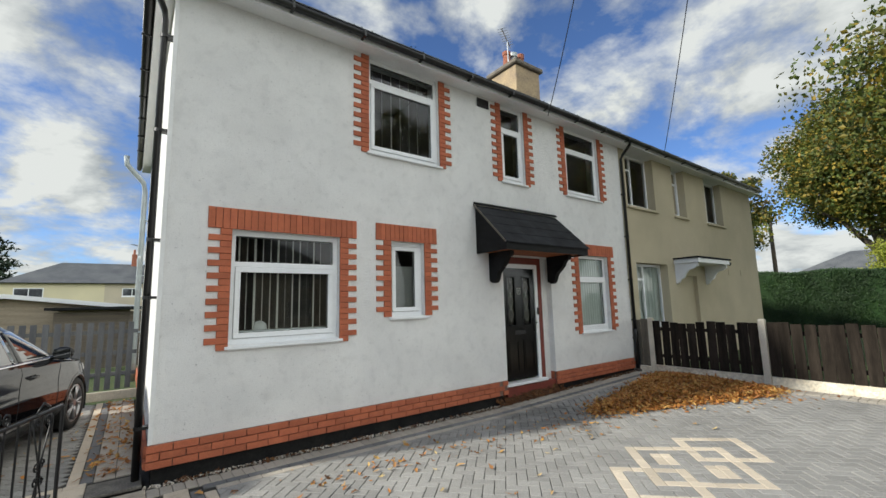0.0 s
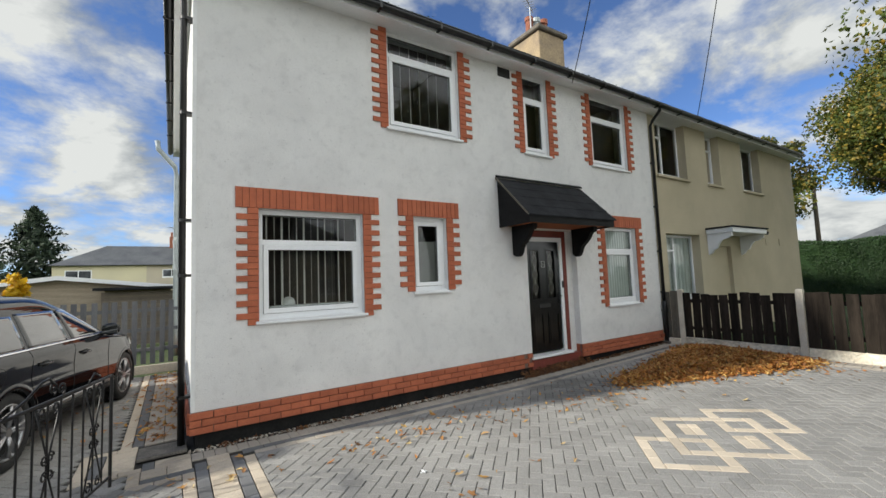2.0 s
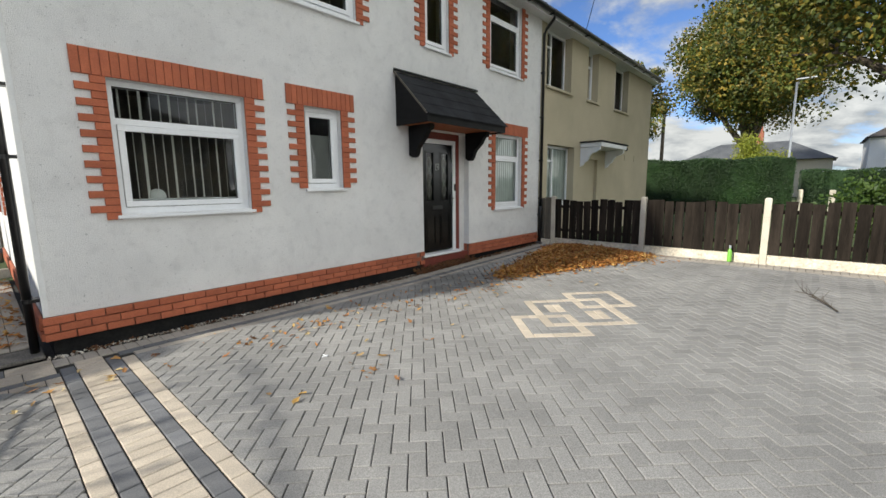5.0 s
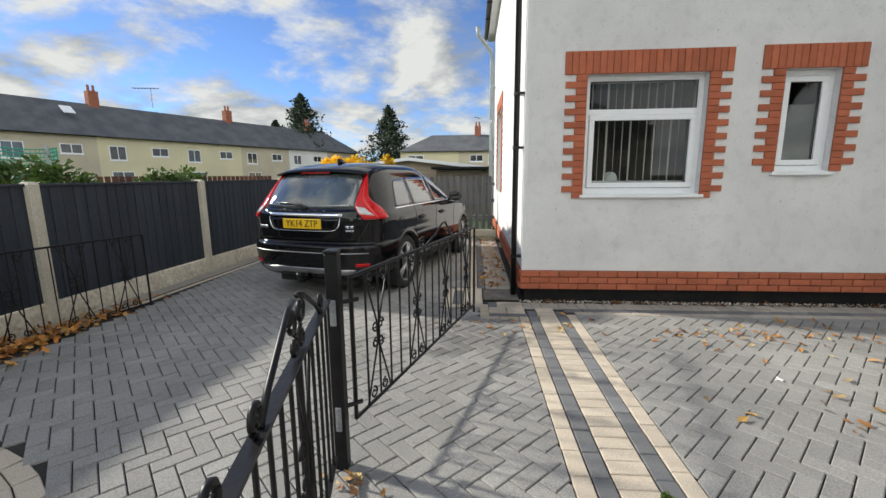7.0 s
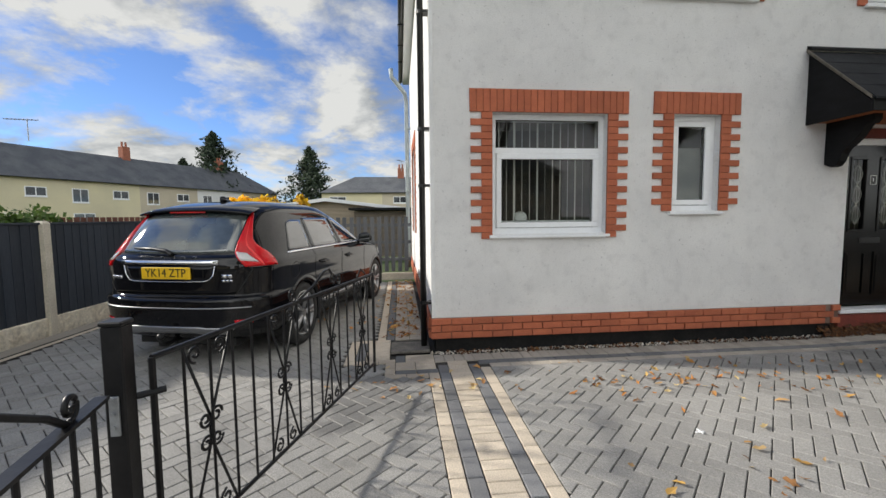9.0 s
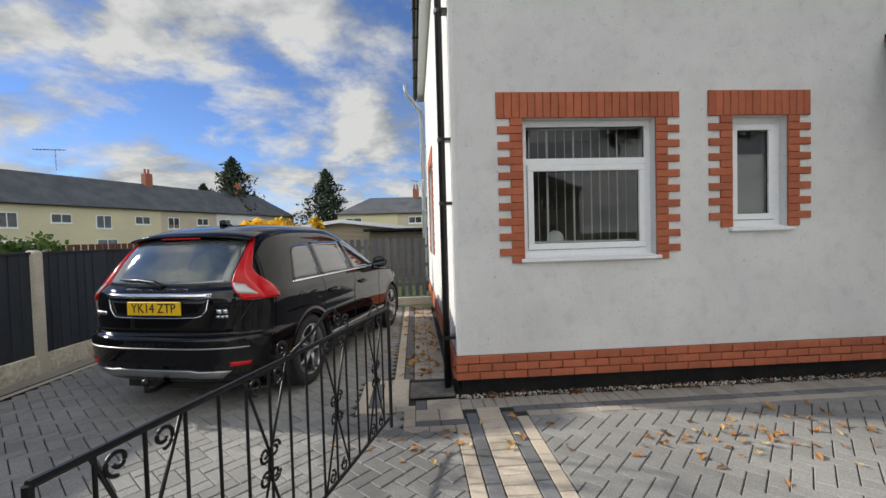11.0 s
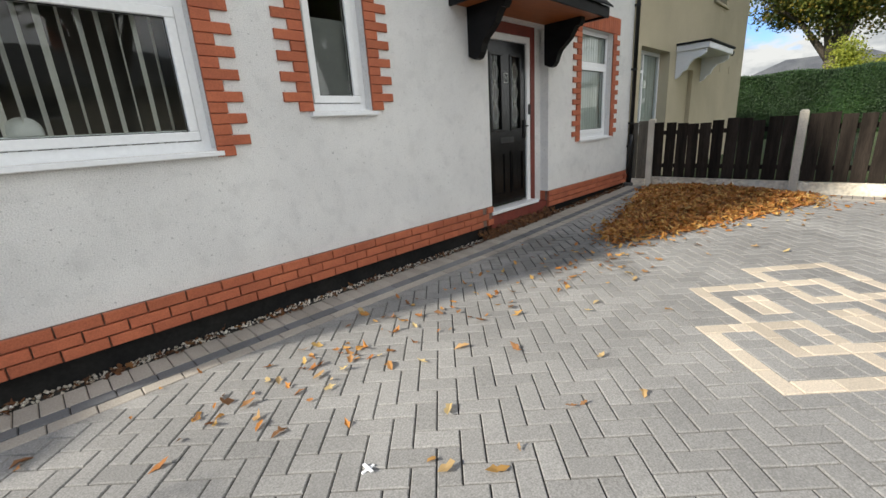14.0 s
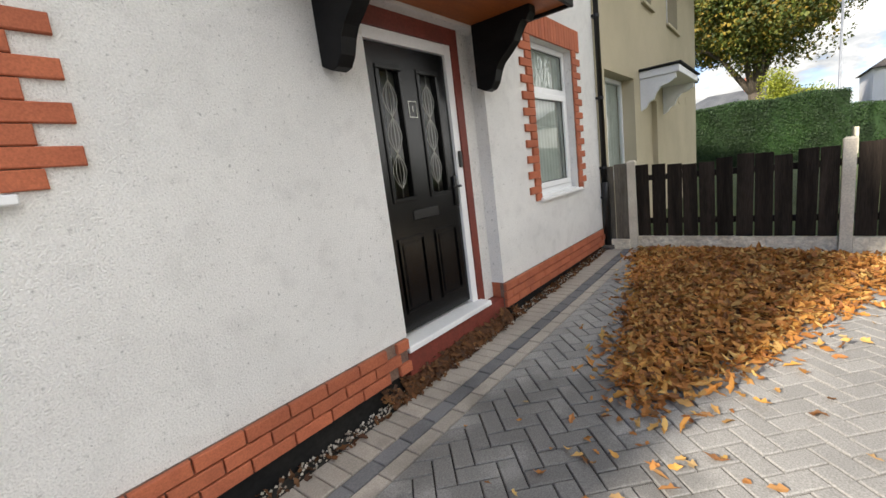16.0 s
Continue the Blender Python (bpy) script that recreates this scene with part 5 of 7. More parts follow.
# ---- trees and hedges ----
def tree(x, y, h, crown_r, crown_z, trunk_r, material, label, seed, leaves=9000, leaf=0.16, squash=0.85, trunk_h=None, clumps=60, name="tree", group="", bark=None, fork=4):
    rng = np.random.default_rng(seed)
    ob = thing(name, x, y, 0.0, label=label, category="tree", group=group)
    th = trunk_h or h * 0.3
    bm = bmesh.new()
    tube(bm, [(0, 0, -0.1), (0.02 * th, 0.0, th * 0.3), (0.03 * th, 0.02 * th, th)], [trunk_r * 1.25, trunk_r, trunk_r * 0.85], 12)
    part("trunk", bm, bark or BARK, ob, smooth=True)
    ends = []
    for k in range(fork * 2):
        an = 2 * math.pi * (k + rng.uniform(-0.3, 0.3)) / (fork * 2)
        out = crown_r * rng.uniform(0.35, 0.8)
        up = h * rng.uniform(0.45, 0.9) - th
        p0 = Vector((0.03 * th, 0.02 * th, th * rng.uniform(0.85, 1.0)))
        p3 = Vector((out * math.cos(an), out * math.sin(an), th + up))
        mid = p0.lerp(p3, 0.45) + Vector((0, 0, 0.16 * up))
        bm = bmesh.new()
        tube(bm, [p0, p0.lerp(mid, 0.5), mid, mid.lerp(p3, 0.6), p3], [trunk_r * 0.55, trunk_r * 0.42, trunk_r * 0.3, trunk_r * 0.16, 0.03], 7)
        for q in range(3):
            s = mid.lerp(p3, rng.uniform(0.1, 0.7))
            tube(bm, [s, s + Vector((rng.uniform(-1, 1) * crown_r * 0.3, rng.uniform(-1, 1) * crown_r * 0.3, rng.uniform(0.0, 0.25) * h))], [trunk_r * 0.14, 0.02], 5)
        part("limb", bm, bark or BARK, ob, smooth=True)
    c = rng.normal(size=(clumps, 3))
    c /= np.linalg.norm(c, axis=1)[:, None]
    c *= rng.uniform(0.35, 1.0, (clumps, 1)) ** 0.5
    c *= np.array([crown_r, crown_r, crown_r * squash]) * 0.86
    c[:, 2] += crown_z
    size = crown_r * rng.uniform(0.16, 0.34, clumps)
    pick = rng.integers(0, clumps, leaves)
    d = rng.normal(size=(leaves, 3))
    d /= np.linalg.norm(d, axis=1)[:, None]
    pts = c[pick] + d * (size[pick] * rng.uniform(0.25, 1.05, leaves) ** 0.6)[:, None] * [1.15, 1.15, 0.8]
    part("crown", leaf_cloud("crown", pts, d, leaf, material, seed), None, ob)
    return ob


tree(43.0, 4.5, 17.0, 6.1, 11.3, 0.5, LEAFY, "large round broadleaf tree turning yellow beyond the hedge", 3, 70000, 0.125, 0.93, 4.4, 170)
tree(17.5, -2.6, 12.0, 5.7, 8.0, 0.45, LEAFY, "big broadleaf street tree with a thick trunk turning yellow", 8, 42000, 0.085, 0.66, 3.2, 150)
tree(32.0, 10.7, 10.8, 2.9, 7.4, 0.25, LEAFY, "slim yellowing tree behind the neighbouring house", 12, 9000, 0.12, 1.2, 3.0, 55)
tree(4.0, -10.5, 14.0, 5.2, 9.6, 0.4, LEAFG, "green street tree across the road", 21, 7000, 0.17, 0.85, 3.0, 50)
tree(13.5, -11.5, 14.0, 5.2, 9.5, 0.4, LEAFY, "yellowing street tree across the road", 22, 7000, 0.18, 0.85, 3.0, 50)


def conifer(x, y, h, r, seed):
    rng = np.random.default_rng(seed)
    ob = thing("conifer", x, y, 0, label="tall dark green conifer behind the roofs", category="tree", group="dark conifers")
    bm = bmesh.new()
    tube(bm, [(0, 0, 0), (0, 0, h * 0.95)], [0.3, 0.04], 8)
    part("trunk", bm, BARK, ob)
    n = 5000
    t = rng.uniform(0, 1, n) ** 1.4
    lobes = 1 + 0.28 * np.sin(t * 34 + rng.integers(0, 2, n)) + 0.22 * np.sin(6 * rng.uniform(0, 6.28, n))
    an = rng.uniform(0, 2 * np.pi, n)
    rad = r * (1 - t) ** 0.75 * np.sqrt(rng.uniform(0.1, 1, n)) * lobes * (0.8 + 0.3 * np.sin(3 * an + t * 9))
    pts = np.stack([rad * np.cos(an), rad * np.sin(an), h * (0.06 + 0.94 * t)], 1)
    nor = np.stack([np.cos(an), np.sin(an), 0.4 + 0 * an], 1)
    part("crown", leaf_cloud("crown", pts, nor, 0.35, LEAFC, seed, 0.5), None, ob)


conifer(-29.0, 70.0, 15.0, 7.2, 31)
conifer(-34.0, 71.0, 11.0, 4.2, 32)
conifer(-14.6, 71.0, 13.0, 6.2, 33)


def bush(name, pts, nor, leaf, material, label, seed, x=0, y=0, z=0, category="hedge", core=None):
    ob = thing(name, x, y, z, label=label, category=category)
    part("foliage", leaf_cloud("foliage", pts, nor, leaf, material, seed), None, ob)
    if core is not None:
        part("core", core, LEAFH, ob)
    return ob


def hedge(p0, p1, thick, h, label, seed, n=15000, leaf=0.05, z=0.0):
    rng = np.random.default_rng(seed)
    a, b = np.array(p0, float), np.array(p1, float)
    L = np.linalg.norm(b - a)
    d = (b - a) / L
    s = np.array([-d[1], d[0]])
    u = rng.uniform(0, L, n)
    side = rng.integers(0, 5, n)
    v = np.where(side < 2, -thick / 2, np.where(side < 4, thick / 2, rng.uniform(-thick / 2, thick / 2, n)))
    w = np.where(side < 4, h * rng.uniform(0, 1, n), h)
    bulge = 0.07 * np.sin(u * 3.1) + 0.05 * np.sin(u * 7.7 + w * 5)
    v = v + np.sign(v) * bulge + rng.normal(0, 0.055, n)
    w = w + np.where(side == 4, 0.06 * np.sin(u * 2.3) + rng.normal(0, 0.035, n), 0)
    pts = np.stack([a[0] + d[0] * u + s[0] * v, a[1] + d[1] * u + s[1] * v, w + z], 1)
    nor = np.stack([s[0] * np.sign(v), s[1] * np.sign(v), (side == 4) * 1.5 + 0.3], 1)
    core = bmesh.new()
    t2 = thick / 2 - 0.08
    prism(core, [tuple(a + s * t2), tuple(b + s * t2), tuple(b - s * t2), tuple(a - s * t2)], "z", z, z + h - 0.08)
    return bush("hedge", pts, nor, leaf, LEAFH, label, seed, core=core)


hedge((24.5, 10.5), (28.2, 1.1), 1.3, 2.85, "tall clipped dark green privet hedge", 41, 95000, 0.030)
hedge((34.0, 0.8), (36.0, -14.0), 1.3, 2.3, "lower dark green hedge further off", 42, 40000, 0.042)


def blob(name, x, y, z, rx, ry, rz_, n, leaf, material, label, seed, category="shrub"):
    rng = np.random.default_rng(seed)
    c = rng.normal(size=(14, 3))
    c /= np.linalg.norm(c, axis=1)[:, None]
    c *= rng.uniform(0.3, 0.8, (14, 1)) * np.array([rx, ry, rz_])
    k = rng.integers(0, 14, n)
    d = rng.normal(size=(n, 3))
    d /= np.linalg.norm(d, axis=1)[:, None]
    pts = c[k] + d * rng.uniform(0.1, 0.42, (n, 1)) * np.array([rx, ry, rz_])
    ob = bush(name, pts, d, leaf, material, label, seed, x, y, z, category)
    bm = bmesh.new()
    for q in range(5):
        t = c[q]
        tube(bm, [(t[0] * 0.2, t[1] * 0.2, -z - 0.06), (t[0] * 0.5, t[1] * 0.5, -0.5 * rz_), tuple(t)], [0.03, 0.02, 0.008], 5)
    part("stems", bm, BARK, ob)
    return ob


blob("shrub", 31.5, 2.9, 2.6, 1.9, 1.9, 2.0, 14000, 0.06, LEAFL, "lime-yellow rounded evergreen behind the hedge", 51)
blob("shrub", 10.3, -1.4, 1.1, 1.0, 1.6, 0.75, 5500, 0.045, LEAFG, "bright green shrub overhanging the fence", 52)
blob("shrub", 12.6, -2.0, 1.2, 1.6, 1.6, 1.1, 5000, 0.055, LEAFG, "bright green garden shrub behind the fence", 53)
for x, y, s in ((-6.2, 4.6, 61), (-6.4, 5.6, 62), (-6.3, 7.9, 63)):
    blob("shrub", x, y, 1.45, 0.6, 0.8, 0.45, 900, 0.05, LEAFG, "leafy green shrub showing over the fence", s)
for x, y, w, k in ((-6.0, 16.6, 0.75, 64), (-5.0, 16.7, 0.7, 65), (-3.9, 16.8, 0.4, 66)):
    blob("shrub", x, y, 2.0, w, 0.5, 0.5, 420, 0.10, YELLOWF, "yellow-leaved shrub beyond the fence", k)
for px, py in ((28.6, 0.6), (26.5, -0.6)):
    bm = bbox(-0.11, 0.11, -0.11, 0.11, 0, 1.15, 0.02)
    solid("gate_post", bm, CONC, "pale concrete gate post in the far garden", "post", group="far gate posts", x=px, y=py, z=0.1)
bm = bmesh.new()
for k in range(60):
    box(bm, -0.05, 0.05, -0.012, 0.012, 0.9, 1.35, pose(0.13 * k, 0, 0, 0, 0, 0))
REDP = M("red_brown_fence", (0.16, 0.06, 0.04), (0.11, 0.045, 0.03), 0.9, 3, 30, 0.3, 0.3, isl=0.3)
lowf = solid("garden_fence", bm, REDP, "low red-brown paling fence in the next garden", "fence", x=-9.5, y=7.5, z=0.35)
lowf.matrix_basis = pose(-9.5, 5.0, 0.28, 0, 0, 66)

# debris netting on a frame beyond the fence
net = thing("trampoline_net", -9.4, 7.0, 0.0, label="bright green netting on grey poles beyond the fence", category="netting")
bm = bmesh.new()
for k in range(15):
    z = 1.2 + 0.068 * k
    tube(bm, [(1.0 * math.sin(a) * 1.1, 1.3 * math.cos(a), z + 0.05 * math.sin(3 * a)) for a in np.linspace(0.2, 3.4, 16)], 0.010, 4)
for a in np.linspace(0.2, 3.4, 44):
    tube(bm, [(1.0 * math.sin(a) * 1.1, 1.3 * math.cos(a), 1.2), (1.0 * math.sin(a) * 1.1, 1.3 * math.cos(a), 2.15 + 0.05 * math.sin(3 * a))], 0.008, 4)
part("netting", bm, NET, net)
for a in (0.3, 1.2, 2.2, 3.2):
    bm = bmesh.new()
    cyl(bm, (1.12 * math.sin(a), 1.32 * math.cos(a), 0), (1.12 * math.sin(a), 1.32 * math.cos(a), 2.2), 0.03, n=8)
    part("pole", bm, STEEL, net)

# street lamp, telegraph pole, overhead wires
lamp = thing("street_lamp", 28.1, 1.2, 0.0, label="slim galvanised street lamp column with a flat head", category="lamp")
bm = bmesh.new()
tube(bm, [(0, 0, 0), (0, 0, 1.2), (0, 0, 1.25), (0, 0, 6.7)], [0.085, 0.085, 0.055, 0.045], 10)
part("column", bm, STEEL, lamp, smooth=True)
bm = bbox(-0.1, 0.1, -0.75, 0.05, 6.7, 6.78, 0.02)
part("lamp_head", bm, STEEL, lamp)
bm = bmesh.new()
tube(bm, [(0, 0, 0), (0.05, 0, 7.5)], [0.16, 0.11], 10)
solid("telegraph_pole", bm, BARK, "weathered wooden telegraph pole behind the house", "pole", x=36.0, y=9.3, smooth=True)
EYE0 = Vector((-0.096, -0.106, 1.762))
for a, b in (((0.7208, 0.5593, 0.4094), (0.6705, 0.4445, 0.594)), ((0.8724, 0.3892, 0.2957), (0.7887, 0.2855, 0.5444))):
    a, b = Vector(a), Vector(b)
    s = a * ((4.7 - EYE0.y) / a.y)
    e = -6.0 * a + 14.0 * b
    bm = bmesh.new()
    tube(bm, [EYE0 + s.lerp(e, k / 10) + Vector((0, 0, -0.5 * (k / 10) * (1 - k / 10))) for k in range(11)], 0.008, 5)
    solid("overhead_cable", bm, BLACKP, "thin black telephone cable running from the eaves", "cable", group="overhead cables")


# ---- wrought-iron railing and gates ----
def scroll(bm, cx, cz, r, turns=1.35, start=0.0, s=1, y=0.0, t=0.006, width=None):
    pts = []
    for k in range(26):
        f = k / 25
        an = start + s * turns * 2 * math.pi * f
        rr = r * (1 - 0.72 * f)
        pts.append((cx + rr * math.cos(an), y, cz + rr * math.sin(an)))
    tube(bm, pts, t, 6)


def gate(name, L, z0, z1, label, bars=16):
    """A hung gate along +x: frame, upright bars, V braces and scrolls."""
    ob = thing(name, label=label, category="gate")
    bm = bmesh.new()
    tube(bm, [(0, 0, z1), (L, 0, z1)], 0.011, 6)
    part("top_rail", bm, IRON, ob)
    bm = bmesh.new()
    tube(bm, [(0, 0, z0), (L, 0, z0)], 0.011, 6)
    part("bottom_rail", bm, IRON, ob)
    for k in range(bars + 1):
        bm = bmesh.new()
        x = L * k / bars
        r = 0.012 if k in (0, bars) else 0.0062
        cyl(bm, (x, 0, z0 - (0.08 if k == bars else 0)), (x, 0, z1), r, n=6)
        part("bar", bm, IRON, ob)
    h = z1 - z0
    for c in (0.12, 0.37, 0.63, 0.88):
        bm = bmesh.new()
        x = L * c
        w = L / bars
        tube(bm, [(x - w, 0, z0), (x, 0.006, z0 + h * 0.42), (x, 0.006, z0 + h * 0.58), (x - w, 0, z1)], 0.006, 6)
        tube(bm, [(x + w, 0, z0), (x, -0.006, z0 + h * 0.42), (x, -0.006, z0 + h * 0.58), (x + w, 0, z1)], 0.006, 6)
        for s in (-1, 1):
            scroll(bm, x + s * 0.03, z0 + h * 0.5 + 0.05, 0.034, 1.3, 0, s)
            scroll(bm, x + s * 0.03, z0 + h * 0.5 - 0.05, 0.034, 1.3, 0, -s)
            scroll(bm, x + s * w * 0.5, z0 + 0.05, 0.036, 1.2, 1.57, s)
            scroll(bm, x + s * w * 0.5, z1 - 0.05, 0.036, 1.2, -1.57, s)
        part("scrollwork", bm, IRON, ob, "twisted scroll ornament", True)
    return ob


GP = (-1.13, 2.03)
gt = gate("wrought_iron_gate", 2.12, 0.22, 0.99, "open black wrought-iron gate with scrolls, wet and glossy", 16)
gt.matrix_basis = pose(GP[0] + 0.06, GP[1] + 0.07, 0.10, 0, 0, math.degrees(math.atan2(2.02, 0.62)))
bm = bmesh.new()
tube(bm, [(0.95, 0, 1.0), (1.12, 0, 1.05), (1.26, 0, 1.12), (1.33, 0, 1.13), (1.37, 0, 1.09)], 0.008, 6)
part("crest_bar", bm, IRON, gt, "raised bar on the top rail", True)
for x, z in ((0.88, 1.035), (1.37, 1.06), (1.46, 1.04)):
    bm = bmesh.new()
    scroll(bm, x, z, 0.042, 1.3, -1.2, 1)
    part("crest_scroll", bm, IRON, gt, "", True)
bm = bmesh.new()
tube(bm, [(1.78, 0, 1.0), (1.86, 0, 1.06), (1.94, 0, 1.02)], 0.007, 6)
part("crest_bar", bm, IRON, gt, "small raised curl on the top rail", True)
og = gate("wrought_iron_gate", 1.95, 0.02, 0.84, "open black wrought-iron gate standing against the fence", 15)
og.matrix_basis = pose(-4.78, 2.75, 0.10, 0, 0, math.degrees(math.atan2(1.88, 0.48)))

gp = thing("gate_post", GP[0], GP[1], 0.06, label="square black steel gate post with galvanised hinge plates", category="post")
bm = bbox(-0.032, 0.032, -0.032, 0.032, 0, 1.165, 0.005)
part("shaft", bm, IRON, gp)
bm = bbox(-0.035, 0.035, -0.035, 0.035, 1.165, 1.18, 0.004)
part("cap", bm, IRON, gp)
for z in (0.30, 0.86):
    bm = bbox(-0.014, 0.016, -0.041, -0.0322, z - 0.05, z + 0.08, 0.002)
    for dz in (0.03, 0.075, 0.12):
        cyl(bm, (0.0, -0.041, z - 0.05 + dz), (0.0, -0.047, z - 0.05 + dz), 0.007, n=8)
    part("hinge_plate", bm, STEEL, gp, "galvanised hinge plate")
    bm = bmesh.new()
    cyl(bm, (0.02, 0.03, z + 0.05), (0.09, 0.09, z + 0.05), 0.012, n=8)
    part("hinge_pin", bm, IRON, gp)

rl = thing("railing", GP[0] - 0.02, GP[1] - 0.055, 0.08, -78.5, "low black wrought-iron railing with curled crest", "railing")
RLN = 2.3
bm = bmesh.new()
box(bm, 0, RLN, -0.02, 0.02, 0.92, 0.932)
part("top_rail", bm, IRON, rl, "flat wet top rail")
bm = bmesh.new()
box(bm, 0, RLN, -0.012, 0.012, 0.09, 0.104)
part("bottom_rail", bm, IRON, rl)
for k in range(20):
    bm = bmesh.new()
    x = 0.06 + k * 0.115
    cyl(bm, (x, 0, 0.02 if k % 6 == 5 else 0.09), (x, 0, 0.92), 0.014 if k % 6 == 5 else 0.0075, n=6)
    part("bar", bm, IRON, rl)
for c in (0.62, 1.75):
    bm = bmesh.new()
    for s in (-1, 1):
        tube(bm, [(c + s * 0.42, 0, 0.935), (c + s * 0.34, 0, 0.99), (c + s * 0.22, 0, 1.05), (c + s * 0.10, 0, 1.11), (c + s * 0.03, 0, 1.12)], 0.010, 6)
        scroll(bm, c + s * 0.44, 0.975, 0.040, 1.3, -1.3, s, 0, 0.009)
        scroll(bm, c + s * 0.06, 1.065, 0.052, 1.3, 1.57, -s, 0, 0.009)
        scroll(bm, c + s * 0.05, 0.975, 0.04, 1.3, 1.57, s, 0, 0.009)
        scroll(bm, c + s * 0.04, 0.60, 0.045, 1.3, 0, s)
        scroll(bm, c + s * 0.04, 0.48, 0.045, 1.3, 0, -s)
        tube(bm, [(c + s * 0.1, 0.012, 0.1), (c, 0.012, 0.45), (c, 0.012, 0.63), (c + s * 0.1, 0.012, 0.92)], 0.007, 6)
    part("scrollwork", bm, IRON, rl, "curled crest and scroll ornament", True)


# ---- the parked car ----
car = thing("car", -2.235, 5.80, 0.09, -14.0, "glossy black five-door SUV parked on the drive", "car")
HUBZ = 0.365
# height, half width, rear end, front end
SHELL = [(0.25, 0.80, -0.78, 3.45), (0.31, 0.89, -0.90, 3.57), (0.38, 0.922, -0.965, 3.63), (0.48, 0.935, -0.995, 3.66), (0.60, 0.942, -1.008, 3.66), (0.685, 0.944, -1.008, 3.655), (0.705, 0.943, -0.996, 3.65), (0.718, 0.941, -0.965, 3.645), (0.735, 0.940, -0.950, 3.64),
         (0.82, 0.938, -0.950, 3.60), (0.90, 0.943, -0.950, 3.52), (0.97, 0.950, -0.950, 3.40), (1.015, 0.948, -0.950, 3.18), (1.05, 0.935, -0.945, 2.96), (1.085, 0.912, -0.935, 2.76), (1.115, 0.893, -0.920, 2.64), (1.25, 0.838, -0.836, 2.34),
         (1.40, 0.772, -0.730, 2.02), (1.50, 0.724, -0.645, 1.80), (1.56, 0.688, -0.58, 1.64), (1.61, 0.640, -0.47, 1.48), (1.645, 0.560, -0.32, 1.32), (1.668, 0.440, -0.12, 1.16), (1.682, 0.26, 0.12, 1.0)]


def shell_at(z):
    """Half width, rear end, front end and where the straight flank begins and ends."""
    w, yr, yf = [float(np.interp(z, [r[0] for r in SHELL], [r[k] for r in SHELL])) for k in (1, 2, 3)]
    return w, yr, yf, yr + min(0.62, 0.42 * (yf - yr)), yf - min(0.95, 0.42 * (yf - yr))


NR, NF = 3.1, 2.6


def on_side(s, y, z, off=0.0):
    """A point of the flank at a length and height."""
    w, yr, yf, ya, yb = shell_at(z)
    x = w
    if y < ya:
        x = w * max(0.0, 1 - min(1.0, (ya - y) / (ya - yr)) ** NR) ** (1 / NR)
    elif y > yb:
        x = w * max(0.0, 1 - min(1.0, (y - yb) / (yf - yb)) ** NF) ** (1 / NF)
    return Vector((s * (x + off), y, z + 0.25 * off))


def on_rear(x, z, off=0.0):
    """A point of the tail at an offset from the middle and a height."""
    w, yr, _, ya, _ = shell_at(z)
    return Vector((x, ya - (ya - yr) * max(0.0, 1 - min(1.0, abs(x) / w) ** NR) ** (1 / NR) - off, z + 0.3 * off))


def on_corner(s, a, z, off=0.0):
    """A point of the rear corner: a from 0 at the middle of the tail to 90 degrees on the flank."""
    w, yr, _, ya, _ = shell_at(z)
    x, y = w * math.sin(a) ** (2 / NR), ya - (ya - yr) * math.cos(a) ** (2 / NR)
    return Vector((s * (x + off * math.sin(a)), y - off * math.cos(a), z + 0.25 * off))


def patch(name, fn, nu, nv, material, off, label="", parent=None):
    """A panel on the shell, its rim turned in; fn takes u, v from 0 to 1 and the offset."""
    us = [0.0] + [k / nu for k in range(nu + 1)] + [1.0]
    vs = [0.0] + [k / nv for k in range(nv + 1)] + [1.0]
    bm = bmesh.new()
    loft(bm, [[tuple(fn(u, v, -0.008 if i in (0, len(us) - 1) or j in (0, len(vs) - 1) else off)) for j, v in enumerate(vs)] for i, u in enumerate(us)])
    return part(name, bm, material, parent or car, label, True)


levels = sorted({round(float(z), 4) for z in np.linspace(0.25, 0.86, 26)} | {r[0] for r in SHELL} | {round((p[0] + q[0]) / 2, 4) for p, q in zip(SHELL, SHELL[1:])})
rows = []
for z in levels:
    w, yr, yf, ya, yb = shell_at(z)
    half = [(w * math.sin(a) ** (2 / NR), ya - (ya - yr) * math.cos(a) ** (2 / NR), z) for a in [math.pi / 2 * (k / 18) ** 1.25 for k in range(19)]]
    half += [(w, ya + (yb - ya) * k / 64, z) for k in range(1, 64)]
    half += [(w * math.cos(a) ** (2 / NF), yb + (yf - yb) * math.sin(a) ** (2 / NF), z) for a in [math.pi / 2 * k / 16 for k in range(17)]]
    half = [(max(0.0, x), y, z) for x, y, z in half]
    rows.append(half + [(-x, y, q) for x, y, q in half[-2:0:-1]])
bm = bmesh.new()
loft(bm, rows, close=True, caps=True)
gone = [f for f in bm.faces if len(f.verts) == 4 and abs(f.calc_center_median().x) > 0.62 and any((f.calc_center_median().y - y) ** 2 + (f.calc_center_median().z - HUBZ) ** 2 < 0.418 ** 2 for y in (0.0, 2.774))]
bmesh.ops.delete(bm, geom=gone, context="FACES")
part("body", bm, CARP, car, smooth=True)
bm = bmesh.new()
box(bm, -0.54, 0.54, -0.74, 3.3, 0.19, 0.30)
box(bm, -0.78, 0.78, 0.45, 2.3, 0.20, 0.32)
part("underbody", bm, RUBBER, car)

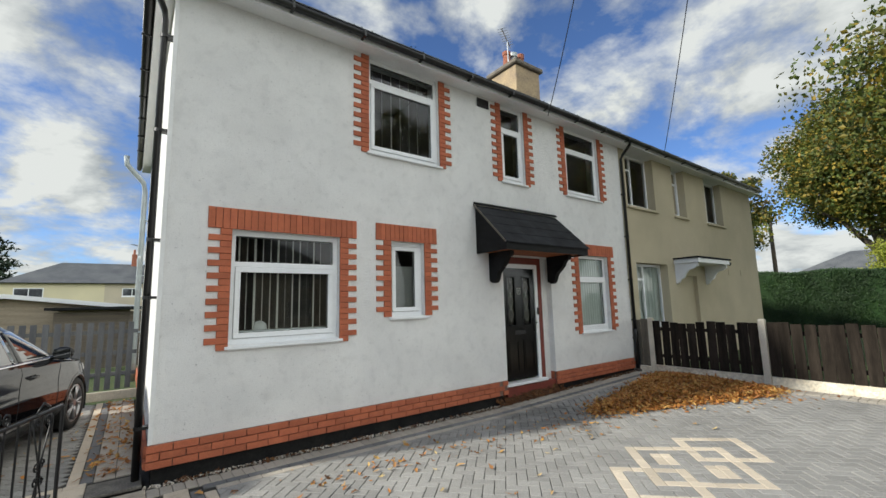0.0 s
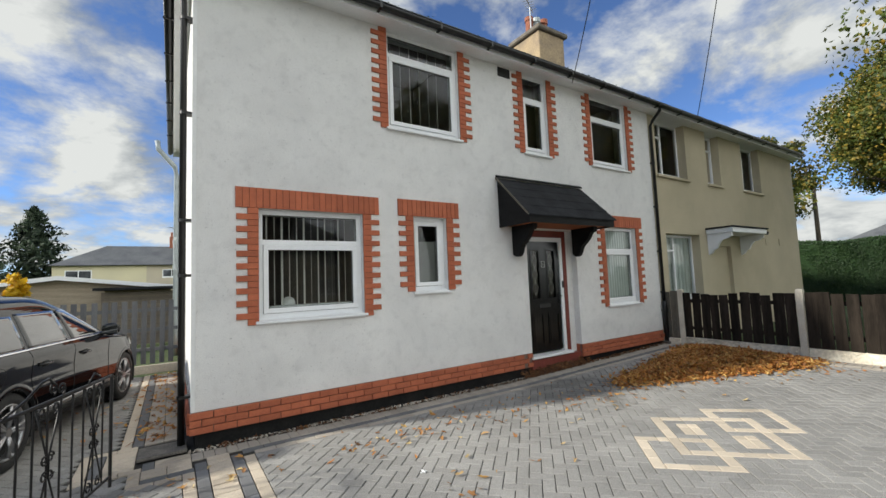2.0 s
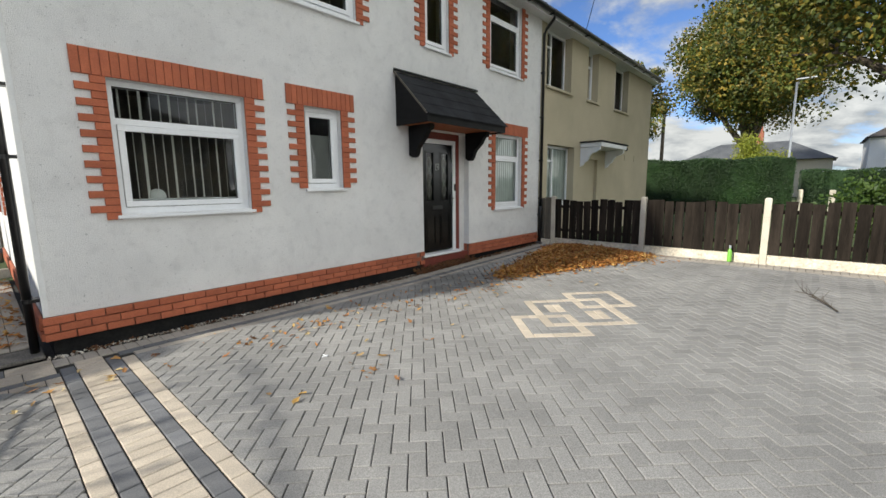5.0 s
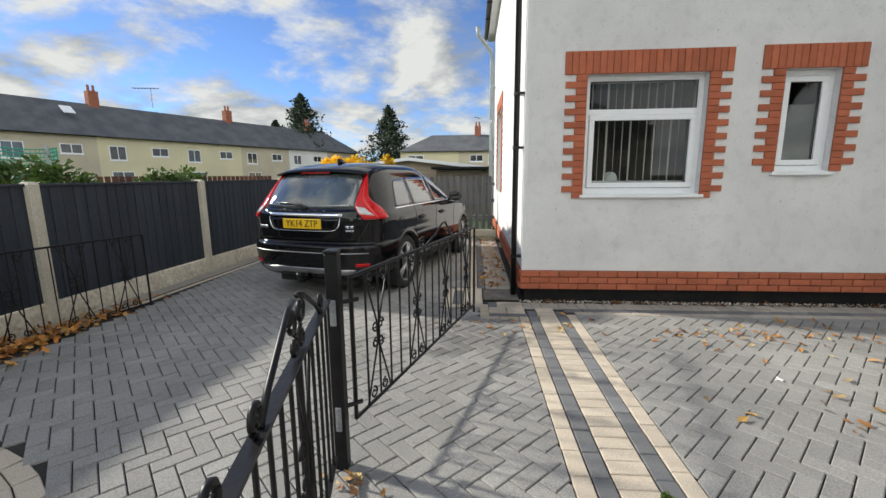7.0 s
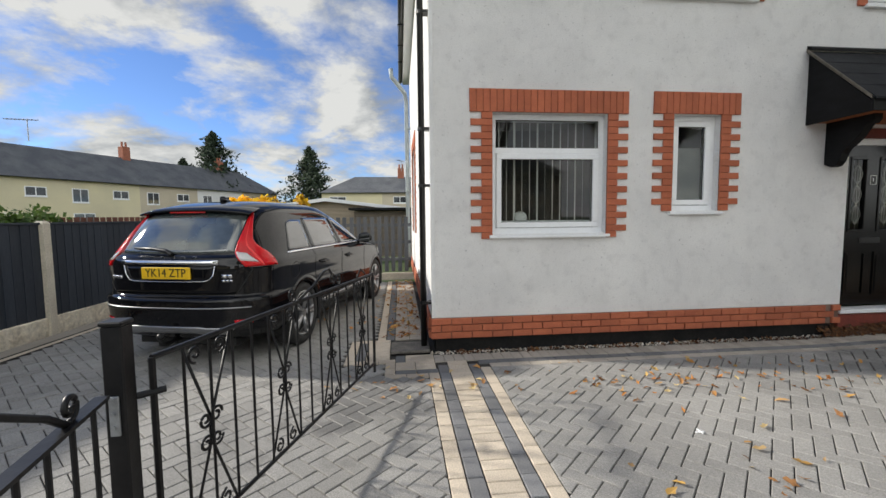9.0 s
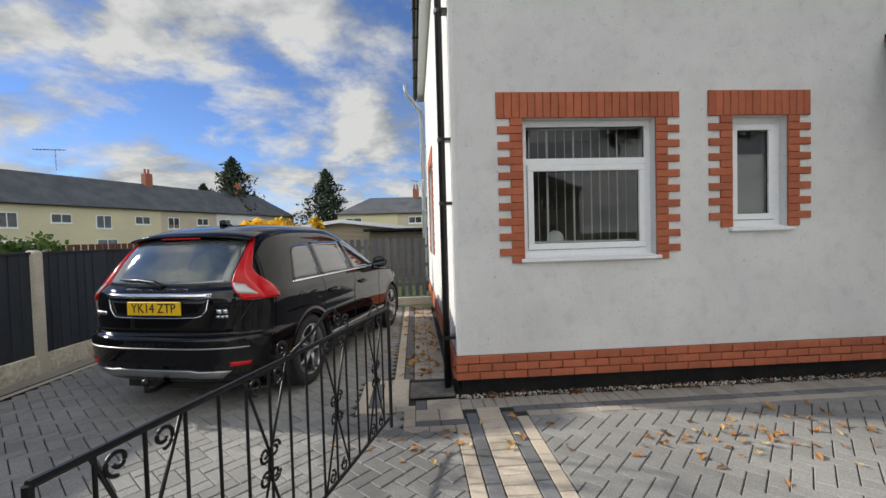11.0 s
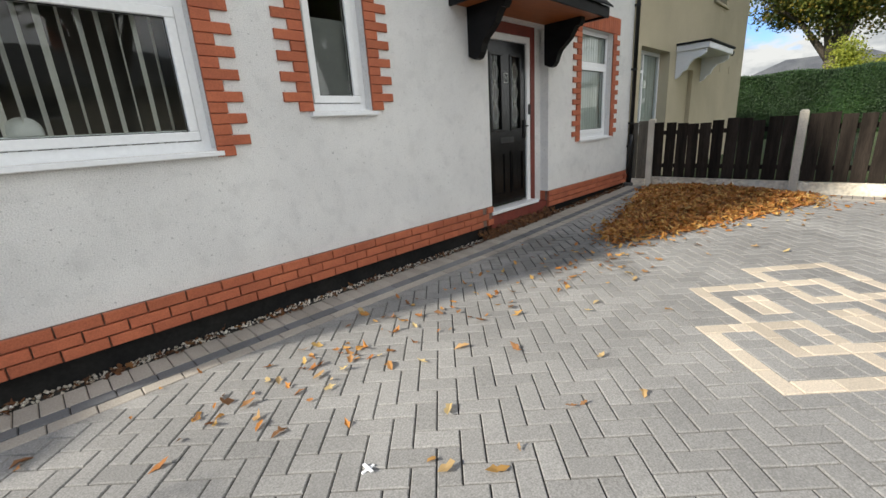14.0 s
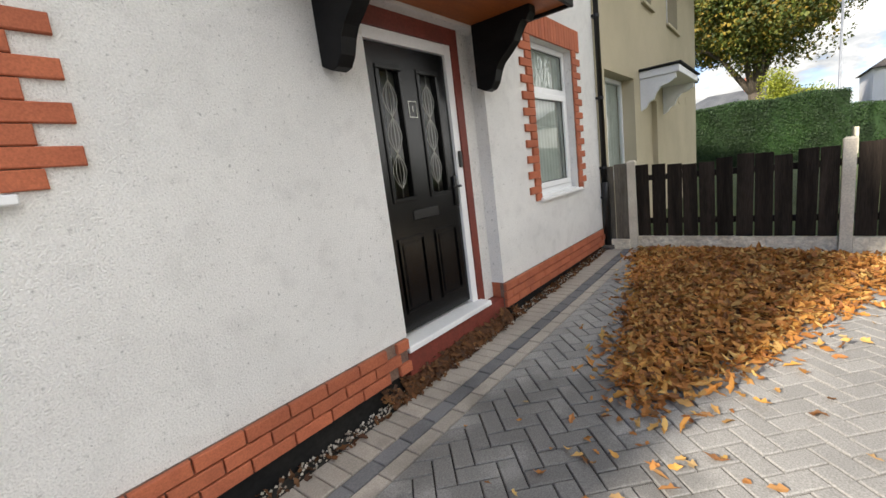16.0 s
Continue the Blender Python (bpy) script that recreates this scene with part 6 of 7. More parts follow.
DARKGLASS = M("dark_car_glass", (0.010, 0.012, 0.012), (0.014, 0.016, 0.016), 0.03, 2, 20, 0.1, 0.0, coat=1.0)
DARKGLASS.node_tree.nodes["Principled BSDF"].inputs["Coat IOR"].default_value = 1.55
# grey base and strong coat stand in for light through and off the glass
REARGLASS = M("rear_glass_painted_sheen", (0.09, 0.105, 0.10), (0.05, 0.06, 0.06), 0.03, 3, 20, 0.1, 0.0, coat=1.0)
REARGLASS.node_tree.nodes["Principled BSDF"].inputs["Coat IOR"].default_value = 2.1
GLASS_Z0, GLASS_Z1 = 1.118, 1.475


def side_window(name, lo0, lo1, hi0, hi1, z0=GLASS_Z0, z1=GLASS_Z1):
    """Flank glass from lo0 to lo1 along its foot and hi0 to hi1 along its head."""
    for s in (-1, 1):
        patch(name, lambda u, v, o: on_side(s, (lo0 + (lo1 - lo0) * u) * (1 - v) + (hi0 + (hi1 - hi0) * u) * v, z0 + (z1 - z0) * v - 0.05 * (v * (1 - u) ** 6 if name == "quarter_window" else 0), o), 10, 8, DARKGLASS, 0.005, "dark tinted side glass")


side_window("quarter_window", -0.28, 0.25, -0.10, 0.27, z1=1.455)
side_window("rear_door_window", 0.31, 1.10, 0.33, 1.06)
side_window("front_door_window", 1.18, 2.08, 1.14, 1.52)


def lamp_in(z):
    return float(np.interp(z, (1.0, 1.08, 1.15, 1.22, 1.35, 1.48, 1.57), (0.785, 0.735, 0.715, 0.73, 0.775, 0.815, 0.84)))


def lamp_out(z):
    return float(np.interp(z, (0.985, 1.03, 1.08, 1.13, 1.17, 1.21, 1.27, 1.45, 1.57), (0.37, 0.37, 0.355, 0.31, 0.25, 0.20, 0.170, 0.170, 0.17)))


patch("rear_screen", lambda u, v, o: on_rear((2 * u - 1) * (lamp_in(1.135 + 0.40 * v) - 0.012) * shell_at(1.135 + 0.40 * v)[0], 1.135 + 0.40 * v + 0.012 * (1 - v) * (2 * u - 1) ** 2, o), 18, 12, REARGLASS, 0.004, "reflective rear screen")
patch("windscreen", lambda u, v, o: Vector(((2 * u - 1) * 0.86 * shell_at(1.14 + 0.40 * v)[0], shell_at(1.14 + 0.40 * v)[2] - (shell_at(1.14 + 0.40 * v)[2] - shell_at(1.14 + 0.40 * v)[4]) * (1 - max(0.0, 1 - (0.86 * abs(2 * u - 1)) ** NF) ** (1 / NF)) + o, 1.14 + 0.40 * v)), 14, 8, DARKGLASS, 0.006)
for s in (-1, 1):
    def lamp_pt(u, z, off):
        _, yr, _, ya, _ = shell_at(z)
        a0 = math.asin(lamp_in(z) ** (NR / 2))
        a1 = math.acos(max(0.0, (ya - yr - lamp_out(z)) / (ya - yr)) ** (NR / 2))
        return on_corner(s, a0 + (a1 - a0) * u, z, off)

    tail = patch("tail_lamp", lambda u, v, o: lamp_pt(u, 1.005 + 0.565 * v, o), 10, 24, REDLENS, 0.010, "tall red tail lamp curving into the shoulder")
    patch("indicator_lens", lambda u, v, o: lamp_pt(0.03 + (0.42 - 0.14 * v) * u, 1.065 + 0.085 * v - 0.018 * u, max(o, 0.0)), 6, 4, CLEARLENS, 0.015, "clear indicator lens", tail)
    patch("lens_band", lambda u, v, o: lamp_pt(0.38 + 0.09 * u + 0.10 * (1 - v), 1.01 + 0.52 * v, max(o, 0.0)), 2, 16, LAMPGLOW, 0.013, "brighter red light guide", tail)
    patch("reflector", lambda u, v, o: on_corner(s, 0.62 + 0.28 * u, 0.455 + 0.04 * v, o), 5, 2, REDLENS, 0.006, "red bumper reflector")

# spoiler with the high brake light
bm = bmesh.new()
loft(bm, [[(w * u, y + 0.11 * abs(u) ** 3, z - 0.045 * abs(u) ** 3) for u in np.linspace(-1, 1, 17)] for y, z, w in ((-0.26, 1.650, 0.55), (-0.42, 1.632, 0.60), (-0.56, 1.602, 0.64), (-0.665, 1.572, 0.645), (-0.672, 1.560, 0.64), (-0.65, 1.552, 0.635), (-0.50, 1.548, 0.62))])
part("spoiler", bm, CARP, car, "", True)
bm = bbox(-0.20, 0.20, -0.655, -0.635, 1.535, 1.550, 0.004)
part("brake_light", bm, REDLENS, car)
bm = bmesh.new()
prism(bm, [(-0.12, 1.66), (0.08, 1.675), (-0.06, 1.735), (-0.12, 1.73)], "x", -0.018, 0.018)
bmesh.ops.bevel(bm, geom=bm.edges[:], offset=0.008, segments=2, affect="EDGES")
part("aerial_fin", bm, CARP, car, "", True)
# tailgate
patch("tailgate", lambda u, v, o: on_rear((2 * u - 1) * (0.66 + 0.08 * min(1.0, v * 1.6)), 0.745 + 0.375 * v, o), 20, 10, CARP, 0.007)
patch("plate_recess", lambda u, v, o: on_rear((2 * u - 1) * (0.43 + 0.07 * v), 0.872 + 0.15 * v, max(o, 0.005)), 16, 4, CARP, 0.0085)
patch("chrome_strip", lambda u, v, o: on_rear((2 * u - 1) * 0.515, 1.036 + 0.034 * v, max(o, 0.0)), 16, 3, CHROME, 0.026, "chrome strip above the plate")
bm = bmesh.new()
tube(bm, [on_rear(x, z, 0.011) for x, z in ((-0.49, 1.02), (-0.47, 0.93), (-0.43, 0.88), (-0.37, 0.868), (-0.18, 0.865), (0, 0.865), (0.18, 0.865), (0.37, 0.868), (0.43, 0.88), (0.47, 0.93), (0.49, 1.02))], 0.006, 6)
part("plate_recess_trim", bm, CHROME, car, "thin chrome recess trim", True)
bm = bbox(-0.262, 0.262, -0.980, -0.966, 0.895, 1.010, 0.004)
plate = part("number_plate", bm, PLATEY, car, "yellow rear number plate")
letters("YK14 ZTP", 0.108, INK, plate, "plate_lettering", pose(0, -0.9815, 0.953, 90) @ Matrix.Diagonal((0.94, 1.06, 1, 1)), "black plate lettering")
for x in (-0.28, -0.168, -0.056, 0.056, 0.168, 0.28):
    bm = bbox(x - 0.020, x + 0.020, -0.905, -0.899, 1.092, 1.112, 0.002)
    for v in bm.verts:
        v.co.y += on_rear(x, 1.10, 0.012).y + 0.902
    part("badge", bm, CHROME, car)
for x0, x1, z0, h in ((-0.70, -0.53, 0.885, 0.032), (0.55, 0.645, 0.90, 0.034), (0.55, 0.645, 0.862, 0.020)):
    n_ = 4 if x0 < 0 else 2 if h > 0.03 else 3
    for q in range(n_):
        a_, b_ = x0 + (x1 - x0) * q / n_, x0 + (x1 - x0) * (q + 0.82) / n_
        patch("badge", lambda u, v, o: on_rear(a_ + (b_ - a_) * u, z0 + h * v, max(o, 0.0)), 2, 2, CHROME, 0.011)
bm = bmesh.new()
tube(bm, [on_rear(x, z, 0.022) for x, z in ((-0.42, 1.185), (-0.20, 1.178), (-0.04, 1.16), (0.04, 1.125))], [0.008, 0.015, 0.020, 0.022], 8)
part("rear_wiper", bm, BLACKP, car, "", True)
# seams of the tailgate and doors
bm = bmesh.new()
tube(bm, [on_rear(x, z, 0.001) for x, z in [(-0.80, 0.985), (-0.755, 0.90), (-0.69, 0.78), (-0.64, 0.738)] + [(x, 0.736) for x in np.linspace(-0.56, 0.56, 9)] + [(0.64, 0.738), (0.69, 0.78), (0.755, 0.90), (0.80, 0.985)]], 0.005, 5)
part("tailgate_gap", bm, RUBBER, car)
# highlight on the bumper line, put in as a silver strip
patch("bumper_strip", lambda u, v, o: on_rear((2 * u - 1) * 0.80, 0.610 + 0.012 * v, max(o, 0.0)), 20, 2, SILVER, 0.006, "thin silver line standing in for a highlight along the bumper")
patch("skid_plate", lambda u, v, o: on_rear((2 * u - 1) * (0.56 + 0.10 * v), 0.355 + 0.075 * v - 0.012 * (abs(2 * u - 1) > 0.6), max(o, 0.0)), 20, 4, SILVER, 0.012, "silver skid plate")
bm = bmesh.new()
tube(bm, [(-0.02, -0.80, 0.27), (-0.02, -1.0, 0.26), (-0.02, -1.06, 0.28), (-0.02, -1.06, 0.33)], 0.022, 8)
bmesh.ops.create_uvsphere(bm, u_segments=12, v_segments=8, radius=0.035, matrix=Matrix.Translation((-0.02, -1.06, 0.35)))
part("tow_ball", bm, IRON, car, "", True)
for s in (-1, 1):
    patch("waist_trim", lambda u, v, o: on_side(s, -0.30 + 2.38 * u, 1.096 + 0.017 * v, max(o, 0.0)), 30, 2, CHROME, 0.008, "chrome waist trim")
    patch("sill_trim", lambda u, v, o: on_side(s, 0.46 + 1.85 * u, 0.395 + 0.05 * v, max(o, 0.0)), 16, 3, SILVER, 0.012, "satin sill trim")
    patch("sill_panel", lambda u, v, o: on_side(s, 0.46 + 1.85 * u, 0.27 + 0.12 * v, max(o, 0.0)), 16, 3, RUBBER, 0.008, "matt black lower sill")
    for y0, y1 in ((0.40, 0.28), (1.14, 1.14), (2.12, 2.10)):
        bm = bmesh.new()
        tube(bm, [on_side(s, y0 + (y1 - y0) * min(1.0, q / 7) ** 0.6, 0.45 + 0.64 * q / 12, 0.0005) for q in range(13)], 0.0038, 5)
        part("door_gap", bm, RUBBER, car)
    for y in (0.42, 1.30):
        bm = bmesh.new()
        p = on_side(s, y, 0.925)
        tube(bm, [(p.x - s * 0.006, y - 0.02, 0.925), (p.x + s * 0.030, y + 0.02, 0.928), (p.x + s * 0.032, y + 0.16, 0.926), (p.x - s * 0.004, y + 0.20, 0.924)], 0.014, 8)
        part("door_handle", bm, CARP, car, "", True)
        patch("handle_cup", lambda u, v, o: on_side(s, y + 0.03 + 0.12 * u, 0.895 + 0.06 * v, max(o, 0.0)), 4, 3, RUBBER, 0.002)
    bm = bmesh.new()
    bmesh.ops.create_uvsphere(bm, u_segments=16, v_segments=10, radius=1.0)
    for v in bm.verts:
        c = v.co.copy()
        v.co = Vector((s * 1.015 + 0.115 * c.x, 1.96 + (0.10 if c.y > 0 else 0.03) * c.y, 1.15 + 0.085 * c.z))
    cyl(bm, (s * 0.86, 1.96, 1.09), (s * 0.97, 1.96, 1.11), 0.03, 0.025, 8)
    mirror = part("door_mirror", bm, CARP, car, "", True)
    bm = bbox(s * 1.015 - 0.09, s * 1.015 + 0.09, 1.924, 1.932, 1.09, 1.21, 0.003)
    part("mirror_glass", bm, DARKGLASS, mirror)
    if s == 1:
        bm = bmesh.new()
        tube(bm, [on_side(1, -0.22 + 0.092 * math.cos(2 * math.pi * k / 24), 0.90 + 0.092 * math.sin(2 * math.pi * k / 24), 0.0) for k in range(25)], 0.0032, 5)
        part("fuel_flap", bm, RUBBER, car)
    patch("headlamp", lambda u, v, o: on_side(s, 2.98 + 0.40 * u, 0.80 + 0.10 * v * (1 - 0.4 * u) + 0.02 * (1 - u), o), 8, 4, CLEARLENS, 0.008)


def lathe(bm, prof, n=28):
    loft(bm, [[(x, r * math.cos(2 * math.pi * k / n), r * math.sin(2 * math.pi * k / n)) for k in range(n)] for x, r in prof], close=True)


def wheel(s, y):
    wob = part("wheel", (lambda b: (lathe(b, [(-0.10 * s, 0.30), (-0.11 * s, 0.345), (-0.08 * s, 0.365), (0.08 * s, 0.365), (0.11 * s, 0.345), (0.112 * s, 0.27), (0.09 * s, 0.255)]), b)[1])(bmesh.new()), RUBBER, car, "", True)
    wob.matrix_basis = pose(s * 0.805, y, 0.365)
    bm = bmesh.new()
    lathe(bm, [(0.105 * s, 0.262), (0.112 * s, 0.25), (0.09 * s, 0.238), (0.02 * s, 0.232)])
    part("rim", bm, SILVER, wob, "silver alloy rim", True)
    bm = bmesh.new()
    lathe(bm, [(0.03 * s, 0.24), (0.03 * s, 0.02)])
    part("brake_disc", bm, RUBBER, wob)
    for k in range(5):
        for d in (-0.16, 0.16):
            a = 2 * math.pi * k / 5 + d
            a2 = 2 * math.pi * k / 5 + d * 0.55
            bm = bmesh.new()
            tube(bm, [(0.092 * s, 0.05 * math.cos(a2), 0.05 * math.sin(a2)), (0.10 * s, 0.15 * math.cos(a2 * 0.5 + a * 0.5), 0.15 * math.sin(a2 * 0.5 + a * 0.5)), (0.098 * s, 0.245 * math.cos(a), 0.245 * math.sin(a))], [0.022, 0.016, 0.018], 6)
            part("spoke", bm, SILVER, wob, "", True)
    bm = bmesh.new()
    cyl(bm, (0.06 * s, 0, 0), (0.112 * s, 0, 0), 0.055, 0.045, 16)
    part("hub_cap", bm, SILVER, wob)
    # arch lip and the dark well behind it
    bm = bmesh.new()
    arc = np.linspace(-0.22, math.pi + 0.22, 30)
    loft(bm, [[tuple(on_side(s, y + r * math.cos(a), HUBZ + r * math.sin(a), o)) for a in arc] for r, o in ((0.385, -0.04), (0.385, -0.002), (0.40, 0.005), (0.44, 0.003), (0.455, -0.006))])
    part("wheel_arch", bm, CARP, car, "", True)
    bm = bmesh.new()
    loft(bm, [[(s * x, y + r * math.cos(a), HUBZ + r * math.sin(a)) for a in np.linspace(-0.4, math.pi + 0.4, 24)] for x, r in ((0.92, 0.405), (0.56, 0.40), (0.555, 0.05))])
    part("arch_liner", bm, RUBBER, car)


for s in (-1, 1):
    for y in (0.0, 2.774):
        wheel(s, y)


# ---- loose leaves, gravel, litter ----
def scatter(n, seed, pick):
    rng = np.random.default_rng(seed)
    out = []
    while len(out) < n:
        p = pick(rng)
        if p:
            out.append(p)
    return np.array(out)


HEAP = [(5.45, 3.65), (6.2, 3.2), (7.3, 2.75), (8.2, 2.3), (8.75, 2.35), (8.9, 3.2), (8.95, 4.5), (8.0, 4.3), (7.0, 4.1), (6.1, 3.95), (5.7, 3.88)]


def heap_edge(x, y):
    """Distance inside the heap's outline, negative outside."""
    inside, near = False, 9.0
    for (xa, ya), (xb, yb) in zip(HEAP, HEAP[1:] + HEAP[:1]):
        if (ya > y) != (yb > y) and x < xa + (y - ya) * (xb - xa) / (yb - ya):
            inside = not inside
        t = max(0.0, min(1.0, ((x - xa) * (xb - xa) + (y - ya) * (yb - ya)) / ((xb - xa) ** 2 + (yb - ya) ** 2)))
        near = min(near, math.hypot(x - xa - t * (xb - xa), y - ya - t * (yb - ya)))
    return near if inside else -near


def heap_height(x, y):
    d = heap_edge(x, y)
    return max(0.0, min(0.12, 0.24 * d)) + 0.025 * noise.noise((x * 2.3, y * 2.3, 0.0)) * min(1.0, max(0.0, d) * 4)


bm = bmesh.new()
gx = [5.3 + 0.1 * k for k in range(38)]
gy = [2.0 + 0.1 * k for k in range(28)]
loft(bm, [[(x, y, gz(x) - 0.02 + (heap_height(x, y) if heap_edge(x, y) > 0.06 else -0.03)) for x in gx] for y in gy])
MOULD = M("matted_leaf_litter", (0.085, 0.034, 0.012), (0.14, 0.055, 0.016), 0.9, 14, 60, 0.5, 1.0, 0.03)
tagged(part("leaf_litter", bm, MOULD), "matted brown leaf litter under the heap", "leaves", kind="stuff")


def heap_pick(rng):
    x, y = rng.uniform(5.2, 9.0), rng.uniform(1.9, 4.7)
    d = heap_edge(x, y)
    if d < 0 and rng.uniform() > math.exp(d * 16):
        return None
    return (x, y, gz(x) + heap_height(x, y) + rng.uniform(0.0, 0.03) + 0.004)


pile = scatter(9500, 71, heap_pick)
nz = np.random.default_rng(72).normal(0, 0.45, (9500, 3)) + (0, 0, 1)
tagged(new("leaf_pile", lobed_leaves("leaf_pile", pile, nz, 0.0391, LEAFF, 73)), "swept heap of brown and orange autumn leaves", "leaves", kind="stuff")


def loose(rng):
    c = [(1.8, 3.9, 0.35), (2.6, 4.0, 0.5), (4.6, 3.6, 0.6), (3.0, 3.1, 0.9), (0.3, 4.2, 0.3), (-0.35, 4.2, 0.25), (6.0, 3.2, 0.6), (1.62, 2.75, 0.35), (4.3, 3.3, 0.45), (7.4, 2.3, 0.5)][rng.integers(0, 10)]
    x, y = rng.normal(c[0], c[2]), rng.normal(c[1], c[2] * 0.5)
    if y > 4.85 or y < -1 or x < -1.0 or x > 8.9:
        return None
    return (x, y, gz(x) + 0.012)


pts = scatter(150, 75, loose)
nz = np.random.default_rng(76).normal(0, 0.25, (150, 3)) + (0, 0, 1)
tagged(new("fallen_leaves", lobed_leaves("fallen_leaves", pts, nz, 0.0370, LEAFB, 77)), "scattered yellow and brown leaves on the paving", "leaves", kind="stuff")


def brown_loose(rng):
    c = [(1.7, 4.0, 0.5), (2.4, 4.1, 0.5), (3.4, 4.0, 0.6), (4.9, 3.7, 0.5), (5.3, 3.5, 0.4), (8.5, 2.0, 0.5)][rng.integers(0, 6)]
    x, y = rng.normal(c[0], c[2]), rng.normal(c[1], c[2] * 0.4)
    return None if y > 4.9 or x < 0.3 or x > 8.9 else (x, y, gz(x) + 0.010)


pts = scatter(170, 78, brown_loose)
nz = np.random.default_rng(79).normal(0, 0.3, (170, 3)) + (0, 0, 1)
tagged(new("fallen_leaves", lobed_leaves("fallen_leaves", pts, nz, 0.0322, LEAFF, 80)), "small curled brown leaves scattered before the wall", "leaves", kind="stuff")


def fence_leaf(rng):
    return (rng.normal(-4.5, 0.12), rng.normal(3.4, 0.5), 0.10 + rng.uniform(0, 0.06))


pts = scatter(420, 84, fence_leaf)
nz = np.random.default_rng(92).normal(0, 0.4, (420, 3)) + (0, 0, 1)
tagged(new("fallen_leaves", lobed_leaves("fallen_leaves", pts, nz, 0.0403, LEAFF, 93)), "drift of brown leaves under the open gate", "leaves", kind="stuff")


def side_leaf(rng):
    if rng.uniform() < 0.45:
        x, y = rng.uniform(-0.35, 0.05), rng.uniform(5.6, 10.2)
    elif rng.uniform() < 0.5:
        x, y = rng.normal(-4.5, 0.15), rng.uniform(1.8, 5.0)
    else:
        x, y = rng.normal(-0.5, 0.4), rng.uniform(5.5, 9.5)
    if x > 0.06:
        return None
    return (x, y, 0.105)


pts = scatter(420, 81, side_leaf)
nz = np.random.default_rng(82).normal(0, 0.3, (420, 3)) + (0, 0, 1)
tagged(new("fallen_leaves", lobed_leaves("fallen_leaves", pts, nz, 0.0391, LEAFF, 83)), "brown leaves gathered along the wall and fence foot", "leaves", kind="stuff")


def wall_leaf(rng):
    x = rng.uniform(4.8, 9.0) if rng.uniform() < 0.75 else rng.uniform(0.2, 4.8)
    return (x, rng.uniform(4.9, 5.03), gz(x) + 0.01)


pts = scatter(800, 85, wall_leaf)
nz = np.random.default_rng(86).normal(0, 0.4, (800, 3)) + (0, 0, 1)
tagged(new("fallen_leaves", lobed_leaves("fallen_leaves", pts, nz, 0.0285, LEAFD, 87)), "small brown leaves caught along the wall base", "leaves", kind="stuff")


bm = bmesh.new()
loft(bm, [[(x, 4.93, gz(x) - 0.01), (x, 4.97, gz(x) + 0.05 + 0.02 * math.sin(x * 9)), (x, 5.012, gz(x) + 0.10 + 0.02 * math.sin(x * 7))] for x in [4.9 + 0.1 * k for k in range(15)]])
tagged(part("leaf_litter", bm, MOULD), "brown leaf litter drifted against the door step", "leaves", kind="stuff")


def step_leaf(rng):
    x, v = rng.uniform(4.7, 6.4), rng.uniform(0, 1)
    return (x, 4.92 + 0.085 * v, gz(x) + 0.012 + 0.105 * v + rng.uniform(0, 0.012))


pts = scatter(230, 94, step_leaf)
nz = np.random.default_rng(95).normal(0, 0.4, (230, 3)) + (0, -0.5, 1)
tagged(new("fallen_leaves", lobed_leaves("fallen_leaves", pts, nz, 0.0285, LEAFD, 96)), "brown leaves drifted against the door step", "leaves", kind="stuff")


def rail_leaf(rng):
    return (rng.normal(-1.08, 0.07), rng.uniform(0.9, 1.95), 0.105)


pts = scatter(90, 88, rail_leaf)
nz = np.random.default_rng(89).normal(0, 0.3, (90, 3)) + (0, 0, 1)
tagged(new("fallen_leaves", lobed_leaves("fallen_leaves", pts, nz, 0.0345, LEAFB, 90)), "yellow leaves caught under the railing", "leaves", kind="stuff")

rng = np.random.default_rng(91)
gv, gf = [], []
OCT = np.array([(1, 0, 0), (-1, 0, 0), (0, 1, 0), (0, -1, 0), (0, 0, 1), (0, 0, -1)], float)
OCF = [(0, 2, 4), (2, 1, 4), (1, 3, 4), (3, 0, 4), (2, 0, 5), (1, 2, 5), (3, 1, 5), (0, 3, 5)]
for k in range(1700):
    x = rng.uniform(0.1, 9.0)
    y = rng.uniform(4.945, 5.035)
    if 5.0 < x < 6.3:
        y -= 0.02
    r = rng.uniform(0.005, 0.012)
    o = len(gv)
    gv.extend((OCT * r * rng.uniform(0.6, 1.3, (6, 3)) + (x, y, gz(x) - 0.004 + rng.uniform(0, 0.012))).tolist())
    gf.extend([tuple(o + i for i in f) for f in OCF])
me = bpy.data.meshes.new("gravel_strip")
me.from_pydata(gv, [], gf)
me.materials.append(GRAVEL)
tagged(new("gravel_strip", me), "narrow strip of pale gravel between wall and paving", "gravel", kind="stuff")

br = thing("fallen_branch", 6.5, -0.25, gz(6.5) + 0.01, 20, "bare twiggy branch lying on the paving", "branch")
bm = bmesh.new()
tube(bm, [(-0.35, 0, 0.02), (0, 0.03, 0.06), (0.3, 0.0, 0.05), (0.6, 0.08, 0.02)], [0.010, 0.008, 0.006, 0.003], 6)
for k in range(16):
    s = -0.3 + 0.055 * k
    an = random.uniform(-2.2, 2.2)
    tube(bm, [(s, 0.02, 0.04), (s + 0.12 * math.cos(an), 0.02 + 0.14 * math.sin(an), random.uniform(0.01, 0.22))], [0.004, 0.0015], 5)
part("twigs", bm, BARK, br)
bm = bmesh.new()
box(bm, -0.03, 0.03, -0.006, 0.006, 0, 0.006)
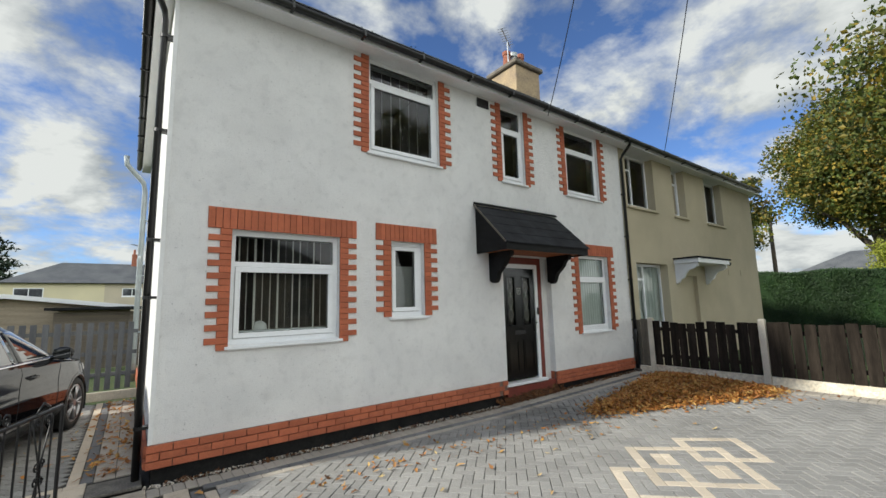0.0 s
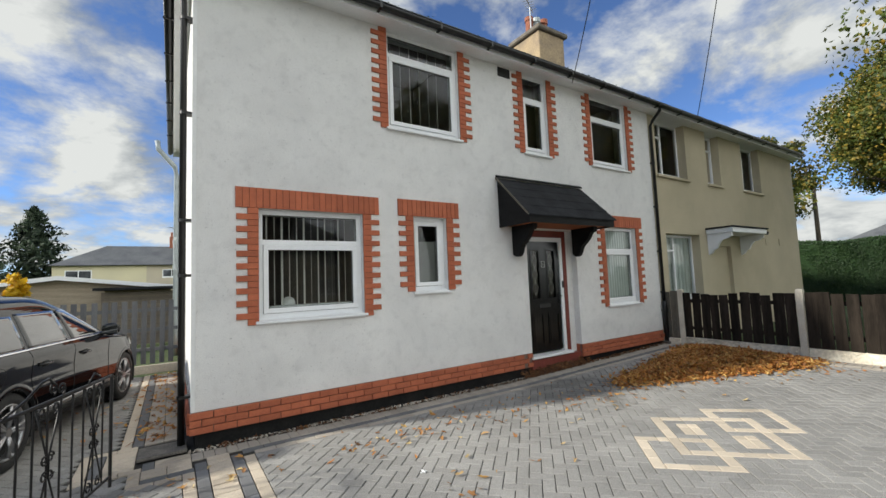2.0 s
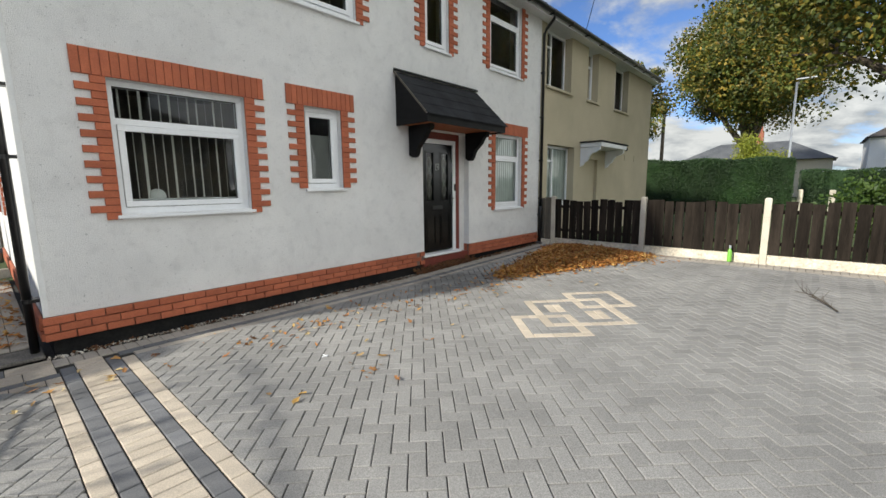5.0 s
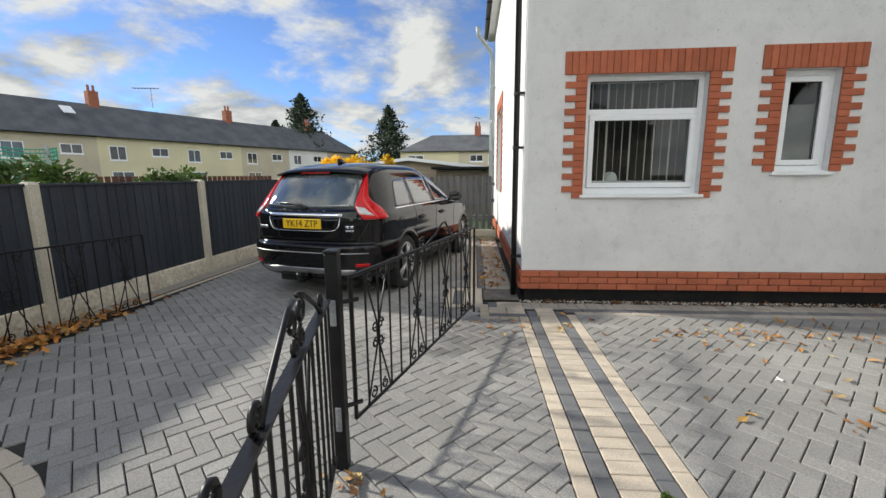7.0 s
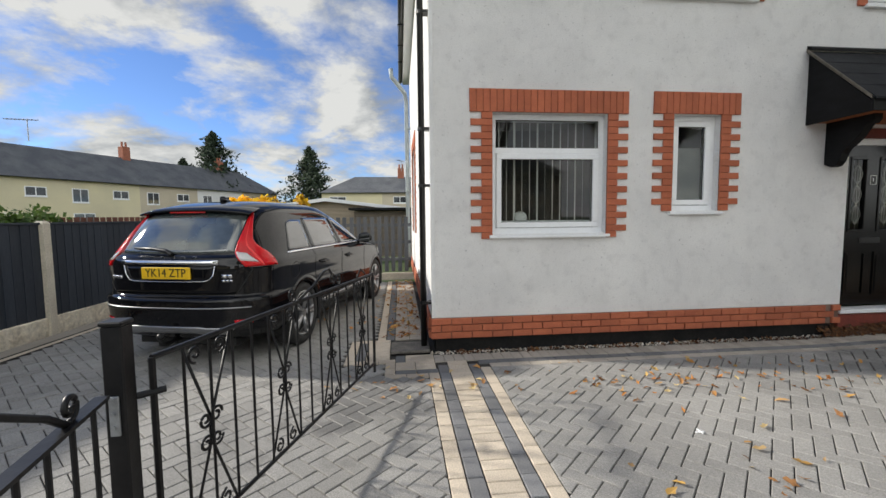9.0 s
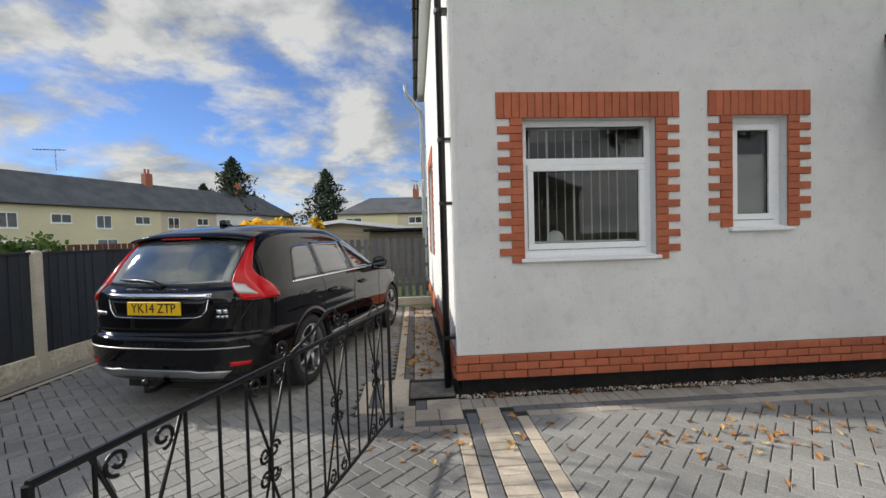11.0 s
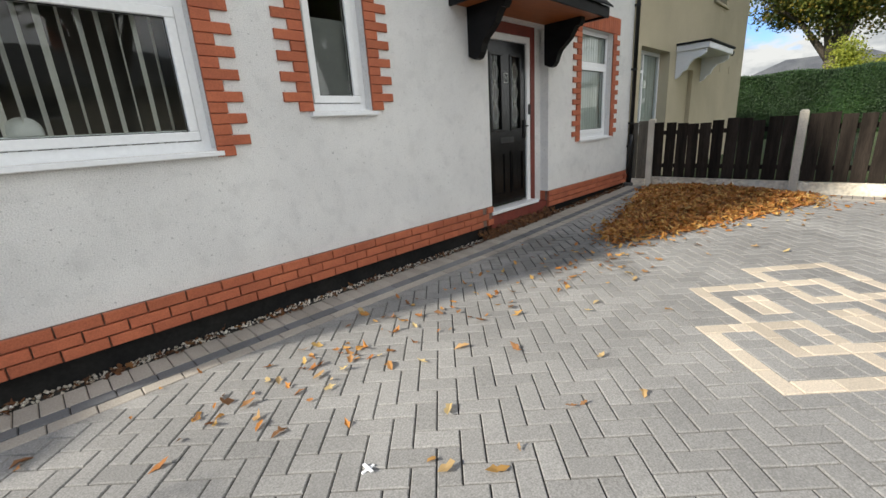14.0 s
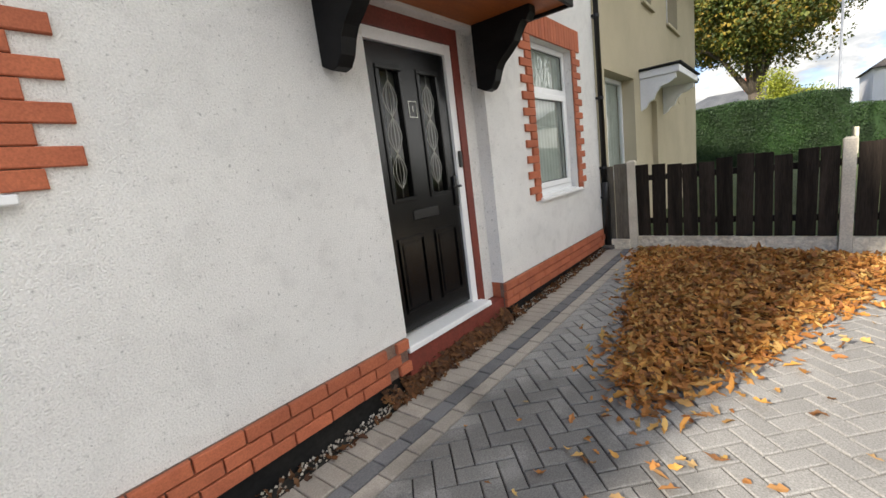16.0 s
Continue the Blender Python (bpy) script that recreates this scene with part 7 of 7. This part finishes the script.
box(bm, -0.006, 0.006, -0.03, 0.03, 0.006, 0.012)
solid("litter_scrap", bm, UPVC, "small crumpled white scrap of litter", "litter", x=1.78, y=3.12, z=gz(1) + 0.002)

weed = thing("weed", 0.440, 1.866, gz(0) + 0.002, label="small green weed growing from a paving joint", category="plant")
weed_rng = np.random.default_rng(120)
wpts = weed_rng.normal(0, (0.018, 0.018, 0.010), (60, 3)) + (0, 0, 0.02)
part("leaves", leaf_cloud("leaves", wpts, wpts - (0, 0, -0.03), 0.014, LEAFG, 121), None, weed)
bm = bmesh.new()
for k in range(5):
    tube(bm, [(0, 0, -0.01), (0.012 * math.cos(k * 1.3), 0.012 * math.sin(k * 1.3), 0.02)], [0.002, 0.001], 4)
part("stems", bm, LEAFG, weed)

# ---- block paving ----
U = 0.103
C45 = math.sqrt(0.5)
UA, VA = (C45, C45), (C45, -C45)
U0, V0 = 3.78, 0.98


def uv_xy(u, v):
    return (UA[0] * u + VA[0] * v, UA[1] * u + VA[1] * v)


def xy_uv(x, y):
    return ((x + y) * C45, (x - y) * C45)


def on_squares(i, j):
    """Whether the cell i, j lies on the buff interlocked squares."""
    for a, b in ((0, 7), (3, 13), (9, 16)):
        if a <= i < b and a <= j < b and (i in (a, b - 1) or j in (a, b - 1)):
            return True
    return (8 <= i < 11 and 5 <= j < 7) or (5 <= i < 8 and 9 <= j < 11)


# borders laid square to the wall: x0, x1, y0, y1, block along x, block along y, material
YB = 4.53
borders = []
borders += [(0.66, 9.0, YB, YB + 0.10, 0.20, 0.10, PAVEL), (0.56, 9.0, YB + 0.104, YB + 0.204, 0.20, 0.10, PAVED), (0.12, 9.0, YB + 0.208, YB + 0.41, 0.10, 0.20, PAVEL)]
BL = 0.035
borders += [(BL, BL + 0.10, -3.0, YB - 0.09, 0.10, 0.20, PAVEB), (BL + 0.104, BL + 0.204, -3.0, YB + 0.10, 0.10, 0.20, PAVED), (BL + 0.208, BL + 0.408, -3.0, YB + 0.204, 0.20, 0.10, PAVEB),
            (BL + 0.412, BL + 0.512, -3.0, YB + 0.10, 0.10, 0.20, PAVED), (BL + 0.516, BL + 0.616, -3.0, YB, 0.10, 0.20, PAVEB)]
# stepped border round the gully and along the side wall
borders += [(-0.38, BL, 4.34, 4.44, 0.20, 0.10, PAVEB), (-0.28, BL + 0.10, 4.444, 4.544, 0.20, 0.10, PAVED), (-0.38, -0.28, 4.444, 4.75, 0.10, 0.20, PAVEB), (-0.28, 0.12, 4.548, 4.76, 0.20, 0.10, PAVEB), (-0.28, -0.18, 4.764, 4.97, 0.10, 0.20, PAVED), (-0.18, 0.12, 4.764, 4.97, 0.20, 0.10, PAVEB),
            (-0.80, -0.28, 4.75, 4.85, 0.20, 0.10, PAVEB), (-0.80, -0.70, 4.854, 5.55, 0.10, 0.20, PAVEB), (-0.696, -0.596, 4.854, 5.45, 0.10, 0.20, PAVED), (-0.592, -0.34, 4.854, 5.45, 0.20, 0.10, PAVEB), (-0.696, -0.34, 5.454, 5.55, 0.20, 0.10, PAVEB),
            (-0.50, -0.40, 5.554, 10.2, 0.10, 0.20, PAVEB), (-0.396, -0.296, 5.554, 10.2, 0.10, 0.20, PAVED), (-0.292, 0.06, 5.554, 10.2, 0.20, 0.10, PAVEL)]
# street-side border
borders += [(0.70, 8.6, -1.02, -0.92, 0.20, 0.10, PAVEB), (0.70, 8.6, -1.13, -1.026, 0.20, 0.10, PAVED), (0.70, 8.6, -1.34, -1.136, 0.10, 0.20, PAVEB)]
borders += [(8.55, 8.65, -1.5, 2.2, 0.10, 0.20, PAVEL), (8.66, 8.95, -1.5, 4.5, 0.20, 0.10, PAVEL)]


def in_border(x, y, pad=0.0):
    for a, b, c, d, *_ in borders:
        if a - pad < x < b + pad and c - pad < y < d + pad:
            return True
    return False


def paved(x, y):
    if in_border(x, y, 0.012):
        return False
    if x > 0.12 and y > 4.53:
        return False
    if -0.8 < x < 0.12 and 4.34 < y < 5.55 and (x > -0.39 or y > 4.75):
        return False
    if x > -0.5 and y > 5.55:
        return False
    return -4.3 < x < 8.6 and -2.6 < y < 10.2


def arc_of(x, y):
    """Distance outside the curved buff border of the left drive."""
    return math.hypot(x + 3.6, y - 0.35) - 1.57


def block_rows(w, h, c=0.0045):
    """Corners and faces of one chamfered block about its middle, its top at z = 0."""
    v = []
    for s, z in ((0.0, -0.03), (0.0, -c), (c, 0.0)):
        v += [(-w / 2 + s, -h / 2 + s, z), (w / 2 - s, -h / 2 + s, z), (w / 2 - s, h / 2 - s, z), (-w / 2 + s, h / 2 - s, z)]
    f = [(4, 5, 9, 8), (5, 6, 10, 9), (6, 7, 11, 10), (7, 4, 8, 11), (8, 9, 10, 11), (0, 1, 5, 4), (1, 2, 6, 5), (2, 3, 7, 6), (3, 0, 4, 7)]
    return np.array(v), f


def block_mesh(w, h, material):
    v, f = block_rows(w, h)
    me = bpy.data.meshes.new("block")
    me.from_pydata(v.tolist(), [], f)
    me.materials.append(material)
    return me


pave_rng = np.random.default_rng(101)
joined = {}


def add_joined(key, x, y, w, h, rz):
    """Collects a block into the joined paving of one material."""
    v, f = block_rows(w, h)
    c, s = math.cos(rz), math.sin(rz)
    tilt = pave_rng.normal(0, 0.004, 2)
    z = v[:, 2] + v[:, 0] * tilt[0] + v[:, 1] * tilt[1] + gz(x) + pave_rng.normal(0, 0.0012)
    vs, fs = joined.setdefault(key, ([], []))
    o = len(vs)
    vs.extend(zip((x + c * v[:, 0] - s * v[:, 1]).tolist(), (y + s * v[:, 0] + c * v[:, 1]).tolist(), z.tolist()))
    fs.extend([tuple(o + i for i in q) for q in f])


paving = thing("block_paving", label="grey herringbone block paving of the driveway", category="paving", kind="structure")
LONG, HALF = 2 * U - 0.0065, U - 0.0065
cache = {}


def put_block(x, y, w, h, rz, material, near):
    if near:
        key = (round(w, 3), round(h, 3), material.name)
        if key not in cache:
            cache[key] = block_mesh(w, h, material)
        part("paving_block", cache[key], None, paving, m=pose(x, y, gz(x) + pave_rng.normal(0, 0.001), pave_rng.normal(0, 0.25), pave_rng.normal(0, 0.25), math.degrees(rz)))
    else:
        add_joined(material.name, x, y, w, h, rz)


def clip_poly(poly, axis, value, keep_less):
    """The part of a polygon on one side of a line square to an axis."""
    out = []
    for p, q in zip(poly, poly[1:] + poly[:1]):
        a, b = p[axis] - value, q[axis] - value
        if keep_less:
            a, b = -a, -b
        if a >= 0:
            out.append(p)
        if (a >= 0) != (b >= 0):
            t = a / (a - b)
            out.append((p[0] + t * (q[0] - p[0]), p[1] + t * (q[1] - p[1])))
    return out


def cut_block(x, y, w, h):
    """A diagonal block cut along the straight borders; None where it is whole or gone."""
    c = [uv_xy(a, b) for a, b in ((-w / 2, -h / 2), (w / 2, -h / 2), (w / 2, h / 2), (-w / 2, h / 2))]
    poly = [(x + p[0], y + p[1]) for p in c]
    lines = ((0, 0.656, False), (1, YB - 0.005, True), (0, 8.545, True), (1, -0.915, False)) if x > 0.34 else ((0, BL - 0.005, True),) if y < 4.2 else ()
    cut = poly
    for axis, value, less in lines:
        cut = clip_poly(cut, axis, value, less)
        if len(cut) < 3:
            return "gone"
    if len(cut) == 4 and all(abs(a[0] - b[0]) + abs(a[1] - b[1]) < 1e-6 for a, b in zip(cut, poly)):
        return None
    area = abs(sum(a[0] * b[1] - b[0] * a[1] for a, b in zip(cut, cut[1:] + cut[:1]))) / 2
    return cut if area > 0.0006 else "gone"


def put_cut(poly, key):
    vs, fs = joined.setdefault(key, ([], []))
    o, n = len(vs), len(poly)
    mx, my = sum(p[0] for p in poly) / n, sum(p[1] for p in poly) / n
    for dz, s in ((-0.03, 1.0), (-0.006, 1.0), (0.0, 0.93)):
        vs.extend([(mx + (p[0] - mx) * s, my + (p[1] - my) * s, gz(mx) + dz) for p in poly])
    for r in (0, n):
        fs.extend([(o + r + k, o + r + (k + 1) % n, o + r + n + (k + 1) % n, o + r + n + k) for k in range(n)])
    fs.append(tuple(o + 2 * n + k for k in range(n)))


near_count = 0
done = set()
rings = []
for a, b in ((3, 13), (0, 7), (9, 16)):
    n = b - a
    path = [(a + k, a) for k in range(n - 1)] + [(b - 1, a + k) for k in range(n - 1)] + [(b - 1 - k, b - 1) for k in range(n - 1)] + [(a, b - 1 - k) for k in range(n - 1)]
    k = 0
    while k < len(path):
        i, j = path[k]
        if (i, j) in done:
            k += 1
            continue
        nx = path[(k + 1) % len(path)]
        straight = nx not in done and (k + 1) < len(path)
        cells = [(i, j), nx] if straight else [(i, j)]
        done.update(cells)
        ci, cj = sum(c[0] for c in cells) / len(cells) + 0.5, sum(c[1] for c in cells) / len(cells) + 0.5
        x, y = uv_xy(U0 + ci * U, V0 + cj * U)
        du = len(cells) == 2 and cells[0][0] != cells[1][0]
        w, h = (LONG, HALF) if du else ((HALF, LONG) if len(cells) == 2 else (HALF, HALF))
        put_block(x, y, w, h, math.pi / 4, PAVEB, True)
        k += len(cells)
for i0, j0 in ((8, 5), (5, 9)):
    for r in range(2):
        for c, wd in ((0, 2), (2, 1)):
            cells = [(i0 + c + q, j0 + r) for q in range(wd)]
            done.update(cells)
            x, y = uv_xy(U0 + (i0 + c + wd / 2) * U, V0 + (j0 + r + 0.5) * U)
            put_block(x, y, LONG if wd == 2 else HALF, HALF, math.pi / 4, PAVEB, True)
for i in range(-95, 110):
    for j in range(-140, 90):
        k = (i - j) % 4
        if k == 0:
            cells, w, h = [(i, j), (i + 1, j)], LONG, HALF
        elif k == 3:
            cells, w, h = [(i, j), (i, j + 1)], HALF, LONG
        else:
            continue
        ci, cj = sum(c[0] for c in cells) / 2 + 0.5, sum(c[1] for c in cells) / 2 + 0.5
        x, y = uv_xy(U0 + ci * U, V0 + cj * U)
        if not (-4.6 < x < 8.9 and -2.9 < y < 10.4):
            continue
        left = [c for c in cells if c not in done]
        keep = []
        for c in left:
            cx_, cy_ = uv_xy(U0 + (c[0] + 0.5) * U, V0 + (c[1] + 0.5) * U)
            r = arc_of(cx_, cy_)
            if paved(cx_, cy_) and not (-0.02 < r < 0.23):
                keep.append((c, cx_, cy_))
        near = 1.35 < x < 3.95 and 2.35 < y < 4.45
        if len(left) == 2 and -2.6 < y < 4.75:
            cut = cut_block(x, y, w, h)
            if cut == "gone":
                continue
            if cut is not None:
                put_cut(cut, PAVE.name)
                continue
        if len(keep) == 2:
            put_block(x, y, w, h, math.pi / 4, PAVEO if near else PAVE, near)
        elif len(keep) == 1:
            put_block(keep[0][1], keep[0][2], HALF, HALF, math.pi / 4, PAVEO if near else PAVE, near)
for a, b, c, d, bw, bh, material in borders:
    nx, ny = max(1, round((b - a) / (bw + 0.003))), max(1, round((d - c) / (bh + 0.003)))
    sx, sy = (b - a) / nx, (d - c) / ny
    for p in range(nx):
        for q in range(ny):
            x, y = a + sx * (p + 0.5), c + sy * (q + 0.5)
            if arc_of(x, y) < 0.25 and x < -1:
                continue
            near = (c > 4.5 and 2.2 < x < 5.0) or (0 < a and b < 0.66 and 2.6 < y < 4.4)
            put_block(x, y, sx - 0.005, sy - 0.005, 0.0, material, near and material is not PAVE)
for k in range(28):
    an = math.radians(-40 + k * 7.3)
    for rr in (1.62, 1.725):
        x, y = -3.6 + rr * math.cos(an), 0.35 + rr * math.sin(an)
        if x > -4.3 and y < 4:
            put_block(x, y, 0.098, 0.205, an, PAVEB, False)
for key, (vs, fs) in joined.items():
    me = bpy.data.meshes.new("block_field")
    me.from_pydata(vs, [], fs)
    me.materials.append(bpy.data.materials[key])
    tagged(new("block_field", me), {"grey_paving_block": "field of grey herringbone paving blocks"}.get(key, "rows of " + key.replace("_", " ") + "s edging the drive"), "paving", kind="stuff")
